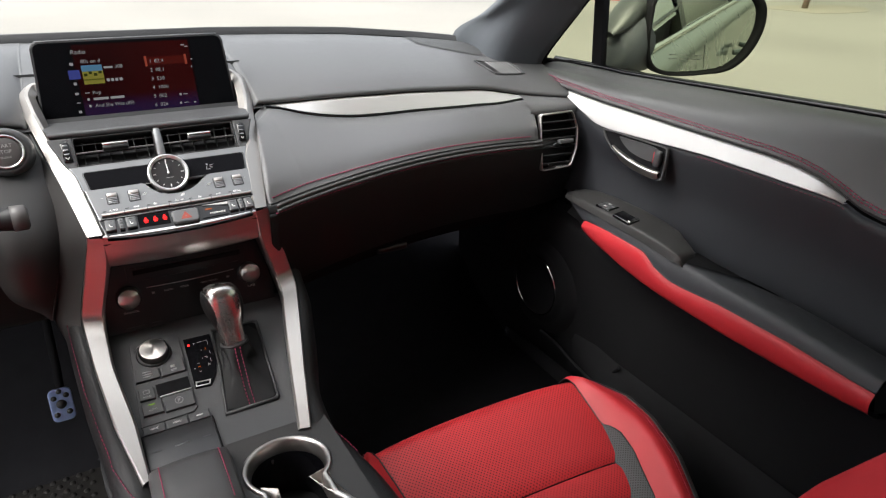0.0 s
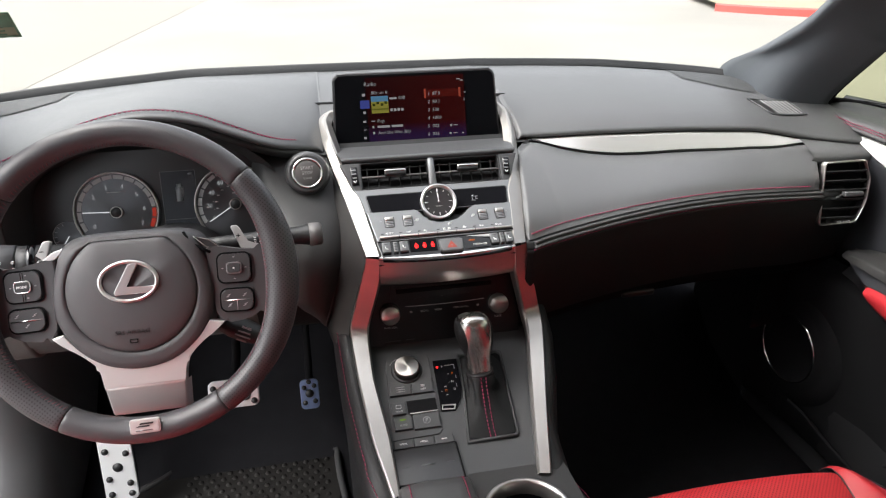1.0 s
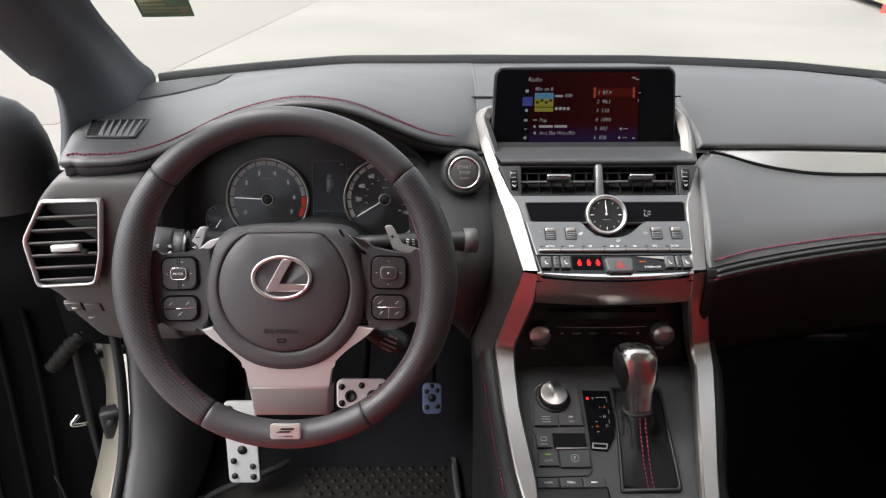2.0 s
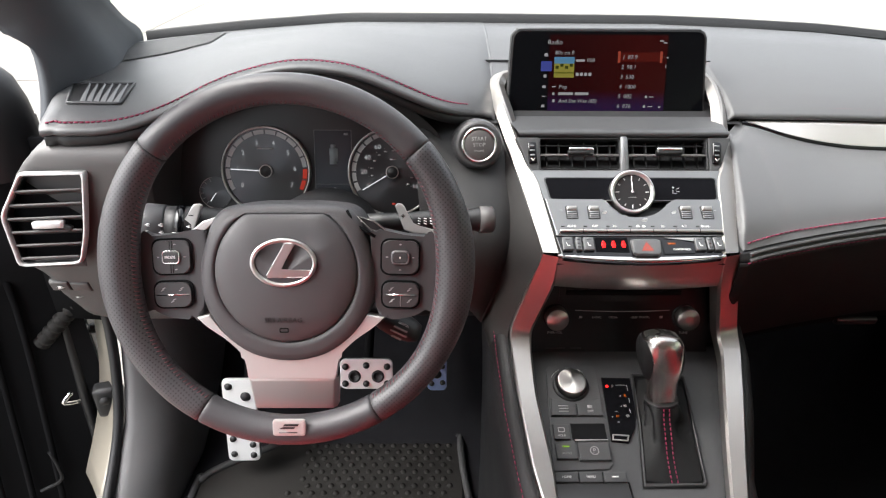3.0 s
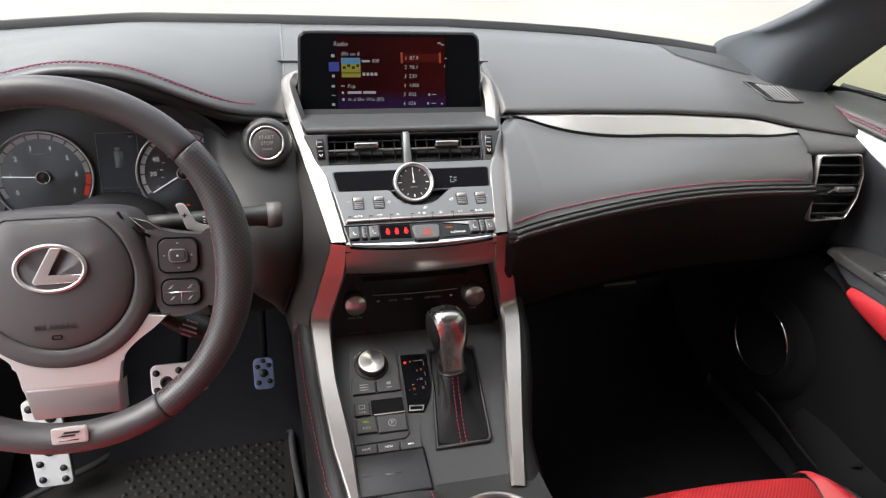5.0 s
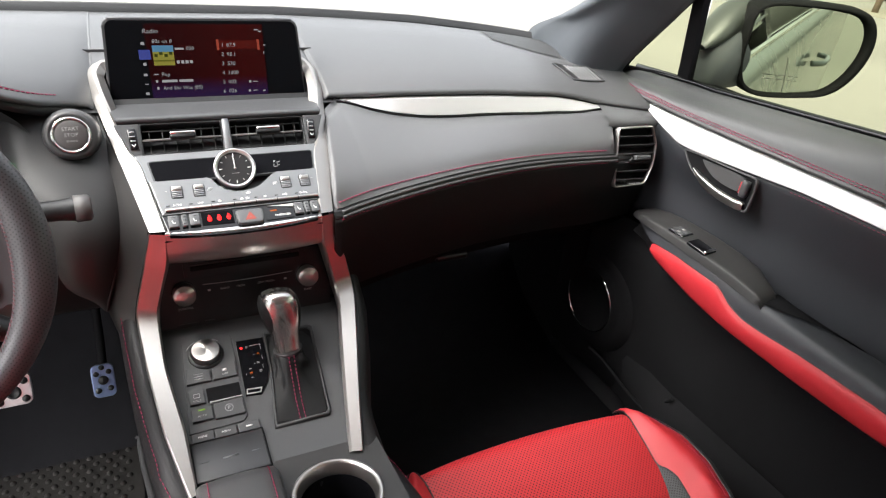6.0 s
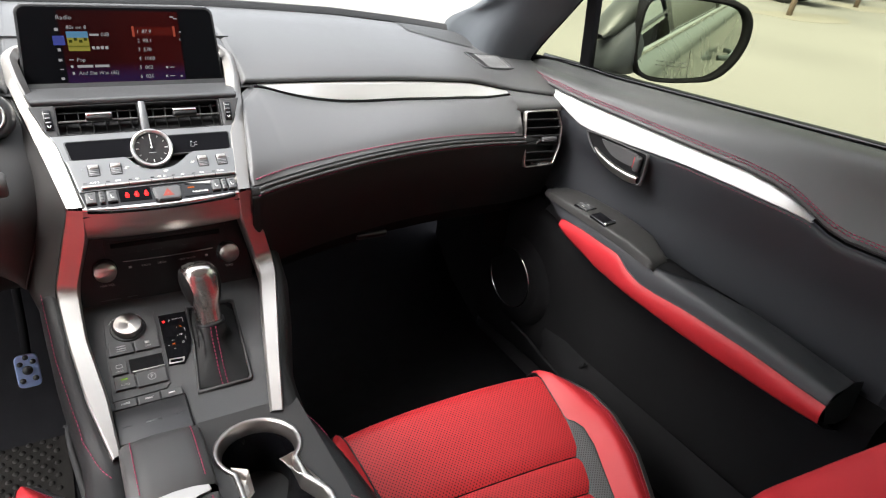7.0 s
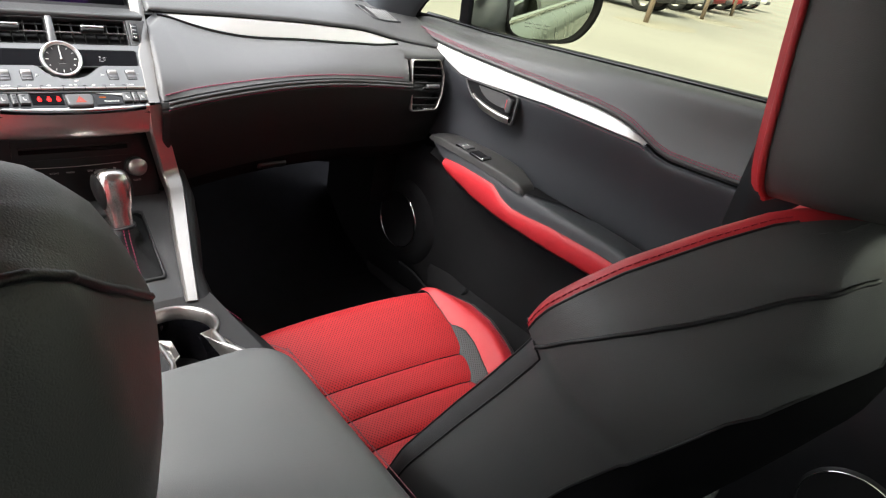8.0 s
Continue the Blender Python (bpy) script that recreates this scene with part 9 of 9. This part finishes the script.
M_DIRT = surface("dry_grass_soil", (0.22, 0.19, 0.13), 0.95, grain=0.8, grain_size=40, vary=0.3, vary_size=2)
part("soil", loft([[V(p.x + 0.13, p.y + 0.16, GROUND + 0.149) for p in pts], [V(p.x + 1.5, p.y + 4.5, GROUND + 0.16) for p in pts]]), M_DIRT, isl, "dry planted soil")

M_SAND = surface("sandy_soil", (0.215, 0.195, 0.158), 0.9, grain=0.6, grain_size=60, vary=0.2, vary_size=1.5)


def tree(x, y, h, seed):
    rnd = random.Random(seed)
    t = thing("young_tree", "slim young tree in the parking lot", "tree", (x, y, GROUND), "lot trees")
    trunk = [V(x + rnd.uniform(-0.03, 0.03) * k, y + rnd.uniform(-0.03, 0.03) * k, GROUND + h * k / 6) for k in range(7)]
    trunk = [p + V(0.02 * k, 0, 0) for k, p in enumerate(trunk)]
    part("trunk", tube(trunk, [0.066 * (1 - 0.08 * k) for k in range(7)], 10), M_BARK, t, "brown bark trunk")
    bm = bmesh.new()
    tips = []
    for i in range(9):
        a = rnd.uniform(0, 6.28)
        b = trunk[3 + i % 4]
        e = b + V(math.cos(a) * rnd.uniform(0.6, 1.3), math.sin(a) * rnd.uniform(0.6, 1.3), rnd.uniform(0.5, 1.2))
        tube([b, b.lerp(e, 0.5) + V(0, 0, 0.1), e], [0.035, 0.02, 0.008], 6, bm)
        tips += [b.lerp(e, 0.6), e]
    part("limbs", bm, M_BARK, t)
    bm = bmesh.new()
    for c in tips:
        for _ in range(70):
            p = c + V(rnd.gauss(0, 0.35), rnd.gauss(0, 0.35), rnd.gauss(0, 0.28))
            u = V(rnd.uniform(-1, 1), rnd.uniform(-1, 1), rnd.uniform(-1, 1)).normalized() * 0.07
            v = u.cross(V(rnd.uniform(-1, 1), rnd.uniform(-1, 1), 1)).normalized() * 0.04
            bm.faces.new([bm.verts.new(p + q) for q in (u, v, -u, -v)])
    part("crown", bm, M_LEAF, t, "loose green crown", kind="stuff")
    patch = [(1.35 * (1 + 0.16 * math.sin(3 * k + seed) + 0.02 * rnd.uniform(-1, 1)) * math.cos(k), 0.8 * (1 + 0.14 * math.sin(2 * k + 2 * seed) + 0.02 * rnd.uniform(-1, 1)) * math.sin(k)) for k in np.linspace(0, 2 * math.pi, 48, endpoint=False)]
    part("bed", prism(Matrix.Translation((x + 0.3, y - 0.2, GROUND)), patch, 0.0045), M_SAND, t, "sandy patch round the trunk")
    return t


tree(14.3, 8.05, 3.6, 1)
tree(19.9, 9.65, 3.8, 2)
tree(25.5, 11.5, 3.7, 3)


def parked_car(x, y, heading, paint, label):
    c = thing("parked_car", label, "car", (x, y, GROUND), "parked cars")
    m = Matrix.Translation((x, y, GROUND)) @ Matrix.Rotation(radians(heading), 4, "Z")
    prof = [(-2.25, 0.45, 0.80, 0.80), (-2.2, 0.35, 0.98, 0.86), (-1.3, 0.28, 1.02, 0.91), (0.0, 0.26, 1.0, 0.92), (1.0, 0.28, 0.98, 0.91), (1.9, 0.32, 0.88, 0.86), (2.25, 0.42, 0.70, 0.74)]
    rows = [[m @ V(px, w * sx, lo if k in (0, 5) else (0.5 if k in (1, 4) else hi)) for k, sx in enumerate((-0.95, -1.0, -0.93, 0.93, 1.0, 0.95))] for px, lo, hi, w in prof]
    part("body", loft(rows, ring=True, caps=True), paint, c, "painted body")
    cab = [(-2.0, 1.0, 1.02, 0.70), (-1.7, 1.0, 1.55, 0.62), (-0.2, 1.0, 1.66, 0.62), (0.35, 1.0, 1.58, 0.62), (1.1, 0.97, 1.0, 0.72)]
    rows = [[m @ V(px, sx * (0.86 if k in (0, 3) else w), lo if k in (0, 3) else hi) for k, sx in enumerate((-1, -1, 1, 1))] for px, lo, hi, w in cab]
    part("cabin", loft(rows, smooth=False), M_GLOSS, c, "dark glass cabin")
    part("roof", loft([[m @ V(px, sx * w, hi + 0.012) for sx in (-1, 0, 1)] for px, lo, hi, w in cab[1:4]]), paint, c)
    for wx in (-1.38, 1.40):
        for s in (-1, 1):
            wm = m @ axes((wx, s * 0.80, 0.34), (1, 0, 0), (0, 0, s))
            w = part("wheel", lathe(wm, [(0.20, -0.1), (0.34, -0.1), (0.34, 0.10), (0.29, 0.12), (0.235, 0.10)], 28), M_TYRE, c, "black tyre")
            part("rim", lathe(wm, [(0.235, 0.07), (0.225, 0.11), (0.12, 0.09), (0.05, 0.115), (0.0001, 0.115)], 20), M_SILVER, w, "silver wheel rim")
    for s in (-1, 1):
        part("headlight", rbox(m @ Matrix.Translation((2.13, s * 0.60, 0.72)), 0.12, 0.26, 0.12, 0.03), M_CHROME, c)
    part("bumper", rbox(m @ Matrix.Translation((2.2, 0, 0.45)), 0.16, 1.4, 0.16, 0.05), M_DARK, c)
    return c


P_BLK = surface("black_car_paint", (0.02, 0.02, 0.022), 0.2, 0.3, vary=0.05, coat=1.0)
P_RED = surface("red_car_paint", (0.42, 0.02, 0.02), 0.25, 0.3, vary=0.05, coat=1.0)
P_DRD = surface("dark_red_car_paint", (0.16, 0.012, 0.016), 0.25, 0.3, vary=0.05, coat=1.0)
P_SIL = surface("silver_van_paint", (0.5, 0.5, 0.5), 0.25, 0.6, vary=0.05, coat=1.0)
P_WHT = surface("white_car_paint", (0.75, 0.74, 0.72), 0.3, 0.0, vary=0.04, coat=1.0)
cars = [(17.35, 11.6, P_BLK, "black parked car under the trees"), (20.9, 12.65, P_SIL, "silver parked car beside the black one"), (24.4, 13.7, P_DRD, "dark red parked car in the row"), (28.0, 14.8, P_RED, "bright red parked car in the row"), (31.5, 15.85, P_SIL, "silver parked car in the far row"), (35.2, 17.0, P_WHT, "white parked car far down the row")]
for x, y, p, lab in cars:
    parked_car(x, y, 287, p, lab)
